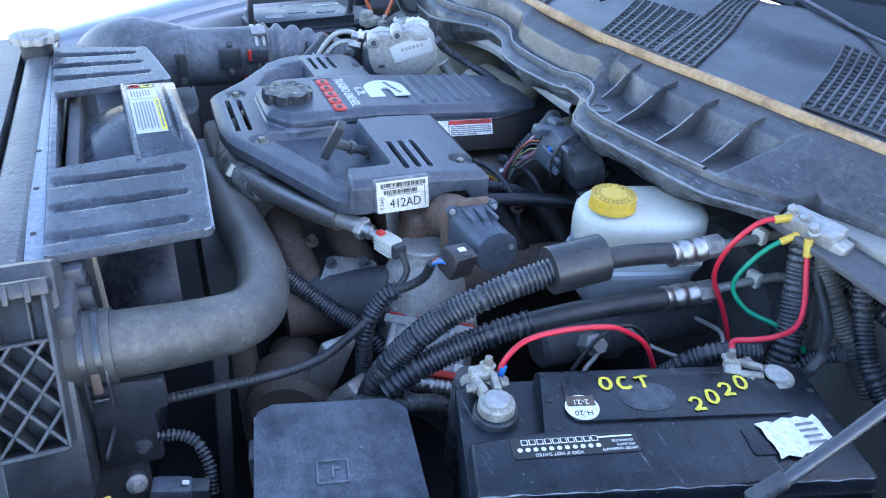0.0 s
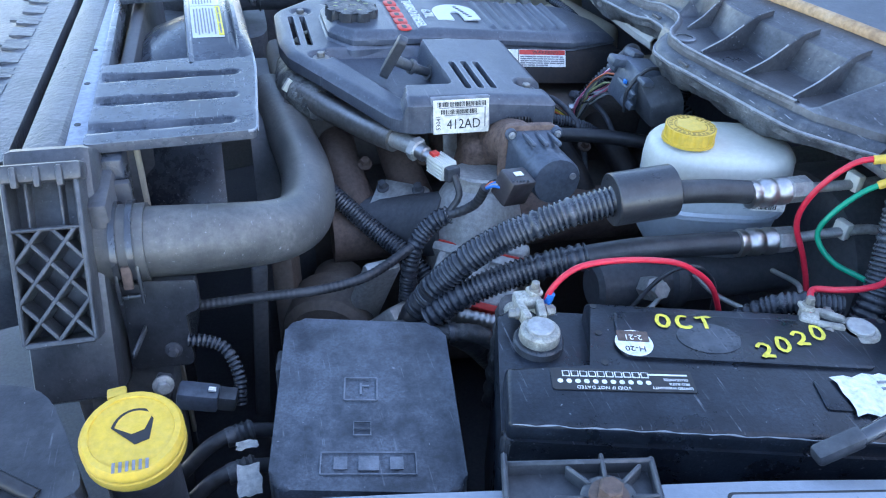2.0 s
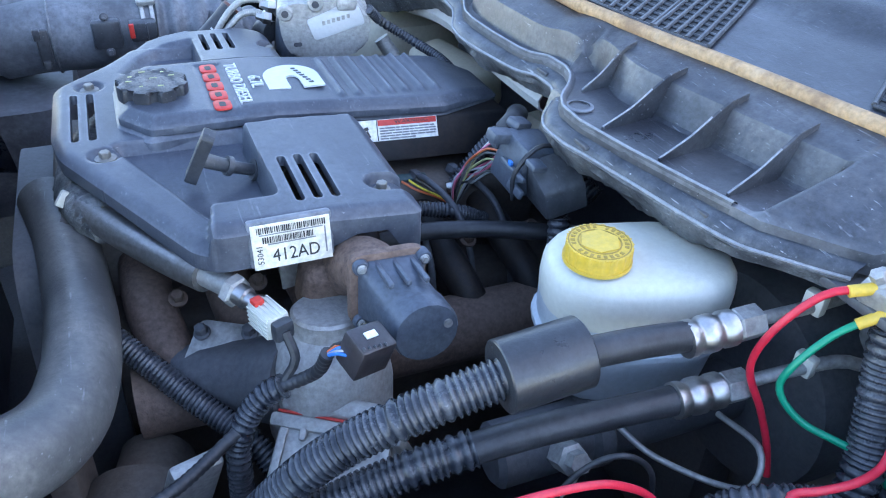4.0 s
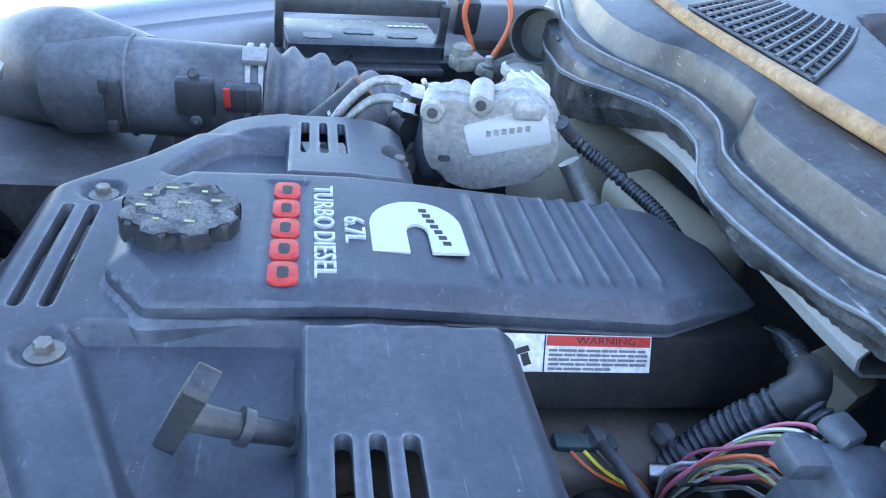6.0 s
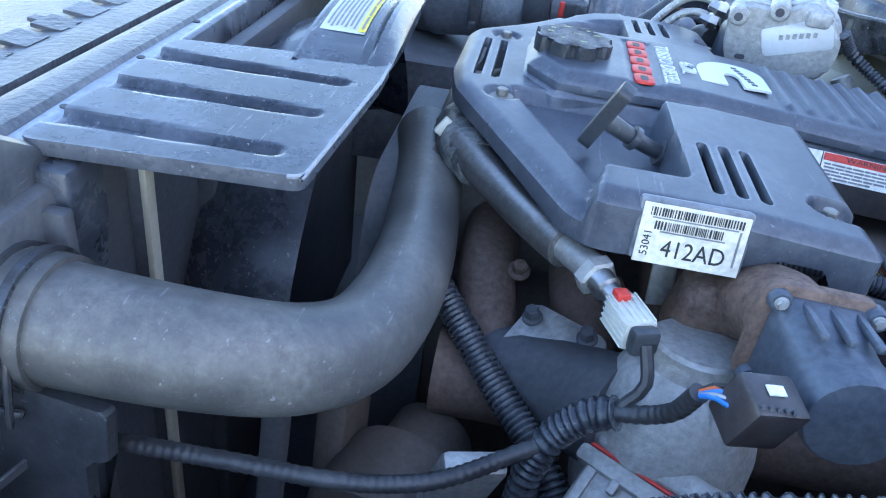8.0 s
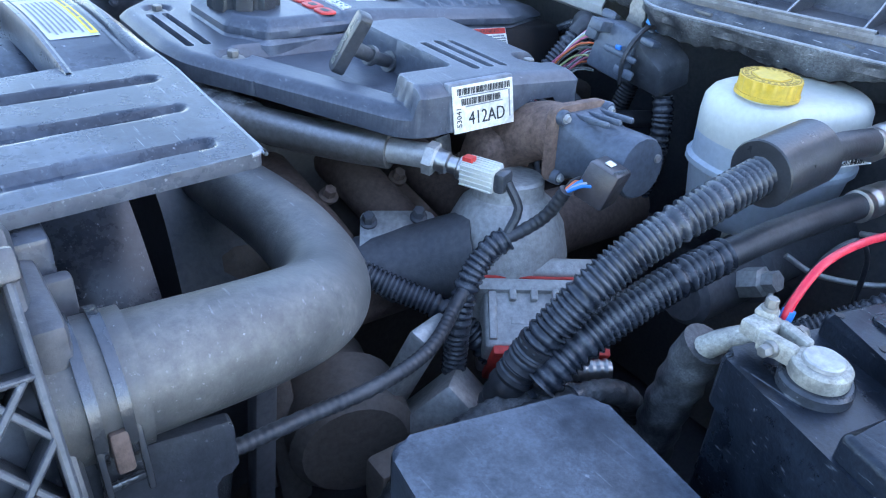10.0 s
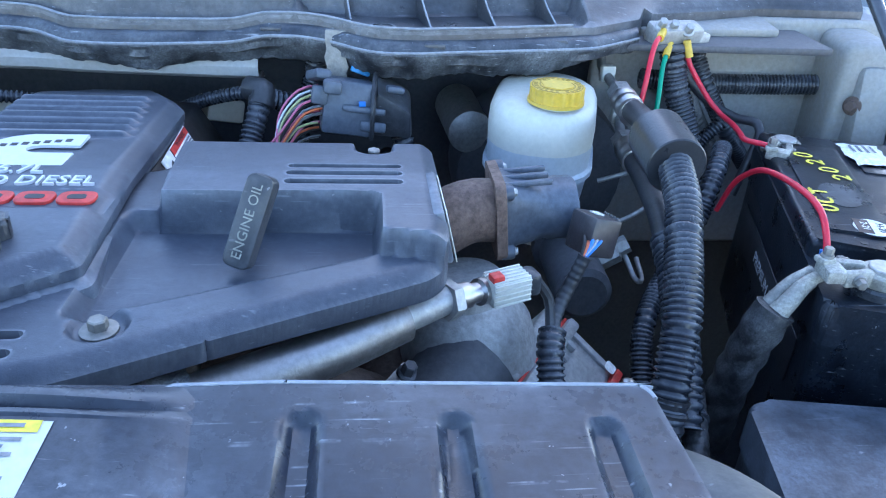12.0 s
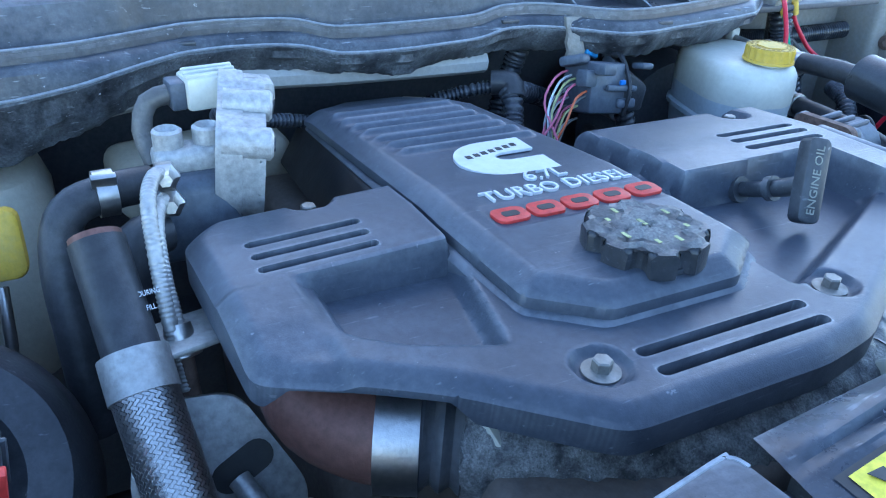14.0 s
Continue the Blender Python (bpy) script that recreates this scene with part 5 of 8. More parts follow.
for k in range(11):
    prism(dots, rounded(0.0048, 0.0048, 0.0023, 4), 0, 0.0004, wm @ Matrix.Translation((-0.055 + 0.0077 * k, -0.003, 0)))
part("dot_row", dots, M["white"], strip)
letters("print", "VOID IF NOT DATED", 0.005, wm @ Matrix.Translation((-0.018, -0.0098, 0)) @ turn(0, 0, 180), M["white"], strip, "", 0.0002)
letters("print", "LIMITED WARRANTY", 0.0042, wm @ Matrix.Translation((0.042, -0.0085, 0)) @ turn(0, 0, 180), M["white"], strip, "", 0.0002, 0.9)
letters("print", "PRO-RATA", 0.0042, wm @ Matrix.Translation((0.049, -0.0035, 0)) @ turn(0, 0, 180), M["white"], strip, "", 0.0002, 0.9)
letters("print", "GUARANTEE", 0.0042, wm @ Matrix.Translation((0.047, 0.0015, 0)) @ turn(0, 0, 180), M["white"], strip, "", 0.0002, 0.9)
bars("print", [(0.036, 0.007, 0.044, 0.0016)], wm, M["white"], strip)
bm = bmesh.new()
rng = random.Random(9)
grid = [[bm.verts.new((x * 0.0095 - 0.033 + rng.uniform(-0.0025, 0.0025), y * 0.0095 - 0.024 + rng.uniform(-0.0025, 0.0025), rng.uniform(0.001, 0.0035))) for y in range(6)] for x in range(8)]
for x in range(7):
    for y in range(5):
        bm.faces.new((grid[x][y], grid[x + 1][y], grid[x + 1][y + 1], grid[x][y + 1]))
bm.transform(on_battery(0.322, -0.1, 0.0015, 6))
crumpled = part("crumpled_label", bm, M["white"], batt, "crumpled torn white paper label", 20)
bars("print", [(0.014, -0.012 + 0.008 * k, 0.02, 0.003) for k in range(4)], on_battery(0.322, -0.1, 0.0053, 6), M["grey_ink"], crumpled)
# bright text strip on the face towards the engine
side_m = frame_of(B @ Vector((0.19, 0.0115, -0.11)), B.to_3x3() @ Vector((-1, 0, 0)), (0, 0, 1))
side = part("side_label", box(bmesh.new(), side_m.translation, (0.3, 0.05, 0.0016), side_m.to_3x3().to_4x4(), 0.0004), M["hose"], batt)
letters("side_print", "PREMIUM BATTERY", 0.02, side_m @ Matrix.Translation((0.03, 0, 0.001)), M["badge"], side, "", 0.0002)


def terminal(x, y, spin, label):
    """A corroded clamp on its lead post, with bolts and cable lugs."""
    m = on_battery(x, y, -0.012, spin)
    ob = thing("battery_terminal", label, "battery clamp", m.translation)
    part("post_seat", lathe(bmesh.new(), [(0.024, -0.01), (0.024, 0.001), (0.022, 0.003), (0.015, 0.003)], m, 28), M["battery"], ob)
    bm = lathe(bmesh.new(), [(0.0185, 0.002), (0.0195, 0.004), (0.019, 0.013), (0.017, 0.015), (0.0135, 0.015)], m, 28)
    part("post_ring", bm, M["lead"], ob)
    part("post_top", lathe(bmesh.new(), [(0.0135, 0.012), (0.013, 0.0175), (0.012, 0.0185), (0, 0.0185)], m, 24), M["zinc"], ob, "bright worn lead post top")
    bm = bmesh.new()
    for v, s_, r in (((-0.009, 0.027, 0.011), (0.008, 0.026, 0.015), 8), ((0.009, 0.027, 0.011), (0.008, 0.026, 0.015), -8), ((0.0, 0.046, 0.012), (0.026, 0.018, 0.012), 0), ((0.008, 0.05, 0.019), (0.014, 0.014, 0.006), 15)):
        box(bm, v, s_, turn(0, r / 3, r), 0.0022, 2)
    bm.transform(m)
    part("clamp_body", bm, M["lead"], ob)
    for c, d, r in (((0.008, 0.049, 0.022), (0, 0, 1), 0.0045), ((-0.014, 0.028, 0.011), (-1, 0.1, 0), 0.0045), ((0.014, 0.028, 0.011), (1, 0.1, 0), 0.0055)):
        part("clamp_bolt", bolt_head(bmesh.new(), m @ Vector(c), r, 0.009, m.to_3x3() @ Vector(d), 1.3), M["bolt"], ob)
    return ob


terminal(0.033, -0.036, 12, "white-crusted lead battery clamp on the front post")
terminal(0.343, -0.012, 70, "grey corroded lead battery clamp on the rear post")
# cables that leave the front clamp
ob = thing("battery_cable", "taped black battery cable with a crimped metal lug", "cable", (0.295, 0.65, 1.06))
part("lug", tube(bmesh.new(), [(0.335, 0.6, 1.07), (0.327, 0.618, 1.064), (0.32, 0.632, 1.052), (0.318, 0.64, 1.042)], lambda s_: 0.006 + 0.0035 * s_, 14, 0.004), M["lead"], ob)
part("lug", tube(bmesh.new(), [(0.345, 0.602, 1.07), (0.34, 0.622, 1.06), (0.334, 0.638, 1.046), (0.33, 0.648, 1.034)], lambda s_: 0.005 + 0.003 * s_, 14, 0.004), M["lead"], ob)
part("red_ring", tube(bmesh.new(), [(0.3175, 0.6415, 1.04), (0.3165, 0.6445, 1.0365)], 0.0105, 16, 0.002), M["red_wire"], ob)
bm = tube(bmesh.new(), [(0.322, 0.641, 1.044), (0.322, 0.646, 1.03), (0.324, 0.653, 1.0), (0.325, 0.661, 0.955), (0.325, 0.665, 0.88)], 0.0185, 18, 0.003)
for v in bm.verts:
    v.co += Vector((v.co.x - 0.324, v.co.y - 0.655, 0)) * 0.06 * math.sin(260 * (v.co.z + 0.5 * v.co.y))
part("sheath", bm, M["taped"], ob, "creased black tape round the cable", 60)


def wire(name, pts, r, material, label, ends=()):
    ob = thing(name, label, "wire", pts[0])
    part("insulation", tube(bmesh.new(), pts, r, 10, 0.006), material, ob)
    for a_, b_, mat in ends:
        part("crimp", tube(bmesh.new(), [a_, b_], r * 1.5, 10, 0.004), mat, ob)
    return ob


wire("red_wire", [(0.335, 0.6, 1.078), (0.34, 0.6, 1.1), (0.364, 0.6, 1.122), (0.41, 0.6, 1.1245), (0.466, 0.6, 1.115), (0.498, 0.6, 1.098), (0.525, 0.6, 1.072), (0.546, 0.6, 1.03)], 0.0031, M["red_wire"],
     "red insulated wire with a blue crimp on the battery", [((0.334, 0.6, 1.072), (0.3395, 0.6, 1.094), M["blue"])])
wire("red_wire", [(0.722, 0.636, 1.19), (0.7, 0.652, 1.178), (0.675, 0.664, 1.14), (0.668, 0.668, 1.097), (0.682, 0.655, 1.055), (0.69, 0.642, 1.02), (0.69, 0.63, 0.99)], 0.0034, M["red_wire"],
     "thin red wire looping from the yellow lugs", [((0.729, 0.633, 1.191), (0.712, 0.642, 1.186), M["yellow"])])
wire("green_wire", [(0.728, 0.622, 1.172), (0.705, 0.634, 1.15), (0.682, 0.641, 1.118), (0.677, 0.641, 1.092), (0.69, 0.62, 1.07), (0.715, 0.585, 1.062), (0.735, 0.56, 1.04), (0.738, 0.555, 1.0)], 0.0032, M["green_wire"],
     "thin green wire looping from the yellow lugs", [((0.733, 0.619, 1.175), (0.717, 0.628, 1.162), M["yellow"])])
wire("red_wire", [(0.728, 0.599, 1.172), (0.726, 0.59, 1.15), (0.712, 0.564, 1.112), (0.692, 0.55, 1.096), (0.662, 0.546, 1.093), (0.63, 0.55, 1.093), (0.606, 0.554, 1.094), (0.59, 0.536, 1.094), (0.582, 0.524, 1.088)], 0.0034, M["red_wire"],
     "red wire running from a yellow lug to the rear battery post", [((0.7275, 0.6, 1.18), (0.726, 0.593, 1.16), M["yellow"])])

# ---- terminal block on the cowl corner ----
tb = thing("terminal_block", "small grey metal terminal block with studs", "terminal block", (0.74, 0.615, 1.17))
part("base", box(bmesh.new(), (0.745, 0.612, 1.184), (0.03, 0.07, 0.026), turn(0, -15, 12), 0.004), M["zinc"], tb)
for q in ((0.733, 0.635, 1.196), (0.737, 0.618, 1.193), (0.734, 0.599, 1.19)):
    part("stud", bolt_head(bmesh.new(), q, 0.006, 0.012, (-0.6, 0, 0.7), 1.4), M["zinc"], tb)
part("side_lug", box(bmesh.new(), (0.752, 0.575, 1.178), (0.025, 0.02, 0.018), turn(10, 0, 20), 0.004), M["zinc"], tb)

# ---- body corner behind the battery ----
corner = thing("body_corner", "dusty pale painted body panel at the cowl corner", "panel", (0.835, 0.47, 0.85))
part("panel", box(bmesh.new(), (0.835, 0.47, 1.01), (0.02, 0.44, 0.36), None, 0.008, 3), M["apron"], corner)
part("shelf", box(bmesh.new(), (0.805, 0.55, 1.182), (0.06, 0.2, 0.012), turn(0, -6, 4), 0.004), M["apron"], corner)
part("ledge", box(bmesh.new(), (0.818, 0.45, 1.105), (0.014, 0.3, 0.012), None, 0.004), M["apron"], corner)
hinge = thing("hinge_bracket", "dusty pale hinge bracket beside the fender", "bracket", (0.79, 0.33, 0.92))
part("upright", box(bmesh.new(), (0.79, 0.33, 1.05), (0.12, 0.07, 0.26), turn(0, 0, -8), 0.015, 3), M["apron"], hinge)
part("foot", box(bmesh.new(), (0.73, 0.325, 1.09), (0.05, 0.05, 0.12), turn(0, 14, -8), 0.01, 2), M["apron"], hinge)
part("hinge_bolt", bolt_head(bmesh.new(), (0.722, 0.352, 1.1), 0.008, 0.01, (-0.5, 0.85, 0.1)), M["rust"], hinge, "rusty hinge bolt")
# body rail under the seal
rail = [(0.0, 1.17), (-0.004, 1.152), (-0.016, 1.142), (-0.019, 1.137), (-0.017, 1.128), (-0.012, 1.124), (0.02, 1.122), (0.04, 1.11)]
bm = bmesh.new()
rows = []
for y in np.linspace(1.14, 1.9, 70):
    rows.append([bm.verts.new((float(seal_x(y)) * 0.4 + 0.452 + dx, y, z - 0.004 * math.sin(y * 8) - 0.02 * float(step((y - 1.5) / 0.3)))) for dx, z in rail])
for p, q in zip(rows, rows[1:]):
    for k in range(len(p) - 1):
        bm.faces.new((p[k], p[k + 1], q[k + 1], q[k]))
bmesh.ops.recalc_face_normals(bm, faces=bm.faces)
bmesh.ops.solidify(bm, geom=bm.faces, thickness=0.003)
solid("cowl_rail", bm, M["primer"], "dusty pale painted metal rail under the cowl seal", "rail")
bm = loft(bmesh.new(), [[(0.684 + dx, y + 0.0016 * math.sin(9 * k), z) for dx, y in ((-0.002, 1.03), (-0.0035, 1.038), (-0.001, 1.046), (-0.003, 1.055), (0.004, 1.054), (0.004, 1.031))] for k, z in enumerate((1.192, 1.183, 1.172, 1.163, 1.152, 1.145, 1.137))])
for v in bm.verts:
    v.co.x -= 0.012 * math.sin(max(0.0, min(1.0, (1.192 - v.co.z) / 0.05)) * 1.6)
solid("seal_tape", bm, M["tape"], "crumpled dirty tape holding the cowl seal", "tape")
solid("blue_tape", box(bmesh.new(), (0.676, 1.014, 1.149), (0.006, 0.024, 0.013), turn(24, 20, 20), 0.002), M["bluetape"], "scrap of blue tape below the seal", "tape")

# ---- hoses beside the battery ----
def loom(name, pts, r, label, ridge=0.001, pitch=0.005, category="loom", material="loom"):
    ob = thing(name, label, category, pts[0])
    part("corrugated_sleeve", tube(bmesh.new(), pts, r, 14, 0.01, ridge, pitch), M[material], ob, "", 80)
    return ob


h1 = loom("corrugated_hose", [(0.247, 0.758, 0.965), (0.265, 0.75, 1.0), (0.297, 0.738, 1.043), (0.328, 0.73, 1.07), (0.361, 0.722, 1.09), (0.4, 0.712, 1.11), (0.45, 0.705, 1.126)], 0.0162, "black corrugated split loom over a hose", 0.0013, 0.0056, "hose")
part("end_tape", tube(bmesh.new(), [(0.236, 0.765, 0.925), (0.244, 0.76, 0.955), (0.262, 0.751, 0.995)], lambda s_: 0.0175 + 0.0012 * math.sin(40 * s_), 14, 0.004), M["hose"], h1)
at_ = axis((0.446, 0.705, 1.127), (0.069, -0.002, 0.006))
part("foam_sleeve", lathe(bmesh.new(), [(0.012, 0), (0.0285, 0), (0.0297, 0.0012), (0.0297, 0.07), (0.0285, 0.0712), (0.012, 0.0712)], at_, 40), M["sleeve"], h1, "smooth black sleeve", 30)
part("rubber_hose", tube(bmesh.new(), [(0.5, 0.703, 1.131), (0.56, 0.699, 1.13), (0.62, 0.696, 1.124)], 0.0135, 16, 0.01), M["hose"], h1)
h2 = loom("corrugated_hose", [(0.255, 0.735, 0.965), (0.283, 0.73, 0.992), (0.331, 0.722, 1.02), (0.385, 0.712, 1.042), (0.43, 0.706, 1.052)], 0.0155, "black corrugated split loom over a hose", 0.0013, 0.0056, "hose")
part("rubber_hose", tube(bmesh.new(), [(0.42, 0.707, 1.05), (0.48, 0.698, 1.06), (0.55, 0.69, 1.063), (0.615, 0.684, 1.063)], 0.0135, 16, 0.01), M["hose"], h2)
for ob, a_, b_, c_ in ((h1, (0.613, 0.696, 1.1215), (0.674, 0.693, 1.124), [(0.69, 0.693, 1.124), (0.74, 0.69, 1.125), (0.785, 0.688, 1.128), (0.8, 0.686, 1.14)]),
                       (h2, (0.608, 0.684, 1.0625), (0.668, 0.68, 1.063), [(0.685, 0.679, 1.064), (0.73, 0.67, 1.072), (0.775, 0.655, 1.08), (0.8, 0.635, 1.06), (0.8, 0.62, 0.98)])):
    d = Vector(b_) - Vector(a_)
    part("crimp_collar", lathe(bmesh.new(), [(0.0135, 0), (0.0165, 0.001), (0.0165, 0.008), (0.0145, 0.011), (0.0145, 0.014), (0.0168, 0.018), (0.0168, 0.028), (0.0145, 0.031), (0.0145, 0.034), (0.0165, 0.038), (0.0165, 0.047), (0.012, 0.05)], axis(a_, d), 20), M["steel"], ob, "bright crimped steel collar")
    part("hex_nut", lathe(bmesh.new(), [(0.013, 0), (0.0155, 0.002), (0.0155, 0.024), (0.012, 0.027)], axis(Vector(a_) + d * 0.82, d), 6), M["zinc"], ob)
    part("metal_line", tube(bmesh.new(), c_, 0.0062, 12, 0.01), M["zinc"], ob)
    q = Vector(c_[1])
    part("line_clip", box(bmesh.new(), q + Vector((0.01, 0.0, 0.004)), (0.012, 0.02, 0.022), turn(0, 0, 10), 0.003), M["tank"], ob, "pale plastic clip")

# looms in the corner
loom("wire_loom", [(0.738, 0.612, 1.165), (0.735, 0.6, 1.12), (0.722, 0.578, 1.06), (0.705, 0.565, 1.0), (0.69, 0.57, 0.9)], 0.0165, "black corrugated wire loom below the terminal block")
loom("wire_loom", [(0.752, 0.6, 1.16), (0.765, 0.578, 1.11), (0.785, 0.545, 1.06), (0.8, 0.5, 1.0)], 0.015, "tan dusty wire loom below the terminal block", material="rubber")
loom("wire_loom", [(0.79, 0.565, 1.17), (0.78, 0.545, 1.12), (0.775, 0.5, 1.05), (0.8, 0.44, 0.98)], 0.0115, "black corrugated wire loom at the cowl corner")
loom("wire_loom", [(0.81, 0.62, 1.105), (0.812, 0.54, 1.1), (0.81, 0.45, 1.1), (0.8, 0.36, 1.105)], 0.0135, "black corrugated wire loom along the pale body panel")
loom("wire_loom", [(0.745, 0.52, 1.065), (0.735, 0.55, 1.035), (0.71, 0.565, 1.0), (0.68, 0.6, 0.93)], 0.009, "thin black corrugated loom behind the battery")
loom("wire_loom", [(0.4, 0.71, 0.88), (0.452, 0.7, 0.93), (0.51, 0.662, 0.96), (0.565, 0.612, 1.005), (0.59, 0.592, 1.04), (0.615, 0.576, 1.058), (0.655, 0.555, 1.062)], 0.0118, "taped black corrugated loom behind the battery")
wire("black_wire", [(0.742, 0.61, 1.165), (0.745, 0.585, 1.13), (0.735, 0.545, 1.095), (0.71, 0.52, 1.085), (0.675, 0.5, 1.08), (0.65, 0.53, 1.0)], 0.0062, M["hose"], "black cable curving from the terminal block")
wire("black_wire", [(0.47, 0.66, 1.0), (0.5, 0.655, 1.05), (0.53, 0.645, 1.068), (0.56, 0.64, 1.04), (0.57, 0.64, 0.98)], 0.0026, M["hose"], "thin black wire behind the battery")
wire("brake_line", [(0.54, 0.725, 0.99), (0.54, 0.705, 0.975), (0.515, 0.695, 0.955), (0.53, 0.68, 0.945), (0.57, 0.675, 0.95)], 0.0032, M["zinc"], "bent bare metal brake line")
wire("brake_line", [(0.6, 0.73, 0.985), (0.62, 0.7, 0.97), (0.65, 0.65, 0.975), (0.66, 0.62, 1.0), (0.68, 0.64, 1.02), (0.69, 0.7, 1.0)], 0.0032, M["zinc"], "bent bare metal brake line")

mc = thing("master_cylinder", "grey cast brake master cylinder under the reservoir", "brake cylinder", (0.62, 0.77, 0.9))
part("cylinder", lathe(bmesh.new(), [(0, 0), (0.026, 0.0), (0.033, 0.006), (0.033, 0.1), (0.04, 0.105), (0.04, 0.12), (0.033, 0.125), (0.033, 0.3)], axis((0.478, 0.765, 0.955), (1, -0.02, 0)), 24), M["deep"], mc)
part("port_boss", lathe(bmesh.new(), [(0.016, 0), (0.016, 0.03), (0.011, 0.032), (0.011, 0.045)], axis((0.54, 0.74, 0.965), (0, -0.8, 0.5)), 6), M["zinc"], mc)
part("feed_neck", lathe(bmesh.new(), [(0.03, 0), (0.03, 0.05)], Matrix.Translation((0.63, 0.79, 0.95)), 20), M["tank"], mc)
part("rear_flange", lathe(bmesh.new(), [(0.06, 0), (0.12, 0.01), (0.125, 0.03), (0.125, 0.09)], axis((0.76, 0.76, 0.97), (1, 0, 0)), 32), M["deep"], mc)

can = thing("pressure_can", "dusty grey metal can between engine and reservoir", "canister", (0.72, 0.88, 0.98))
part("can_body", lathe(bmesh.new(), [(0, 0), (0.025, 0.0), (0.031, 0.004), (0.031, 0.11), (0.028, 0.115)], axis((0.764, 0.8645, 1.036), (1, 0.1, 0.05)), 28), M["zinc"], can)

# ---- recirculation valve ----
valve = thing("egr_valve", "blue-grey valve actuator on a rusty flange", "valve", (0.4, 0.86, 1.05))
bm = tube(bmesh.new(), [(0.39, 0.98, 1.05), (0.402, 0.945, 1.08), (0.409, 0.915, 1.095), (0.412, 0.888, 1.096)], 0.03, 20, 0.008)
box(bm, (0.385, 0.965, 1.05), (0.075, 0.05, 0.07), turn(10, 8, 0), 0.016, 3)
part("rusty_elbow", bm, M["burnt"], valve, "rust-brown cast elbow")
bm = prism(bmesh.new(), rounded(0.076, 0.078, 0.012), -0.005, 0.005, frame_of((0.417, 0.885, 1.094), (1, 0, -0.05), (0, 0.1, 1)), 0.002)
part("flange", bm, M["burnt"], valve)
fr = frame_of((0.419, 0.852, 1.096), (1, 0, -0.05), (0, 0.1, 1)) @ Matrix.Diagonal((0.95, 0.92, 0.86, 1))
rings = [[fr @ Vector((x + ox, y + oy, z)) for x, y in rounded(w, h, r, 5)] for w, h, r, z, ox, oy in (
    (0.068, 0.072, 0.01, -0.034, 0, 0), (0.068, 0.072, 0.012, -0.028, 0, 0), (0.062, 0.066, 0.016, -0.02, 0, 0), (0.06, 0.064, 0.022, 0.0, 0.002, -0.002),
    (0.062, 0.062, 0.028, 0.012, 0.006, -0.004), (0.066, 0.066, 0.0325, 0.018, 0.008, -0.006), (0.066, 0.066, 0.0325, 0.046, 0.01, -0.008), (0.062, 0.062, 0.0305, 0.05, 0.01, -0.008), (0.03, 0.03, 0.0145, 0.0515, 0.01, -0.008))]
housing = part("actuator_housing", loft(bmesh.new(), rings), M["bluegrey"], valve, "", 45)
for dx in (-0.016, 0.002, 0.02):
    part("cooling_rib", box(bmesh.new(), fr @ Vector((dx, 0.033, -0.006)), (0.0055, 0.045, 0.006), turn(-6, 3, 0), 0.002, 2), M["bluegrey"], housing)
part("end_pin", lathe(bmesh.new(), [(0.0045, 0.05), (0.0045, 0.0535), (0, 0.0535)], fr @ Matrix.Translation((0.03, 0.0, 0)), 10), M["zinc"], housing)
for dx, dz in ((-0.032, 0.032), (0.033, 0.033), (-0.032, -0.032), (0.033, -0.032)):
    q = fr @ Vector((dx, dz, -0.034))
    part("ear", lathe(bmesh.new(), [(0.0078, -0.004), (0.0078, 0.006), (0.0065, 0.008)], axis(q, fr.to_3x3() @ Vector((0, 0, 1))), 16), M["bluegrey"], housing)
    part("screw", bolt_head(bmesh.new(), fr @ Vector((dx, dz, -0.0265)), 0.0036, 0.005, fr.to_3x3() @ Vector((0, 0, 1)), 1.35), M["zinc"], valve)
plug = part("connector", box(bmesh.new(), (0.37, 0.804, 1.094), (0.037, 0.03, 0.036), turn(15, 10, 20), 0.003), M["brownblack"], valve, "square brown-black electrical connector")
for k in range(5):
    box_rows = box(bmesh.new(), (0.36 + 0.005 * k, 0.789 + 0.0012 * k, 1.099 - 0.001 * k), (0.0022, 0.004, 0.03), turn(15, 10, 20), 0.001, 1)
    part("connector_rib", box_rows, M["black"], plug)
for k, mat in enumerate(("blue", "zinc", "blue", "orange", "ink_and_dark")):
    part("pigtail", tube(bmesh.new(), [(0.358, 0.807 + 0.004 * (k - 2), 1.094 + 0.004 * (k % 3)), (0.346, 0.812 + 0.003 * (k - 2), 1.096), (0.338, 0.822, 1.082)], 0.0017, 6, 0.006), M[mat], plug)
loom("wire_loom", [(0.34, 0.818, 1.088), (0.334, 0.83, 1.06), (0.32, 0.842, 1.042), (0.3, 0.85, 1.032)], 0.0062, "black taped wire pair", 0.0003, 0.006, "loom", "hose")
loom("wire_loom", [(0.304, 0.848, 1.034), (0.288, 0.852, 1.024), (0.268, 0.852, 1.0), (0.256, 0.848, 0.965), (0.252, 0.845, 0.9)], 0.0115, "black corrugated loom on the aluminium casting", 0.0009, 0.005)

part("paint_mark", box(bmesh.new(), (0.374, 0.802, 1.1125), (0.012, 0.007, 0.001), turn(15, 10, 20), 0), M["white"], plug)
solid("lifting_tab", box(bmesh.new(), (0.347, 1.005, 1.046), (0.022, 0.004, 0.04), turn(-12, 0, 10), 0.0015), M["zinc"], "small grey metal tab below the part label", "bracket")

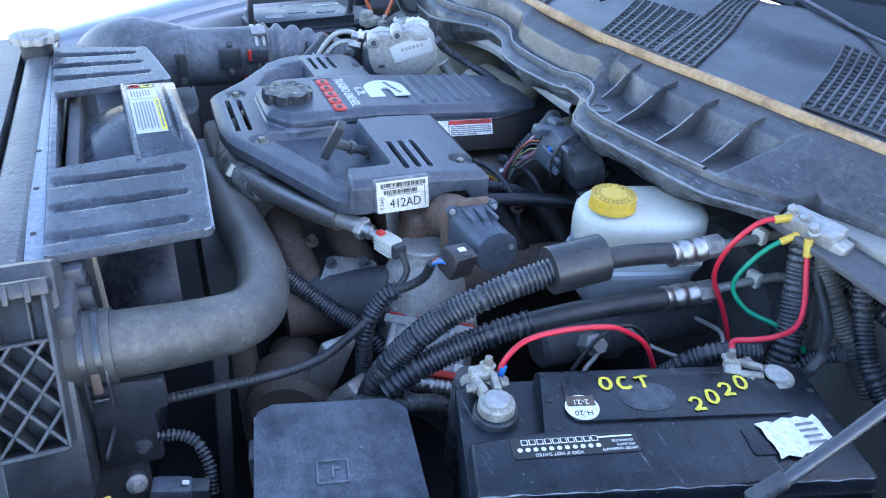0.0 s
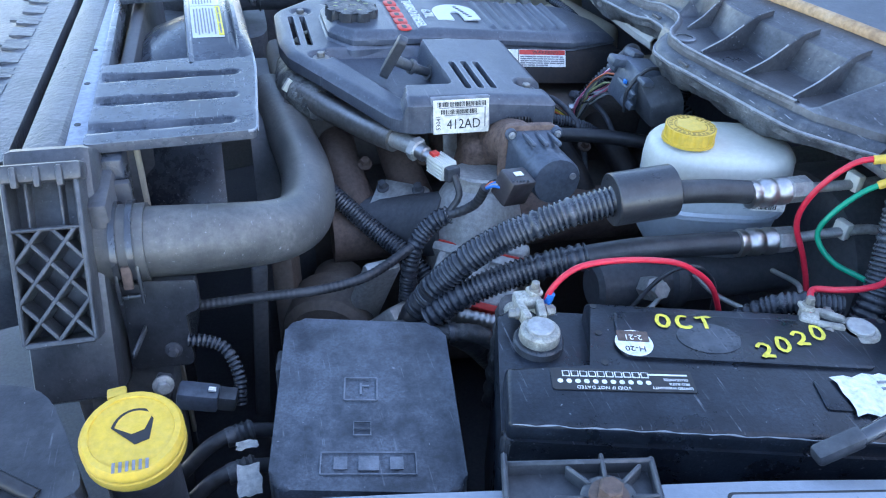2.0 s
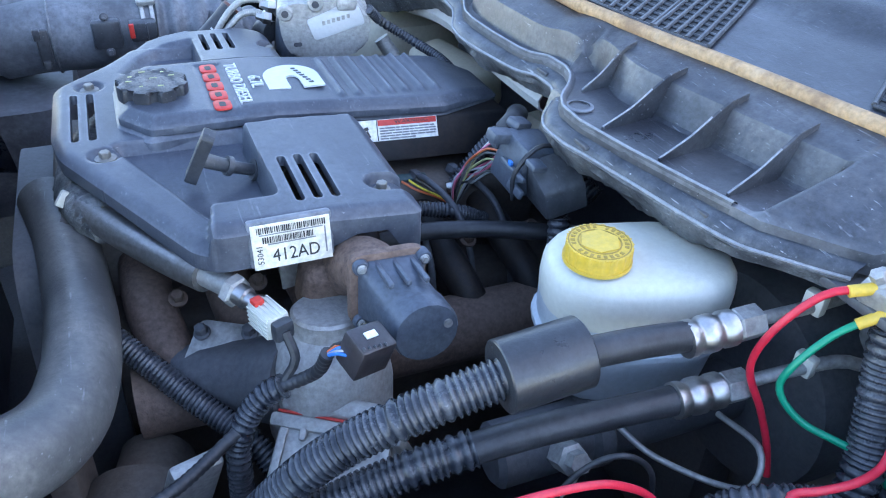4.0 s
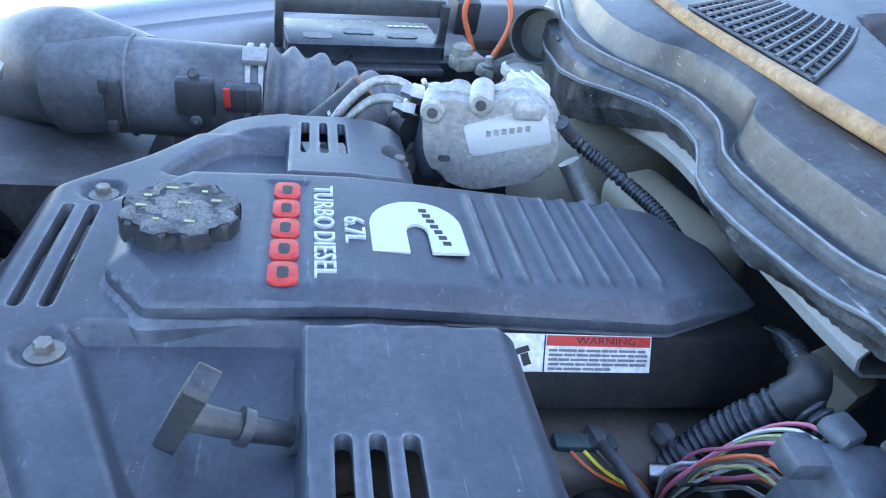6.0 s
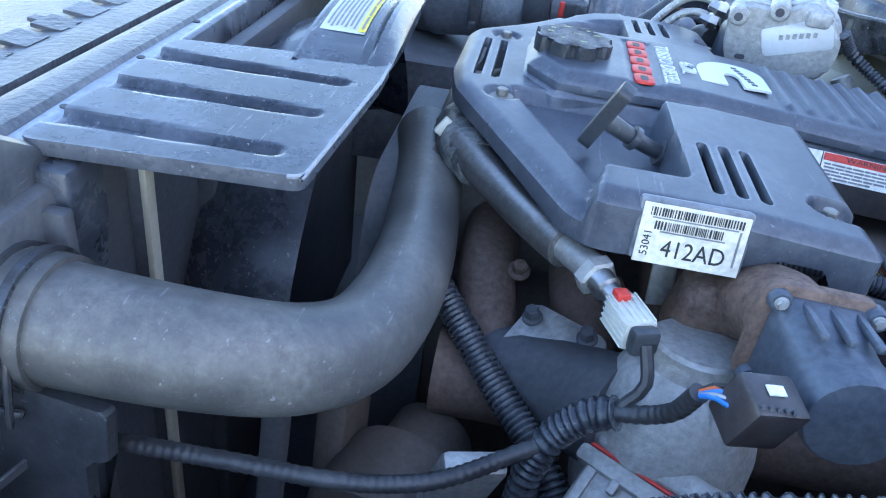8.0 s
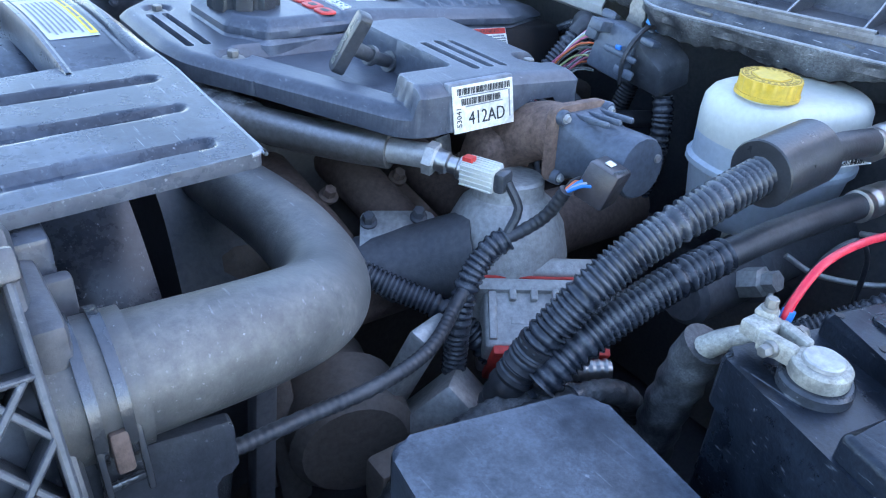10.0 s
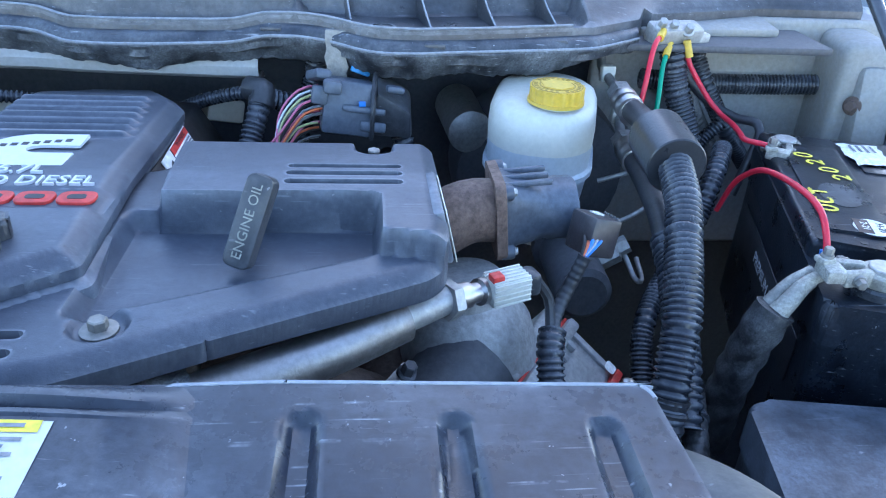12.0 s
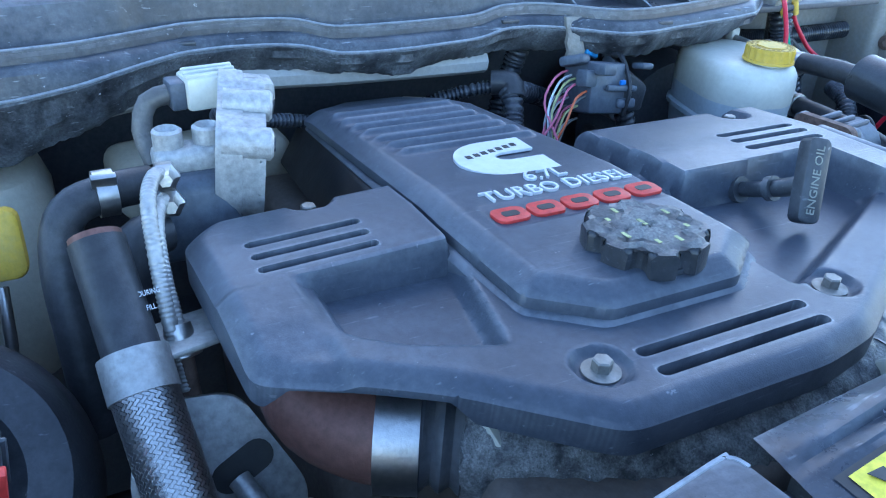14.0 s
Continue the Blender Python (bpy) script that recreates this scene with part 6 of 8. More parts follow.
# ---- crossover tube with its sensor ----
cross = thing("crossover_tube", "bare steel exhaust tube running under the engine cover", "pipe", (0.22, 1.03, 1.05))
part("steel_tube", tube(bmesh.new(), [(0.155, 1.15, 1.078), (0.184, 1.1, 1.076), (0.228, 1.03, 1.076), (0.261, 0.98, 1.079)], 0.0185, 20, 0.008), M["tube_steel"], cross)
part("narrow_tube", tube(bmesh.new(), [(0.258, 0.984, 1.079), (0.272, 0.961, 1.081), (0.285, 0.94, 1.083)], 0.0125, 16, 0.006), M["zinc"], cross)
sensor = thing("exhaust_sensor", "steel exhaust sensor with a pale ribbed connector", "sensor", (0.29, 0.93, 1.06))
d = Vector((0.02, -0.03, -0.005))
part("hex_nut", lathe(bmesh.new(), [(0.0165, 0), (0.0165, 0.009), (0.014, 0.011)], axis((0.279, 0.945, 1.0825), d), 6), M["zinc"], sensor)
part("sensor_body", lathe(bmesh.new(), [(0.011, 0), (0.011, 0.012), (0.0085, 0.014), (0.0085, 0.022), (0.0115, 0.024), (0.0115, 0.034), (0.009, 0.036)], axis((0.284, 0.936, 1.0825), d), 18), M["steel"], sensor)
cm = frame_of((0.304, 0.892, 1.08), (0.35, -0.93, 0.03), (0, 0.03, 1)) @ Matrix.Scale(0.85, 4)
cb = part("connector", box(bmesh.new(), cm.translation, (0.036, 0.023, 0.023), cm.to_3x3().normalized().to_4x4(), 0.0025), M["tank"], sensor, "pale grey ribbed connector")
for k in range(5):
    part("rib", box(bmesh.new(), cm @ Vector((0, -0.011 + 0.0055 * k, 0.014)), (0.04, 0.002, 0.002), cm.to_3x3().to_4x4(), 0.0005, 1), M["tank"], cb)
    part("rib", box(bmesh.new(), cm @ Vector((0, 0.014, -0.011 + 0.0055 * k)), (0.04, 0.002, 0.002), cm.to_3x3().to_4x4(), 0.0005, 1), M["tank"], cb)
part("red_lock", box(bmesh.new(), cm @ Vector((-0.014, 0.016, 0.004)), (0.012, 0.007, 0.012), cm.to_3x3().to_4x4(), 0.001), M["red_ink"], cb)
part("black_plug", box(bmesh.new(), cm @ Vector((0.027, 0, 0)), (0.014, 0.024, 0.024), cm.to_3x3().to_4x4(), 0.004), M["black"], sensor)
part("pigtail", tube(bmesh.new(), [cm @ Vector((0.033, 0, 0)), (0.318, 0.852, 1.06), (0.31, 0.85, 1.045), (0.3, 0.85, 1.03)], 0.0045, 8, 0.006), M["hose"], sensor)

# ---- harness plug by the cowl ----
hp = thing("harness_plug", "large black engine harness plug with coloured wires", "connector", (0.645, 1.01, 1.08))
part("plug_body", box(bmesh.new(), (0.641, 1.03, 1.115), (0.052, 0.058, 0.062), turn(8, 12, 6), 0.005), M["bluegrey"], hp, "dusty blue-black plug body")
part("plug_tail", prism(bmesh.new(), [(-0.03, -0.03), (0.026, -0.028), (0.02, 0.008), (-0.022, 0.03)], -0.026, 0.026, frame_of((0.652, 0.976, 1.112), (0, -1, -0.1), (-0.2, 0, 1)), 0.006), M["black"], hp)
for c, s in (((0.612, 1.045, 1.147), (0.03, 0.02, 0.014)), ((0.62, 1.06, 1.135), (0.02, 0.018, 0.02)), ((0.613, 1.01, 1.12), (0.006, 0.05, 0.008)), ((0.613, 1.0, 1.1), (0.006, 0.03, 0.012)), ((0.622, 0.975, 1.142), (0.02, 0.02, 0.008))):
    part("latch", box(bmesh.new(), c, s, turn(8, 12, 6), 0.003), M["bluegrey"], hp)
part("strap", tube(bmesh.new(), [(0.66, 0.996, 1.15), (0.634, 0.998, 1.15), (0.61, 1.0, 1.12), (0.612, 1.002, 1.085)], 0.003, 6, 0.006), M["hose"], hp)
rng = random.Random(2)
for k in range(18):
    mat = ("pink_wire", "badge", "faded_yellow", "pink_wire", "grey_ink", "orange", "ink_and_dark", "rubber", "badge")[k % 9]
    y, z = 1.064 + rng.uniform(-0.004, 0.006), 1.135 - 0.0032 * k
    x = 0.62 + rng.uniform(0, 0.036)
    part("harness_wire", tube(bmesh.new(), [(x, y - 0.006, z), (x - 0.008, y + 0.016, z - 0.004), (x - 0.022, y + 0.038, z - 0.03), (0.6 + rng.uniform(-0.012, 0.012), 1.118 + rng.uniform(-0.01, 0.012), 1.06 - 0.001 * k), (0.595, 1.13, 1.0)], 0.0015, 6, 0.008), M[mat], hp)
part("blue_clip", box(bmesh.new(), (0.6105, 1.012, 1.128), (0.004, 0.008, 0.006), None, 0.001), M["blue"], hp)
yl_ = loom("wire_loom", [(0.745, 1.265, 1.06), (0.726, 1.215, 1.088), (0.7, 1.165, 1.108), (0.678, 1.135, 1.115)], 0.0078, "dusty black corrugated loom that forks behind the engine cover")
part("branch", tube(bmesh.new(), [(0.678, 1.133, 1.117), (0.66, 1.135, 1.1), (0.635, 1.145, 1.065), (0.605, 1.15, 1.02), (0.59, 1.15, 0.985)], 0.0125, 14, 0.01, 0.0012, 0.0055), M["loom"], yl_, "", 80)
part("branch", tube(bmesh.new(), [(0.673, 1.125, 1.112), (0.69, 1.09, 1.098), (0.712, 1.055, 1.082), (0.735, 1.01, 1.06)], 0.0115, 14, 0.01, 0.0013, 0.0065), M["loom"], yl_, "", 80)
part("fork_tape", tube(bmesh.new(), [(0.69, 1.148, 1.118), (0.676, 1.13, 1.119), (0.664, 1.132, 1.105)], 0.0148, 14, 0.006), M["hose"], yl_)
part("grey_clip", box(bmesh.new(), (0.645, 1.062, 1.15), (0.034, 0.02, 0.012), turn(15, 20, 30), 0.004), M["bluegrey"], yl_)
solid("tan_block", box(bmesh.new(), (0.766, 1.2, 1.065), (0.05, 0.05, 0.03), turn(15, 10, 30), 0.005, 2), M["oldtank"], "small tan plastic block on the firewall", "bracket")
inj = thing("injector_connector", "flat teal connector with orange and yellow wires", "connector", (0.545, 1.165, 1.03))
part("body", box(bmesh.new(), (0.545, 1.165, 1.038), (0.05, 0.014, 0.01), turn(10, 5, 0), 0.003), M["teal"], inj)
for k, mat in enumerate(("orange", "yellow_ink", "rubber", "orange")):
    part("wire", tube(bmesh.new(), [(0.53 + 0.01 * k, 1.153, 1.043), (0.545 + 0.009 * k, 1.14, 1.035), (0.575 + 0.004 * k, 1.135, 1.02), (0.6, 1.14, 1.0)], 0.0015, 6, 0.006), M[mat], inj)
solid("pipe_stub", tube(bmesh.new(), [(0.592, 1.145, 1.027), (0.612, 1.138, 1.032)], 0.0075, 14, 0.004), M["steel"], "short bright steel pipe stub", "pipe")
loom("wire_loom", [(0.655, 0.965, 1.075), (0.652, 0.955, 1.04), (0.65, 0.955, 0.98), (0.64, 0.97, 0.9)], 0.0125, "black corrugated loom below the harness plug")
loom("wire_loom", [(0.755, 1.07, 1.14), (0.761, 1.074, 1.115), (0.762, 1.085, 1.078), (0.757, 1.095, 1.045), (0.75, 1.11, 0.98)], 0.0135, "large black corrugated loom rising to the taped seal")
wire("coolant_pipe", [(0.7, 0.98, 1.03), (0.6, 1.02, 1.035), (0.52, 1.05, 1.03), (0.47, 1.06, 1.02)], 0.011, M["hose"], "black rubber hose crossing behind the engine cover")


# ---- what fills the bay under and round the cover ----
part("cylinder_head", box(bmesh.new(), (0.42, 1.29, 0.98), (0.62, 0.3, 0.13), turn(0, 4, 0), 0.015, 3), M["block"], block)
part("cylinder_block", box(bmesh.new(), (0.44, 1.28, 0.74), (0.7, 0.42, 0.4), turn(0, 4, 0), 0.03, 3), M["block"], block)
part("front_case", prism(bmesh.new(), smooth_poly([(-0.2, -0.24), (0.2, -0.24), (0.24, 0.05), (0.17, 0.26), (-0.17, 0.26), (-0.24, 0.05)], 0.06), -0.04, 0.04, frame_of((0.11, 1.28, 0.78), (0, 1, 0), (0, 0, 1)), 0.012, 3), M["deep"], block)
man = thing("exhaust_manifold", "rusty brown exhaust manifold on the side of the engine", "manifold", (0.35, 1.03, 0.95))
for k in range(6):
    x = 0.2 + 0.088 * k
    part("runner", tube(bmesh.new(), [(x, 1.14, 1.0), (x, 1.07, 0.99), (x + 0.01, 1.01, 0.965), (x + 0.02, 0.985, 0.93)], 0.028 if k < 3 else 0.021, 14, 0.012), M["rust" if k < 3 else "grime"], man)
    part("runner_bolt", bolt_head(bmesh.new(), (x + 0.03, 1.05, 1.005), 0.007, 0.012, (0, -0.5, 1), 1.5), M["rust"], man)
part("log", tube(bmesh.new(), [(0.17, 0.985, 0.93), (0.4, 0.98, 0.93), (0.65, 0.985, 0.92)], 0.042, 18, 0.03), M["rust"], man)

cast = thing("turbo_housing", "dusty cast aluminium turbocharger housing", "turbocharger", (0.35, 0.87, 0.85))
bm = lathe(bmesh.new(), [(0.026, 0.075), (0.036, 0.072), (0.038, 0.06), (0.048, 0.052), (0.06, 0.03), (0.066, 0.0), (0.066, -0.06), (0.055, -0.1)], axis((0.362, 0.91, 0.975), (0.04, 0.12, 1)), 36)
part("dome", bm, M["alu"], cast)
bm = lathe(bmesh.new(), [(0.034, 0), (0.037, 0.003), (0.037, 0.014), (0.034, 0.017)], axis((0.365, 0.918, 1.036), (0.04, 0.12, 1)), 32)
part("clamp_ring", bm, M["alu"], cast)
bm = tube(bmesh.new(), [(0.33, 0.91, 0.975), (0.28, 0.955, 0.955), (0.22, 0.99, 0.945)], lambda s: 0.05 - 0.015 * s, 20, 0.012)
part("side_neck", bm, M["deep"], cast)
bm = prism(bmesh.new(), smooth_poly([(-0.055, -0.04), (0.06, -0.045), (0.065, 0.03), (-0.045, 0.045)], 0.012), -0.006, 0.006, frame_of((0.265, 0.975, 0.985), (1, -0.5, 0.1), (0.3, 0.9, 0.35)) @ Matrix.Diagonal((0.7, 0.7, 1, 1)), 0.003)
part("neck_flange", bm, M["zinc"], cast)
for dx, dy in ((-0.035, 0.02), (0.04, -0.025), (0.04, 0.02)):
    part("flange_bolt", bolt_head(bmesh.new(), frame_of((0.265, 0.975, 0.985), (1, -0.5, 0.1), (0.3, 0.9, 0.35)) @ Vector((dx * 0.7, dy * 0.7, 0.007)), 0.0065, 0.012, (-0.2, -0.3, 1), 1.4), M["deep"], cast)
am = frame_of((0.352, 0.842, 0.926), (0.83, -0.55, 0), (0.5, 0.67, 0.55))
part("actuator_box", box(bmesh.new(), am.translation, (0.115, 0.09, 0.086), am.to_3x3().to_4x4(), 0.006, 3), M["alu"], cast)
part("red_gasket", box(bmesh.new(), am @ Vector((0, 0.027, 0)), (0.122, 0.003, 0.092), am.to_3x3().to_4x4(), 0.001), M["red_ink"], cast)
part("upper_plate", box(bmesh.new(), am @ Vector((0, 0.039, 0)), (0.12, 0.021, 0.096), am.to_3x3().to_4x4(), 0.006, 3), M["alu"], cast)
part("clamp_flange", box(bmesh.new(), am @ Vector((0.0, 0.018, 0)), (0.132, 0.014, 0.1), am.to_3x3().to_4x4(), 0.004), M["alu"], cast)
for k in range(4):
    part("cooling_rib", box(bmesh.new(), am @ Vector((-0.03 + 0.021 * k, 0.008, 0.046)), (0.007, 0.012, 0.008), am.to_3x3().to_4x4(), 0.002), M["alu"], cast)
part("red_band", box(bmesh.new(), am @ Vector((0.005, -0.048, 0.004)), (0.112, 0.009, 0.088), am.to_3x3().to_4x4(), 0.002), M["red_ink"], cast)
part("raised_word", box(bmesh.new(), am @ Vector((-0.012, -0.018, 0.0432)), (0.04, 0.006, 0.0012), am.to_3x3().to_4x4(), 0.0004, 1), M["alu"], cast)
part("cast_rim", box(bmesh.new(), am @ Vector((0.052, -0.012, 0.044)), (0.008, 0.05, 0.006), am.to_3x3().to_4x4(), 0.0015), M["alu"], cast)
part("cast_rim", box(bmesh.new(), am @ Vector((-0.05, -0.012, 0.044)), (0.008, 0.05, 0.006), am.to_3x3().to_4x4(), 0.0015), M["alu"], cast)
part("paint_dab", prism(bmesh.new(), rounded(0.013, 0.012, 0.003), 0, 0.0006, am @ Matrix.Translation((0.052, -0.037, 0.0475))), M["white"], cast)
part("spring", tube(bmesh.new(), [am @ Vector((-0.03, -0.066, 0.04)), am @ Vector((0.01, -0.066, 0.042)), am @ Vector((0.06, -0.064, 0.042))], 0.0105, 14, 0.01, 0.0007, 0.007), M["steel"], cast)

# dim clutter low between hose, casting and fuse box
loom("coolant_hose", [(-0.03, 0.785, 0.985), (0.06, 0.787, 0.985), (0.13, 0.79, 0.983), (0.19, 0.805, 0.983), (0.245, 0.84, 0.988), (0.278, 0.855, 1.002), (0.296, 0.85, 1.022)], 0.0062, "thin taped black hose crossing below the intake hose", 0.0003, 0.006, "hose", "hose")
loom("wire_loom", [(0.12, 1.06, 1.02), (0.17, 1.0, 0.995), (0.22, 0.94, 0.965), (0.27, 0.88, 0.94), (0.3, 0.84, 0.9)], 0.0125, "black corrugated loom along the manifold")
for k in range(3):
    x = 0.5 + 0.055 * k
    ln_ = wire("injector_line", [(x, 1.18, 1.035), (x + 0.004, 1.13, 1.05), (x + 0.02, 1.08, 1.035), (x + 0.03, 1.05, 0.99), (x + 0.03, 1.03, 0.93)], 0.0045, M["deep"], "thin dusty metal injector line on the engine")
    part("union_nut", lathe(bmesh.new(), [(0.009, 0), (0.009, 0.014), (0.006, 0.018)], axis((x, 1.175, 1.037), (0, -1, 0.25)), 6), M["deep"], ln_)
loom("wire_loom", [(0.44, 1.13, 1.01), (0.5, 1.1, 1.035), (0.57, 1.085, 1.03), (0.63, 1.09, 1.0)], 0.0095, "dusty black loom across the injector lines", 0.0008, 0.0045)
pump = thing("coolant_pump", "dark dusty pump and brackets low in the bay", "pump", (0.18, 0.9, 0.8))
part("pump_body", lathe(bmesh.new(), [(0, 0), (0.05, 0), (0.06, 0.01), (0.06, 0.07), (0.04, 0.08), (0.04, 0.13)], axis((0.14, 0.84, 0.86), (0.3, 1, 0)), 24), M["block"], pump)
for k, (c, s, r) in enumerate((((0.2, 0.86, 0.9), (0.05, 0.02, 0.16), 20), ((0.1, 0.92, 0.88), (0.03, 0.05, 0.2), -15), ((0.23, 0.83, 0.87), (0.06, 0.05, 0.08), 40), ((0.16, 0.78, 0.88), (0.08, 0.03, 0.05), 0))):
    part("bracket", box(bmesh.new(), c, s, turn(r, r / 3, r), 0.006), M["block" if k % 2 else "zinc"], pump)
wall = thing("splash_panel", "dark plastic panel with a small connector below the intake hose", "panel", (-0.03, 0.72, 0.9))
face_ = frame_of((-0.042, 0.752, 0.99), (1, -0.12, 0), (0, 0.12, 1))
part("panel", prism(bmesh.new(), smooth_poly([(-0.042, -0.055), (-0.036, 0.06), (0.04, 0.058), (0.04, 0.02), (0.024, 0.018), (0.026, -0.052)], 0.005), -0.005, 0.005, face_, 0.002), M["black"], wall)
part("rib", box(bmesh.new(), face_ @ Vector((-0.02, 0.0, 0.008)), (0.003, 0.1, 0.008), turn(-8, 0, -8), 0.001, 1), M["black"], wall)
part("bolt", bolt_head(bmesh.new(), face_ @ Vector((0.006, -0.03, 0.006)), 0.006, 0.008, face_.to_3x3() @ Vector((0, 0, 1))), M["deep"], wall)
part("lower_panel", box(bmesh.new(), (-0.09, 0.76, 0.86), (0.1, 0.03, 0.16), turn(-8, 0, -8), 0.006), M["black"], wall)
part("plug", box(bmesh.new(), (-0.014, 0.69, 0.935), (0.044, 0.024, 0.024), turn(0, 10, -10), 0.004), M["bluegrey"], wall)
part("plug_end", box(bmesh.new(), (0.016, 0.686, 0.929), (0.02, 0.02, 0.02), turn(0, 10, -10), 0.003), M["black"], wall)
part("white_clip", box(bmesh.new(), (0.002, 0.685, 0.9475), (0.008, 0.006, 0.003), turn(0, 10, -10), 0.001), M["white"], wall)
part("stay", box(bmesh.new(), (-0.05, 0.7, 0.93), (0.016, 0.01, 0.07), turn(0, 8, -10), 0.003), M["black"], wall)
part("stay_bolt", bolt_head(bmesh.new(), (-0.047, 0.692, 0.957), 0.007, 0.01, (0.2, -1, 0.3)), M["zinc"], wall)
loom("wire_loom", [(-0.02, 0.742, 0.972), (0.002, 0.738, 0.97), (0.02, 0.73, 0.96), (0.03, 0.712, 0.935), (0.028, 0.7, 0.905)], 0.0065, "thin black loom to the small connector")
post = thing("shroud_post", "yellowed plastic strip along the fan shroud", "strip", (-0.06, 0.9, 0.6))
part("strip", box(bmesh.new(), (-0.062, 0.93, 0.88), (0.006, 0.014, 0.5), None, 0.002), M["oldtank"], post)
part("strip", box(bmesh.new(), (0.055, 0.86, 0.85), (0.02, 0.02, 0.26), turn(0, 4, 0), 0.004), M["deep"], post)

# washer filler
wash = thing("washer_filler_cap", "yellow plastic washer fluid cap with a printed symbol", "cap", (-0.044, 0.525, 1.06))
wm_ = axis((-0.048, 0.532, 1.049), (0.02, -0.18, 1)) @ Matrix.Scale(0.93, 4)
part("cap_rim", lathe(bmesh.new(), [(0.03, -0.03), (0.04, -0.012), (0.044, -0.006), (0.044, 0.004), (0.0425, 0.005)], wm_, 40), M["yellow"], wash)
part("cap_top", lathe(bmesh.new(), [(0.043, 0.006), (0.044, 0.008), (0.044, 0.014), (0.041, 0.019), (0.036, 0.0195), (0.0355, 0.018), (0, 0.018)], wm_, 40), M["yellow"], wash)
part("tab", box(bmesh.new(), wm_ @ Vector((-0.01, 0.048, 0.012)), (0.016, 0.014, 0.005), turn(-10, 0, 8), 0.002), M["yellow"], wash)
sym = frame_of(wm_ @ Vector((0.004, 0.004, 0.0182)), (1, 0.35, 0), (-0.35, 1, 0.18)) @ Matrix.Diagonal((1.45, 1.45, 1, 1))
bm = bmesh.new()
fan_ = [(0.016 * math.cos(radians(a)), 0.02 * math.sin(radians(a)) - 0.008) for a in range(40, 141, 10)]
prism(bm, [(0.004, -0.011)] + fan_ + [(-0.004, -0.011)], 0, 0.0004, sym)
part("symbol", bm, M["ink_and_dark"], wash)
bm = bmesh.new()
prism(bm, [(0.0035, -0.004)] + [(x * 0.86, y * 0.9 - 0.0005) for x, y in fan_] + [(-0.0035, -0.004)], 0.0004, 0.0008, sym)
part("symbol_field", bm, M["yellow"], wash)
bars("warning_stripes", [(-0.012 + 0.005 * k, -0.032, 0.0024, 0.009) for k in range(6)], frame_of(wm_ @ Vector((0, 0, 0.0196)), (1, 0, 0), (0, 1, 0.18)), M["grey_ink"], wash)
part("neck", lathe(bmesh.new(), [(0.032, -0.2), (0.032, -0.02)], wm_, 28), M["black"], wash)
lampbox = thing("headlamp_housing", "grey-black plastic headlamp housing beside the washer cap", "headlamp", (-0.2, 0.55, 0.9))
part("housing", moulding(smooth_poly([(-0.44, 0.67), (-0.223, 0.648), (-0.131, 0.621), (-0.098, 0.54), (-0.082, 0.49), (-0.44, 0.52)], 0.03), lambda x, y: 1.042 - 0.04 * np.clip(-0.15 - x, 0, 1) + 0 * y, 0.01, lambda x, y: 0.85), M["black"], lampbox)
part("cable", tube(bmesh.new(), [(-0.22, 0.56, 1.045), (-0.17, 0.53, 1.055), (-0.12, 0.5, 1.04)], 0.006, 10, 0.01), M["hose"], lampbox)

# fender stop and its label
stop = thing("hood_stop", "black ribbed plastic hood stop bolted to the fender", "bracket", (0.28, 0.376, 1.07))
fs = frame_of((0.282, 0.376, 1.067), (0.965, -0.26, 0.1), (0.26, 0.965, 0)) @ Matrix.Scale(1.18, 4)
bm = bmesh.new()
prism(bm, smooth_poly([(-0.05, -0.035), (0.05, -0.035), (0.05, 0.03), (-0.05, 0.03)], 0.008), 0, 0.006)
for c, s in (((0, 0.028, 0.01), (0.1, 0.004, 0.014)), ((-0.048, 0, 0.012), (0.004, 0.066, 0.02)), ((0.048, 0, 0.01), (0.004, 0.062, 0.014)), ((-0.02, -0.012, 0.012), (0.05, 0.003, 0.014))):
    box(bm, c, s, None, 0.0015, 1)
for a in range(0, 360, 45):
    box(bm, (0.016 + 0.024 * math.cos(radians(a)), 0.024 * math.sin(radians(a)), 0.011), (0.02, 0.003, 0.012), turn(0, 0, a), 0.001, 1)
lathe(bm, [(0.018, 0.004), (0.018, 0.014), (0.015, 0.016)], Matrix.Translation((0.016, 0, 0)), 24)
bm.transform(fs)
part("stop_body", bm, M["black"], stop)
part("bolt", bolt_head(bmesh.new(), fs @ Vector((0.016, 0, 0.016)), 0.0095, 0.013), M["rust"], stop, "rusty hexagon bolt with washer")
fl = frame_of((0.455, 0.298, 1.1125), (0.965, -0.26, 0.09), (0.26, 0.965, 0)) @ Matrix.Scale(1.17, 4)
flabel = tagged(part("battery_notice", prism(bmesh.new(), rounded(0.155, 0.042, 0.004), 0, 0.0006, fl), M["ink_and_dark"]), "silver notice label with black print on the fender", "label")
part("label_field", prism(bmesh.new(), rounded(0.151, 0.038, 0.003), 0.0006, 0.001, fl), M["silver"], flabel)
for k, text in enumerate(("Do not apply more than nominal", "12V to electrical system during", "charging or jump starting.", "Engine and starting system", "failure could result.")):
    letters("notice_line", text, 0.0062, fl @ Matrix.Translation((-0.012, 0.0135 - 0.0066 * k, 0.0011)), M["grey_ink"], flabel, "", 0.0001)
bars("notice_number", [(0.06, -0.012, 0.02, 0.003)], fl @ Matrix.Translation((0, 0, 0.001)), M["grey_ink"], flabel)
rod = thing("hood_strut", "black and steel hood strut fixed at the fender", "strut", (0.5, 0.368, 1.09))
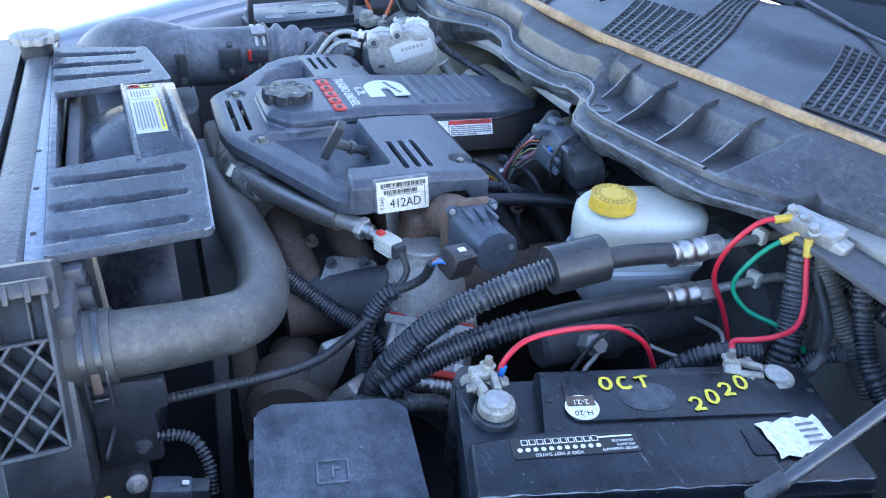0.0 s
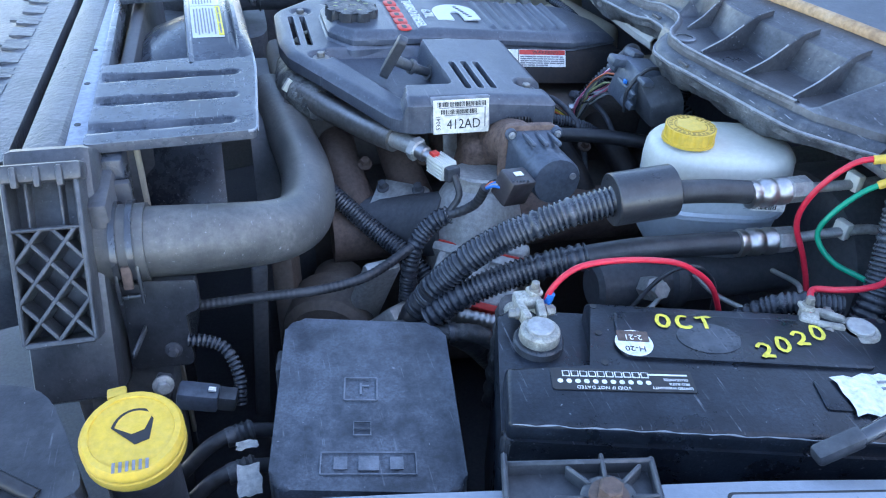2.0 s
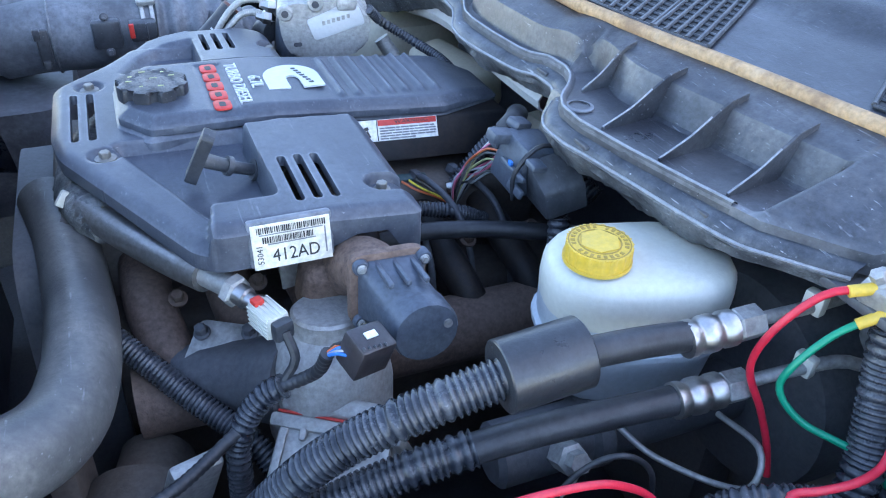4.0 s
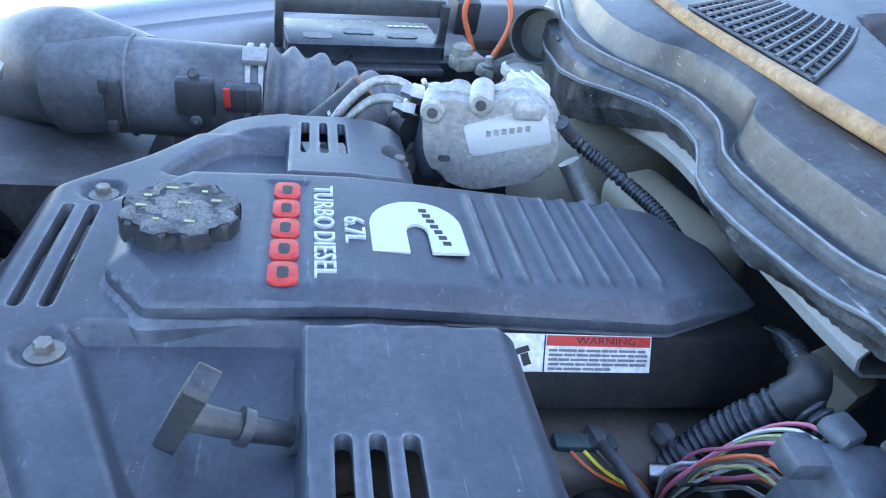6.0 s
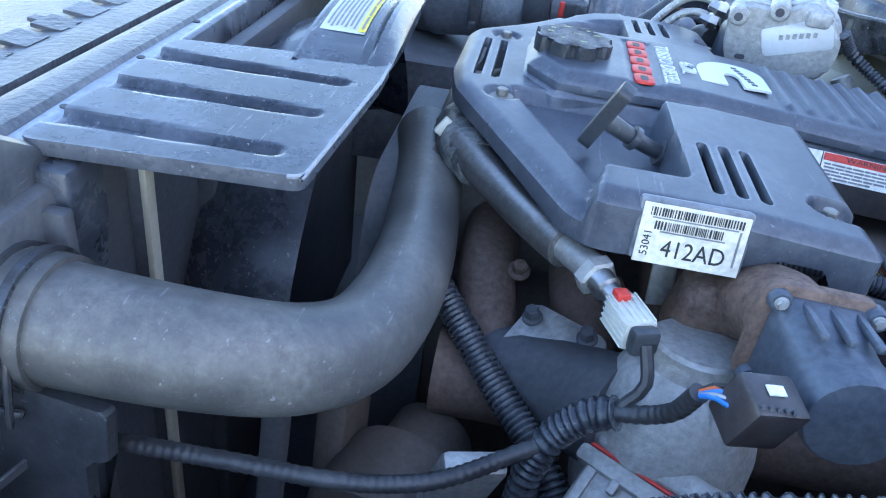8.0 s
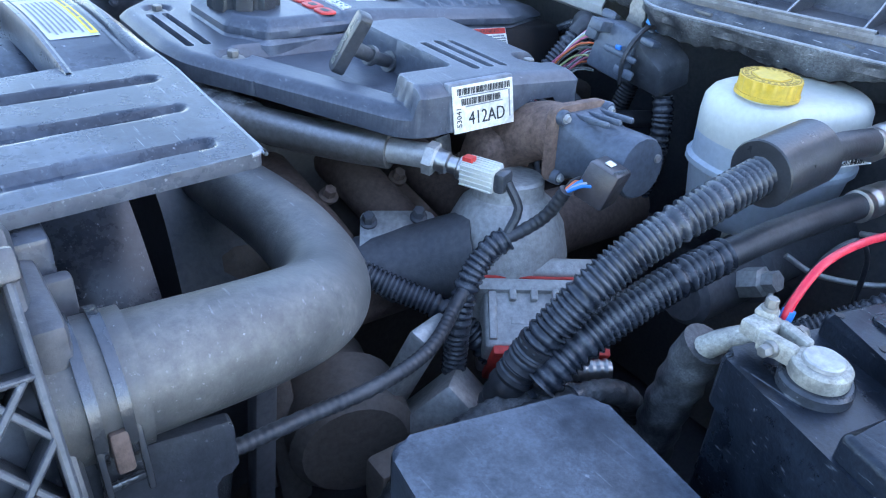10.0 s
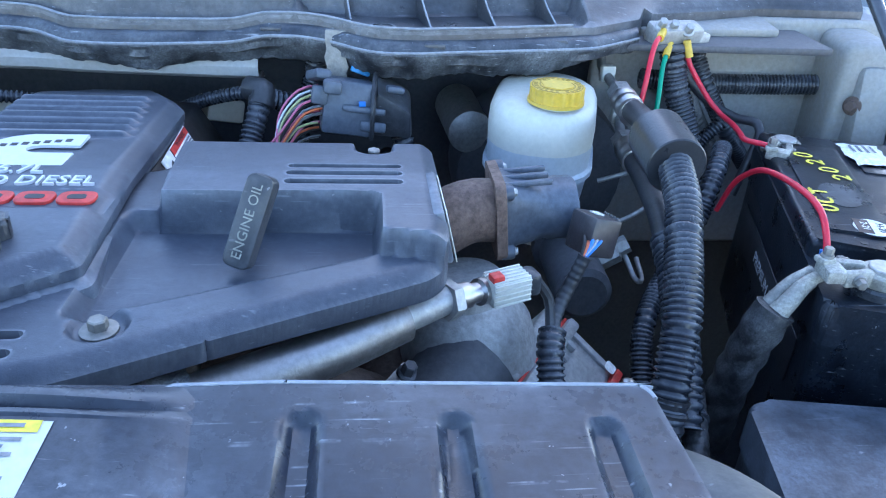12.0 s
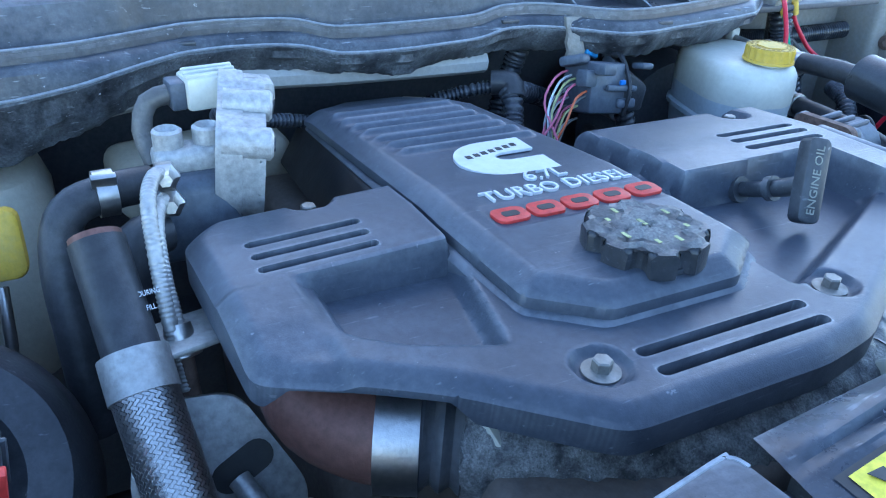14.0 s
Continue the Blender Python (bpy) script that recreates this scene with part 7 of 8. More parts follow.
part("ball_end", box(bmesh.new(), (0.491, 0.369, 1.098), (0.042, 0.015, 0.015), turn(0, -22, 0), 0.004), M["black"], rod)
part("rod", tube(bmesh.new(), [(0.505, 0.368, 1.103), (0.566, 0.37, 1.135), (0.61, 0.37, 1.165), (0.9, 0.37, 1.36)], lambda s: 0.0066 if s < 0.35 else 0.0085, 12, 0.03), M["strut"], rod)


# torn paper and hose ends beside the fuse box
rngs = random.Random(21)
for at, w, h in (((0.036, 0.582, 0.968), 0.02, 0.008), ((0.036, 0.54, 0.968), 0.022, 0.03)):
    bm = bmesh.new()
    grid = [[bm.verts.new((at[0] + w * (i / 4 - 0.5) + rngs.uniform(-0.0015, 0.0015), at[1] + h * (j / 4 - 0.5) + rngs.uniform(-0.001, 0.001), at[2] + rngs.uniform(-0.0015, 0.0015) + 0.3 * h * (j / 4 - 0.5))) for j in range(5)] for i in range(5)]
    for i in range(4):
        for j in range(4):
            bm.faces.new((grid[i][j], grid[i + 1][j], grid[i + 1][j + 1], grid[i][j + 1]))
    bmesh.ops.solidify(bm, geom=bm.faces, thickness=0.0006)
    solid("torn_paper", bm, M["white"], "torn scrap of white paper beside the fuse box", "paper")
for y, z in ((0.612, 0.945), (0.57, 0.94)):
    ob = thing("washer_hose", "black washer hose with a ribbed push connector", "hose", (0.0, y, z))
    part("hose", tube(bmesh.new(), [(-0.03, y - 0.005, z - 0.03), (0.0, y, z - 0.003), (0.03, y + 0.006, z + 0.003), (0.07, y + 0.012, z - 0.01)], 0.0075, 12, 0.006), M["hose"], ob)
    part("connector", tube(bmesh.new(), [(0.015, y + 0.003, z), (0.042, y + 0.009, z + 0.001)], lambda s_: 0.0105 + 0.0012 * math.sin(30 * s_), 16, 0.003), M["black"], ob)


# taped bundles below the two corrugated hoses
for pts, r, said in (([(0.34, 0.73, 0.88), (0.3, 0.725, 0.93), (0.25, 0.745, 0.94), (0.17, 0.755, 0.92), (0.1, 0.75, 0.87)], 0.014, "thick taped cable bundle beside the fuse box"),
                     ([(0.37, 0.7, 0.87), (0.325, 0.7, 0.945), (0.275, 0.715, 0.955), (0.2, 0.735, 0.93), (0.14, 0.74, 0.87)], 0.011, "taped cable bundle below the corrugated hoses")):
    bundle = thing("cable_bundle", said, "cable", pts[0])
    part("taped_sleeve", tube(bmesh.new(), pts, r, 14, 0.008, 0.0004, 0.007), M["taped"], bundle, "", 80)
    part("tie", tube(bmesh.new(), [Vector(pts[2]) + Vector((0.003, 0, 0)), Vector(pts[2]) - Vector((0.003, 0, 0))], r + 0.0022, 14, 0.002), M["loom"], bundle)


# ---- passenger side ----
duct = thing("intake_duct", "large dusty black air intake duct with a pleated bellows", "duct", (0.2, 1.77, 1.0))
part("duct_body", tube(bmesh.new(), [(0.03, 1.8, 1.06), (0.1, 1.782, 1.072), (0.18, 1.77, 1.074), (0.29, 1.765, 1.072)], 0.062, 32, 0.015), M["duct"], duct)
bm = bmesh.new()
tube(bm, [(0.285, 1.765, 1.072), (0.35, 1.765, 1.066), (0.42, 1.775, 1.045), (0.48, 1.79, 1.015)], lambda s: 0.064 - 0.012 * s + 0.0065 * math.cos(s * math.pi * 13), 32, 0.004)
part("bellows", bm, M["duct"], duct, "", 80)
for x in (0.262, 0.278):
    part("hose_clamp", lathe(bmesh.new(), [(0.064, 0), (0.0665, 0.001), (0.0665, 0.007), (0.064, 0.008)], axis((x, 1.766, 1.0725), (1, 0, 0)), 36), M["zinc"], duct, "grey metal hose clamp")
part("clamp_screw", box(bmesh.new(), (0.274, 1.735, 1.135), (0.03, 0.026, 0.01), turn(25, 0, 0), 0.003), M["zinc"], duct)
part("seam", tube(bmesh.new(), [(0.12 + 0.002 * math.cos(a_), 1.779 + 0.0635 * math.cos(a_), 1.073 + 0.0635 * math.sin(a_)) for a_ in [2 * math.pi * k / 24 for k in range(25)]], 0.0022, 6, 0.01), M["duct"], duct)
latch = part("latch", box(bmesh.new(), (0.105, 1.712, 1.075), (0.02, 0.012, 0.062), turn(6, 0, 4), 0.004), M["black"], duct, "black plastic snap latch")
part("latch_hook", box(bmesh.new(), (0.098, 1.706, 1.098), (0.012, 0.01, 0.02), turn(6, 0, 4), 0.003), M["black"], latch)
part("latch_hook", box(bmesh.new(), (0.104, 1.708, 1.045), (0.012, 0.01, 0.016), turn(6, 0, 4), 0.003), M["black"], latch)
sens = part("pressure_sensor", box(bmesh.new(), (0.205, 1.699, 1.092), (0.046, 0.018, 0.05), turn(8, 0, 0), 0.006), M["black"], duct, "square black sensor box")
for z in (1.122, 1.062):
    part("sensor_screw", bolt_head(bmesh.new(), (0.205, 1.694, z), 0.0045, 0.006, (0, -1, 0.2)), M["deep"], sens)
plug2 = part("flow_sensor", box(bmesh.new(), (0.262, 1.692, 1.096), (0.044, 0.022, 0.034), turn(8, 0, 0), 0.005), M["black"], duct, "black airflow sensor plug with a red lock")
part("red_lock", box(bmesh.new(), (0.244, 1.681, 1.099), (0.008, 0.006, 0.024), turn(8, 0, 0), 0.001), M["red_ink"], plug2)
part("plug_rib", box(bmesh.new(), (0.268, 1.68, 1.096), (0.003, 0.004, 0.03), turn(8, 0, 0), 0.001, 1), M["black"], plug2)
air = thing("air_filter_box", "dusty grey-black plastic air filter housing by the fender", "filter box", (-0.05, 1.95, 0.9))
part("housing", moulding(smooth_poly([(-0.3, 1.66), (0.1, 1.66), (0.13, 1.7), (0.13, 2.0), (-0.3, 2.05)], 0.05), lambda x, y: 0.985 + 0.03 * np.clip(-x, 0, 0.3) + 0 * y, 0.01, lambda x, y: 0.8), M["duct"], air)
part("lid_dome", tube(bmesh.new(), [(-0.06, 1.95, 0.97), (-0.04, 1.92, 1.03), (0.0, 1.875, 1.06), (0.05, 1.835, 1.069), (0.105, 1.805, 1.072), (0.135, 1.786, 1.073)], lambda s_: 0.08 - 0.0185 * min(1.0, max(0.0, (s_ - 0.6) / 0.38)), 32, 0.008), M["duct"], air)

b2 = thing("battery", "black second battery held by a metal frame", "battery", (0.43, 2.0, 0.85))
B2 = frame_of((0.3, 1.93, 1.09), (0.98, 0.1, 0), (-0.1, 0.98, 0))
bm = prism(bmesh.new(), smooth_poly([(0, 0), (0.33, 0), (0.33, 0.17), (0, 0.17)], 0.01), -0.2, -0.02, None, 0.004)
prism(bm, smooth_poly([(0.01, 0.015), (0.26, 0.015), (0.26, 0.16), (0.01, 0.16)], 0.01), -0.02, 0.0, None, 0.003)
box(bm, (0.13, -0.008, -0.03), (0.24, 0.03, 0.012), None, 0.004)
bm.transform(B2)
part("case", bm, M["battery"], b2)
for x, y, w, h in ((0.06, 0.06, 0.045, 0.03), (0.13, 0.09, 0.05, 0.028), (0.2, 0.07, 0.05, 0.02)):
    part("sticker", prism(bmesh.new(), rounded(w, h, 0.009), 0, 0.001, B2 @ Matrix.Translation((x, y, 0.0005))), M["grey_ink"], b2)
bars("print", [(0.19 + 0.012 * k, 0.13, 0.009, 0.008) for k in range(6)], B2 @ Matrix.Translation((0, 0, 0.0005)), M["white"], b2)
hold = thing("hold_down", "black metal hold-down frame over the second battery", "bracket", (0.4, 1.98, 1.1))
part("bar", box(bmesh.new(), B2 @ Vector((0.13, 0.06, 0.05)), (0.27, 0.012, 0.028), B2.to_3x3().to_4x4(), 0.003), M["black"], hold)
for x in (0.0, 0.262):
    part("leg", box(bmesh.new(), B2 @ Vector((x, 0.055, 0.02)), (0.014, 0.014, 0.08), B2.to_3x3().to_4x4() @ turn(12, 0, 0), 0.003), M["black"], hold)
t2 = thing("battery_terminal", "grey battery clamp on the second battery", "battery clamp", (0.58, 1.92, 1.06))
bm = box(bmesh.new(), (0.583, 1.92, 1.085), (0.05, 0.035, 0.022), turn(0, 0, 20), 0.005)
box(bm, (0.61, 1.9, 1.08), (0.03, 0.03, 0.016), turn(0, 10, -20), 0.004)
part("clamp_body", bm, M["lead"], t2)
part("post_top", lathe(bmesh.new(), [(0.016, 0), (0.016, 0.012), (0.012, 0.016), (0, 0.016)], Matrix.Translation((0.575, 1.925, 1.095)), 20), M["lead"], t2)
part("clamp_bolt", bolt_head(bmesh.new(), (0.612, 1.895, 1.09), 0.007, 0.014), M["zinc"], t2)
wire("orange_wire", [(0.615, 1.9, 1.095), (0.64, 1.91, 1.15), (0.635, 1.95, 1.19), (0.6, 1.97, 1.185), (0.58, 1.97, 1.15), (0.6, 1.96, 1.09)], 0.0045, M["orange"], "orange insulated wire looping from the second battery")
loom("wire_loom", [(0.62, 1.895, 1.085), (0.655, 1.87, 1.11), (0.68, 1.85, 1.115), (0.71, 1.84, 1.09)], 0.011, "dusty wire loom at the second battery", material="rubber")
solid("relay_box", box(bmesh.new(), (0.6, 2.08, 1.12), (0.045, 0.05, 0.06), turn(10, 0, 10), 0.006), M["black"], "small black relay box on the inner fender", "relay")

tank = thing("coolant_bottle", "yellowed translucent coolant bottle with a pale cap", "coolant bottle", (0.74, 1.72, 0.9))
T_ = Matrix.Translation((0.75, 1.765, 0))
bm = loft(bmesh.new(), [[T_ @ Vector((x, y, z)) for x, y in rounded(w, h, r, 5)] for w, h, r, z in ((0.16, 0.2, 0.04, 0.85), (0.19, 0.24, 0.05, 0.9), (0.19, 0.24, 0.05, 1.03), (0.16, 0.22, 0.05, 1.07), (0.09, 0.16, 0.04, 1.085))])
part("bottle", bm, M["oldtank"], tank)
part("cap", lathe(bmesh.new(), [(0.03, -0.04), (0.033, 0), (0.042, 0.002), (0.042, 0.012), (0.036, 0.016), (0.034, 0.01), (0, 0.01)], Matrix.Translation((0.656, 1.822, 1.1)), 32), M["tank"], tank, "pale blue-white cap")
solid("round_duct_end", lathe(bmesh.new(), [(0.034, 0), (0.038, 0.004), (0.038, 0.05), (0.035, 0.05), (0.032, 0.008), (0, 0.008)], axis((0.665, 1.81, 1.165), (-0.5, -0.9, 0.2)), 28), M["black"], "round black duct end beside the coolant bottle", "duct")
solid("grey_duct", box(bmesh.new(), (0.75, 1.49, 1.035), (0.08, 0.2, 0.07), turn(0, -8, 10), 0.02, 4), M["oldtank"], "dusty beige plastic duct behind the engine", "duct")
loom("wire_loom", [(0.59, 1.47, 1.17), (0.62, 1.49, 1.14), (0.66, 1.47, 1.115), (0.69, 1.4, 1.1), (0.7, 1.33, 1.08)], 0.007, "black corrugated loom behind the throttle actuator")
solid("hose_joint", tube(bmesh.new(), [(0.63, 1.53, 1.1), (0.645, 1.52, 1.075), (0.66, 1.5, 1.05)], 0.013, 14, 0.008), M["zinc"], "grey metal hose joint behind the engine", "pipe")

# throttle actuator: a flat cast housing that stands on edge
act = thing("throttle_actuator", "grey cast aluminium throttle actuator with a pale plate", "actuator", (0.5, 1.5, 1.08))
am2 = frame_of((0.522, 1.474, 1.1365), (1, -0.25, 0.08), (0, -0.1, 1)) @ Matrix.Scale(1.1, 4)
OUT = smooth_poly([(-0.062, 0.036), (-0.062, -0.012), (-0.047, -0.036), (-0.015, -0.047), (0.052, -0.03), (0.063, 0), (0.057, 0.034), (0.027, 0.058), (-0.01, 0.042), (-0.036, 0.047), (-0.05, 0.045)], 0.014)
part("housing", prism(bmesh.new(), OUT, -0.017, 0.0, am2, 0.006, 3), M["alu"], act)
part("rear_plate", prism(bmesh.new(), [(x * 1.04, y * 1.04) for x, y in OUT], -0.034, -0.016, am2, 0.002), M["alu"], act)
part("face_plate", prism(bmesh.new(), smooth_poly([(-0.026, 0.022), (-0.017, -0.009), (0.056, 0.01), (0.05, 0.034), (0.026, 0.05), (0.02, 0.038), (0.002, 0.031)], 0.005), 0.0, 0.0015, am2, 0.0006), M["badge"], act, "pale riveted plate")
bars("plate_print", [(-0.002 + 0.007 * k, 0.016 + 0.0015 * k, 0.0045, 0.006) for k in range(6)], am2 @ Matrix.Translation((0, 0, 0.0015)), M["alu"], act)
bars("embossed_word", [(-0.034 + 0.003 * k, 0.016 - 0.0055 * k, 0.004, 0.0045) for k in range(6)], am2, M["alu"], act, 0.0012)
# slot is a thin dark patch on the face, its depth painted
part("slot", prism(bmesh.new(), rounded(0.012, 0.006, 0.0028), 0, 0.0008, am2 @ Matrix.Translation((-0.042, -0.013, 0))), M["deep"], act)
for c in ((-0.053, 0.035), (-0.01, 0.045)):
    boss = part("boss", lathe(bmesh.new(), [(0.0115, -0.03), (0.0115, 0.003), (0.009, 0.005), (0, 0.005)], am2 @ Matrix.Translation((*c, 0)), 18), M["alu"], act)
    part("screw", lathe(bmesh.new(), [(0.005, 0.005), (0.005, 0.0065), (0, 0.0065)], am2 @ Matrix.Translation((*c, 0)), 12), M["deep"], boss)
part("lug", box(bmesh.new(), (0.553, 1.474, 1.184), (0.03, 0.04, 0.02), turn(0, 0, -6), 0.005), M["alu"], act)
plug4 = part("connector", box(bmesh.new(), (0.56, 1.505, 1.187), (0.032, 0.048, 0.028), turn(0, 0, 8), 0.004), M["tank"], act, "cream plastic connector")
for k in range(3):
    part("connector_rib", box(bmesh.new(), (0.549 + 0.011 * k, 1.505, 1.2015), (0.003, 0.044, 0.004), turn(0, 0, 8), 0.001, 1), M["tank"], plug4)
part("lock", box(bmesh.new(), (0.557, 1.534, 1.186), (0.024, 0.014, 0.024), turn(0, 0, 6), 0.003), M["bluegrey"], act)
part("pigtail", tube(bmesh.new(), [(0.557, 1.54, 1.186), (0.556, 1.557, 1.181), (0.55, 1.565, 1.16), (0.535, 1.56, 1.135)], 0.0085, 12, 0.008), M["rubber"], act)
part("throttle_body", box(bmesh.new(), (0.485, 1.543, 1.112), (0.05, 0.075, 0.07), turn(0, 6, 0), 0.014, 3), M["bluegrey"], act)
part("top_casting", box(bmesh.new(), (0.5, 1.535, 1.152), (0.036, 0.06, 0.022), turn(0, 6, 0), 0.007, 3), M["alu"], act)
for y in (1.522, 1.552):
    part("cap_screw", lathe(bmesh.new(), [(0.0115, 0), (0.0115, 0.02), (0.009, 0.022), (0.006, 0.017), (0, 0.017)], Matrix.Translation((0.5, y, 1.156)), 18), M["alu"], act)
for q in ((0.462, 1.562, 1.157), (0.454, 1.562, 1.1395)):
    part("union_nut", lathe(bmesh.new(), [(0.011, 0), (0.011, 0.012), (0.007, 0.016), (0.005, 0.024)], axis(q, (-1, 0.1, 0.2)), 6), M["steel"], act)
ln = thing("braided_line", "bright flexible metal line arching behind the engine cover", "line", (0.35, 1.62, 1.0))
part("flexible_sleeve", tube(bmesh.new(), [(0.46, 1.562, 1.158), (0.435, 1.572, 1.168), (0.41, 1.58, 1.163), (0.385, 1.583, 1.14), (0.36, 1.583, 1.1), (0.345, 1.58, 1.05)], 0.0052, 12, 0.01, 0.00028, 0.003), M["zinc"], ln, "", 80)
cab = thing("braided_line", "bright flexible metal line to the turbocharger", "line", (0.38, 1.6, 1.04))
part("flexible_sleeve", tube(bmesh.new(), [(0.452, 1.562, 1.14), (0.432, 1.571, 1.148), (0.408, 1.578, 1.142), (0.383, 1.58, 1.118), (0.36, 1.5785, 1.09)], 0.0055, 12, 0.01, 0.00028, 0.003), M["zinc"], cab, "", 80)
part("end_fitting", lathe(bmesh.new(), [(0.009, 0), (0.01, 0.006), (0.01, 0.016), (0.013, 0.018), (0.013, 0.022), (0.006, 0.024)], axis((0.362, 1.5785, 1.093), (-0.5, 0, -1)), 16), M["steel"], cab)
part("wire_pair", tube(bmesh.new(), [(0.352, 1.578, 1.075), (0.345, 1.577, 1.04), (0.34, 1.575, 0.99)], 0.0065, 10, 0.008), M["rust"], cab)
part("stay", box(bmesh.new(), (0.362, 1.568, 1.084), (0.05, 0.05, 0.005), turn(0, 8, 12), 0.002), M["zinc"], cab)

# coolant hoses
hh = thing("heater_hose", "bent black rubber heater hose with spring clips", "hose", (0.44, 1.64, 1.05))
part("hose", tube(bmesh.new(), [(0.495, 1.57, 1.137), (0.485, 1.6, 1.139), (0.475, 1.63, 1.132), (0.462, 1.642, 1.1), (0.44, 1.642, 1.04), (0.42, 1.64, 0.97)], 0.0145, 16, 0.008), M["hose"], hh)
part("hose", tube(bmesh.new(), [(0.455, 1.568, 1.115), (0.445, 1.59, 1.113), (0.435, 1.597, 1.085), (0.42, 1.597, 1.03)], 0.0165, 16, 0.008), M["hose"], hh)
for q, d in (((0.484, 1.603, 1.139), (-0.1, 1, 0)),):
    part("spring_clip", lathe(bmesh.new(), [(0.016, -0.007), (0.018, -0.007), (0.018, 0.007), (0.016, 0.007)], axis(q, d), 20), M["steel"], hh)
    part("clip_ear", box(bmesh.new(), Vector(q) + Vector((-0.012, 0, 0.014)), (0.006, 0.018, 0.016), turn(0, -30, 0), 0.002), M["steel"], hh)
bh = thing("braided_hose", "black coolant hose with a braided steel lower section", "hose", (0.33, 1.63, 0.95))
part("rubber_section", tube(bmesh.new(), [(0.402, 1.616, 1.142), (0.385, 1.614, 1.125), (0.36, 1.611, 1.103), (0.335, 1.608, 1.083)], 0.0185, 18, 0.008), M["hose"], bh)
part("end_ring", tube(bmesh.new(), [(0.405, 1.6165, 1.145), (0.4, 1.616, 1.14)], 0.0172, 18, 0.003), M["copper"], bh, "faded red hose end")
part("collar", tube(bmesh.new(), [(0.343, 1.609, 1.09), (0.322, 1.607, 1.071)], 0.0225, 24, 0.006), M["zinc"], bh, "crimped metal collar")
part("hose_core", tube(bmesh.new(), [(0.33, 1.608, 1.078), (0.28, 1.602, 1.035), (0.22, 1.592, 0.98)], 0.0195, 20, 0.01), M["zinc"], bh)
bm = bmesh.new()
a_, b_ = Vector((0.326, 1.6075, 1.075)), Vector((0.225, 1.593, 0.985))
fr_ = axis(a_, b_ - a_)
length = (b_ - a_).length
for k in range(46):
    for i in range(30):
        t = 2 * math.pi * (i + 0.5 * (k % 2)) / 30
        q = fr_ @ Vector((0.0203 * math.cos(t), 0.0203 * math.sin(t), length * (k + 0.5) / 46))
        n_ = fr_.to_3x3() @ Vector((math.cos(t), math.sin(t), 0))
        m_ = frame_of(q, fr_.to_3x3() @ Vector((-math.sin(t) * (1 if k % 2 else -1), math.cos(t) * (1 if k % 2 else -1), 0.75)), n_)
        bmesh.ops.create_cube(bm, size=1, matrix=m_ @ Matrix.Diagonal((0.0047, 0.0009, 0.0019, 1)))
tagged(part("braid", bm, M["steel"], bh, "braided steel wire sheath"), kind="stuff")
letters("hose_print", "VENT HERE DURING", 0.0052, frame_of((0.362, 1.602, 1.1205), (0.1, -1, 0), (0.75, 0, 0.62)), M["badge"], bh, "", 0.0003, 0.7)
letters("hose_print", "COOLANT FILL", 0.0052, frame_of((0.355, 1.602, 1.1135), (0.1, -1, 0), (0.75, 0, 0.62)), M["badge"], bh, "", 0.0003, 0.7)
yd = thing("gearbox_dipstick", "yellow plastic dipstick grip on a bright tube", "dipstick", (0.5, 1.7, 0.45))
part("grip", prism(bmesh.new(), rounded(0.03, 0.045, 0.008), -0.008, 0.008, frame_of((0.553, 1.688, 1.076), (0, -1, 0), (0.3, 0, 1)) @ Matrix.Scale(1.3, 4), 0.003), M["yellow"], yd)
part("tube", tube(bmesh.new(), [(0.547, 1.692, 1.04), (0.53, 1.694, 1.0), (0.51, 1.7, 0.9), (0.5, 1.7, 0.45)], 0.005, 10, 0.01), M["steel"], yd)
drum = thing("vacuum_drum", "large round black plastic drum beside the coolant hoses", "drum", (0.3, 1.75, 0.95))
part("drum_body", lathe(bmesh.new(), [(0, 0.02), (0.05, 0.02), (0.06, 0.03), (0.085, 0.03), (0.1, 0.015), (0.112, -0.01), (0.115, -0.06), (0.11, -0.12)], axis((0.33, 1.745, 1.03), (-0.6, -0.25, 0.75)), 44), M["black"], drum)
part("tag", box(bmesh.new(), (0.24, 1.71, 1.03), (0.012, 0.03, 0.03), turn(20, 20, 0), 0.004), M["hose"], drum)
part("red_tag", box(bmesh.new(), (0.232, 1.7, 1.04), (0.006, 0.008, 0.012), turn(20, 20, 0), 0.002), M["red_ink"], drum)

# exhaust elbow, band clamp and wrapped pipe below the front edge
ex = thing("exhaust_elbow", "heat-stained brown exhaust elbow with a bright band clamp", "pipe", (0.25, 1.5, 1.0))
part("elbow", tube(bmesh.new(), [(0.34, 1.497, 1.066), (0.318, 1.505, 1.062), (0.296, 1.507, 1.058), (0.275, 1.498, 1.055), (0.252, 1.479, 1.055), (0.239, 1.457, 1.055)], 0.0345, 24, 0.008), M["copper"], ex)
part("band_clamp", tube(bmesh.new(), [(0.251, 1.4795, 1.055), (0.238, 1.4555, 1.055)], 0.039, 32, 0.008), M["steel"], ex, "bright stamped band clamp")
part("joint_ring", tube(bmesh.new(), [(0.239, 1.457, 1.055), (0.214, 1.415, 1.054)], lambda s_: 0.0335 + 0.0025 * math.sin(24 * s_), 24, 0.002), M["deep"], ex)
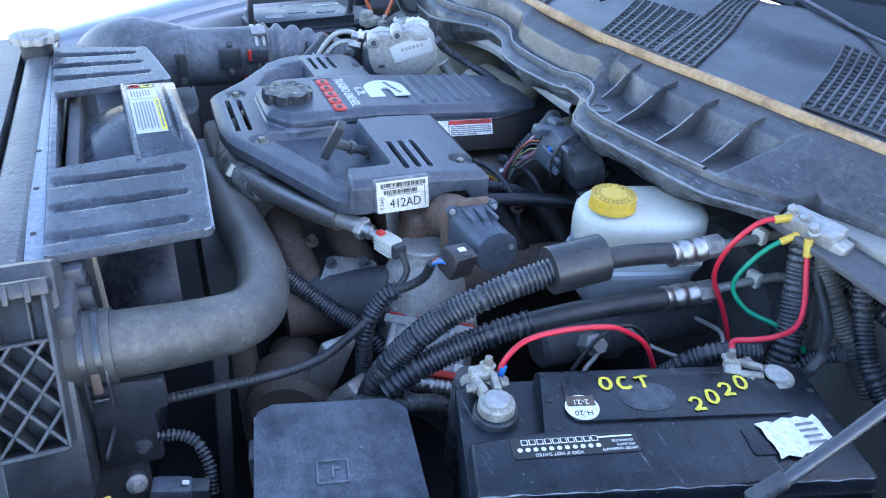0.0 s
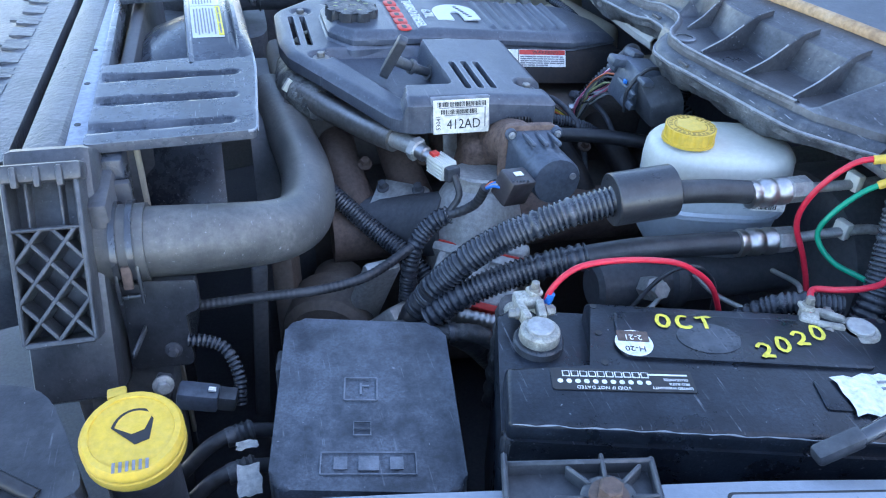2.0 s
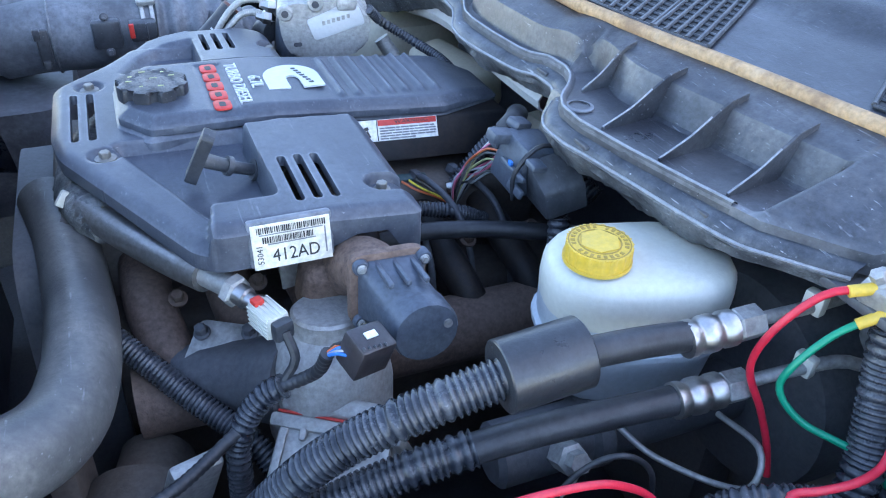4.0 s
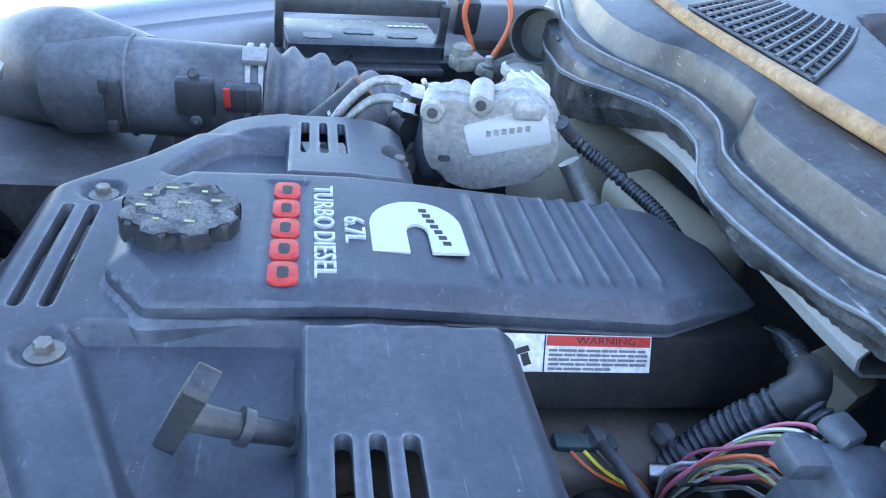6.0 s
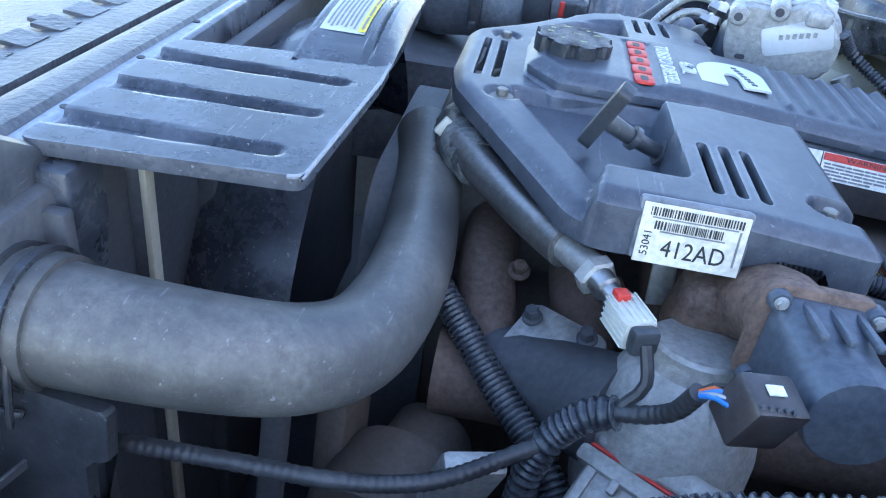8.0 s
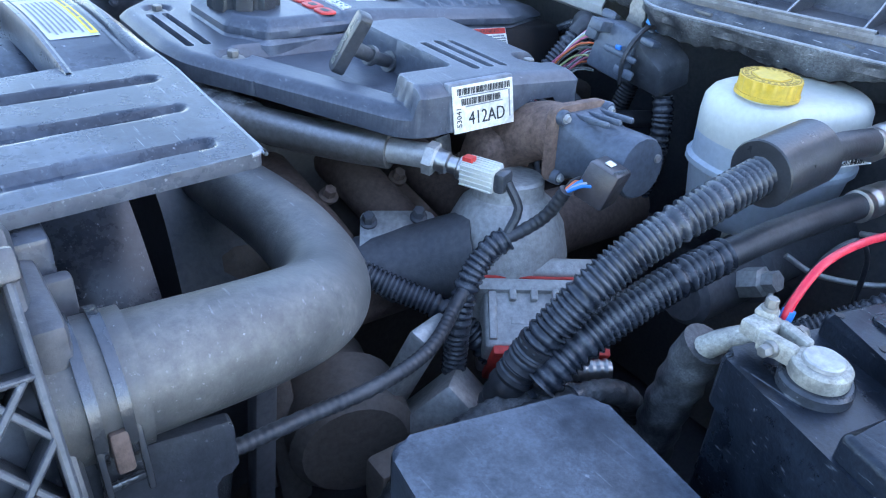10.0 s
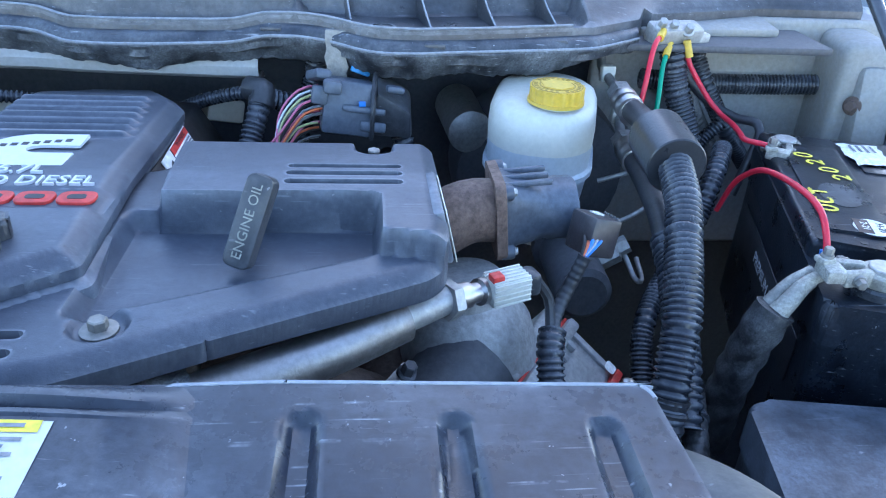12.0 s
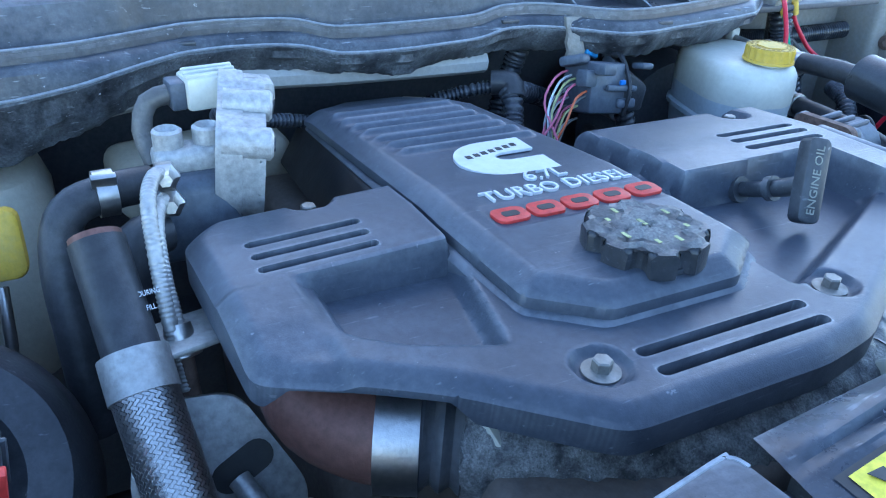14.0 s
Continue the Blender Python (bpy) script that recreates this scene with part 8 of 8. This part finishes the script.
bm = tube(bmesh.new(), [(0.224, 1.433, 1.054), (0.188, 1.37, 1.054), (0.163, 1.31, 1.053), (0.156, 1.23, 1.058), (0.16, 1.165, 1.068), (0.178, 1.118, 1.072)], lambda s_: 0.038 - 0.014 * max(0.0, (s_ - 0.7) / 0.3), 28, 0.005)
rngw = random.Random(5)
for v in bm.verts:
    v.co += Vector((rngw.uniform(-1, 1), rngw.uniform(-1, 1), rngw.uniform(-1, 1))) * 0.0018
part("wrapped_pipe", bm, M["wrap"], ex, "rough black heat wrap on the pipe", 60)
part("pale_clip", box(bmesh.new(), (0.187, 1.4225, 1.07), (0.006, 0.011, 0.05), turn(0, 42, 30), 0.002), M["tank"], ex)
part("pale_clip", box(bmesh.new(), (0.135, 1.165, 1.085), (0.018, 0.006, 0.02), turn(0, 40, 20), 0.002), M["tank"], ex)
br = thing("engine_bracket", "grey flat metal bracket under the exhaust elbow", "bracket", (0.3, 1.56, 0.95))
part("plate", prism(bmesh.new(), smooth_poly([(-0.06, -0.09), (0.03, -0.09), (0.06, -0.03), (0.03, 0.05), (-0.02, 0.06), (-0.05, 0.02)], 0.014), -0.004, 0.004, frame_of((0.31, 1.575, 1.0), (0, -1, 0.1), (0.5, 0, 0.85)), 0.0015), M["zinc"], br)
# recess painted as a black oval on the uncut plate
part("oval_dark_patch", prism(bmesh.new(), rounded(0.045, 0.022, 0.0105), 0.004, 0.0048, frame_of((0.31, 1.575, 1.0), (0, -1, 0.1), (0.5, 0, 0.85)) @ Matrix.Translation((0.02, 0.0, 0)) @ turn(0, 0, 20)), M["ink_and_dark"], br)
part("blade", prism(bmesh.new(), smooth_poly([(-0.014, -0.08), (0.014, -0.08), (0.012, 0.02), (-0.008, 0.022)], 0.01), -0.006, 0.006, frame_of((0.22, 1.535, 1.02), (0.3, -1, 0), (0.3, 0, 1)), 0.003), M["oldtank"], br)
part("rod", tube(bmesh.new(), [(0.3, 1.56, 1.0), (0.275, 1.55, 0.985), (0.24, 1.545, 0.95)], 0.008, 12, 0.01), M["zinc"], br)
solid("alternator", lathe(bmesh.new(), [(0, 0), (0.06, 0), (0.075, 0.012), (0.075, 0.1), (0.06, 0.11)], axis((0.2, 1.6, 0.9), (1, 0.1, 0.1)), 32), M["block"], "dark dusty alternator low at the front of the engine", "alternator")
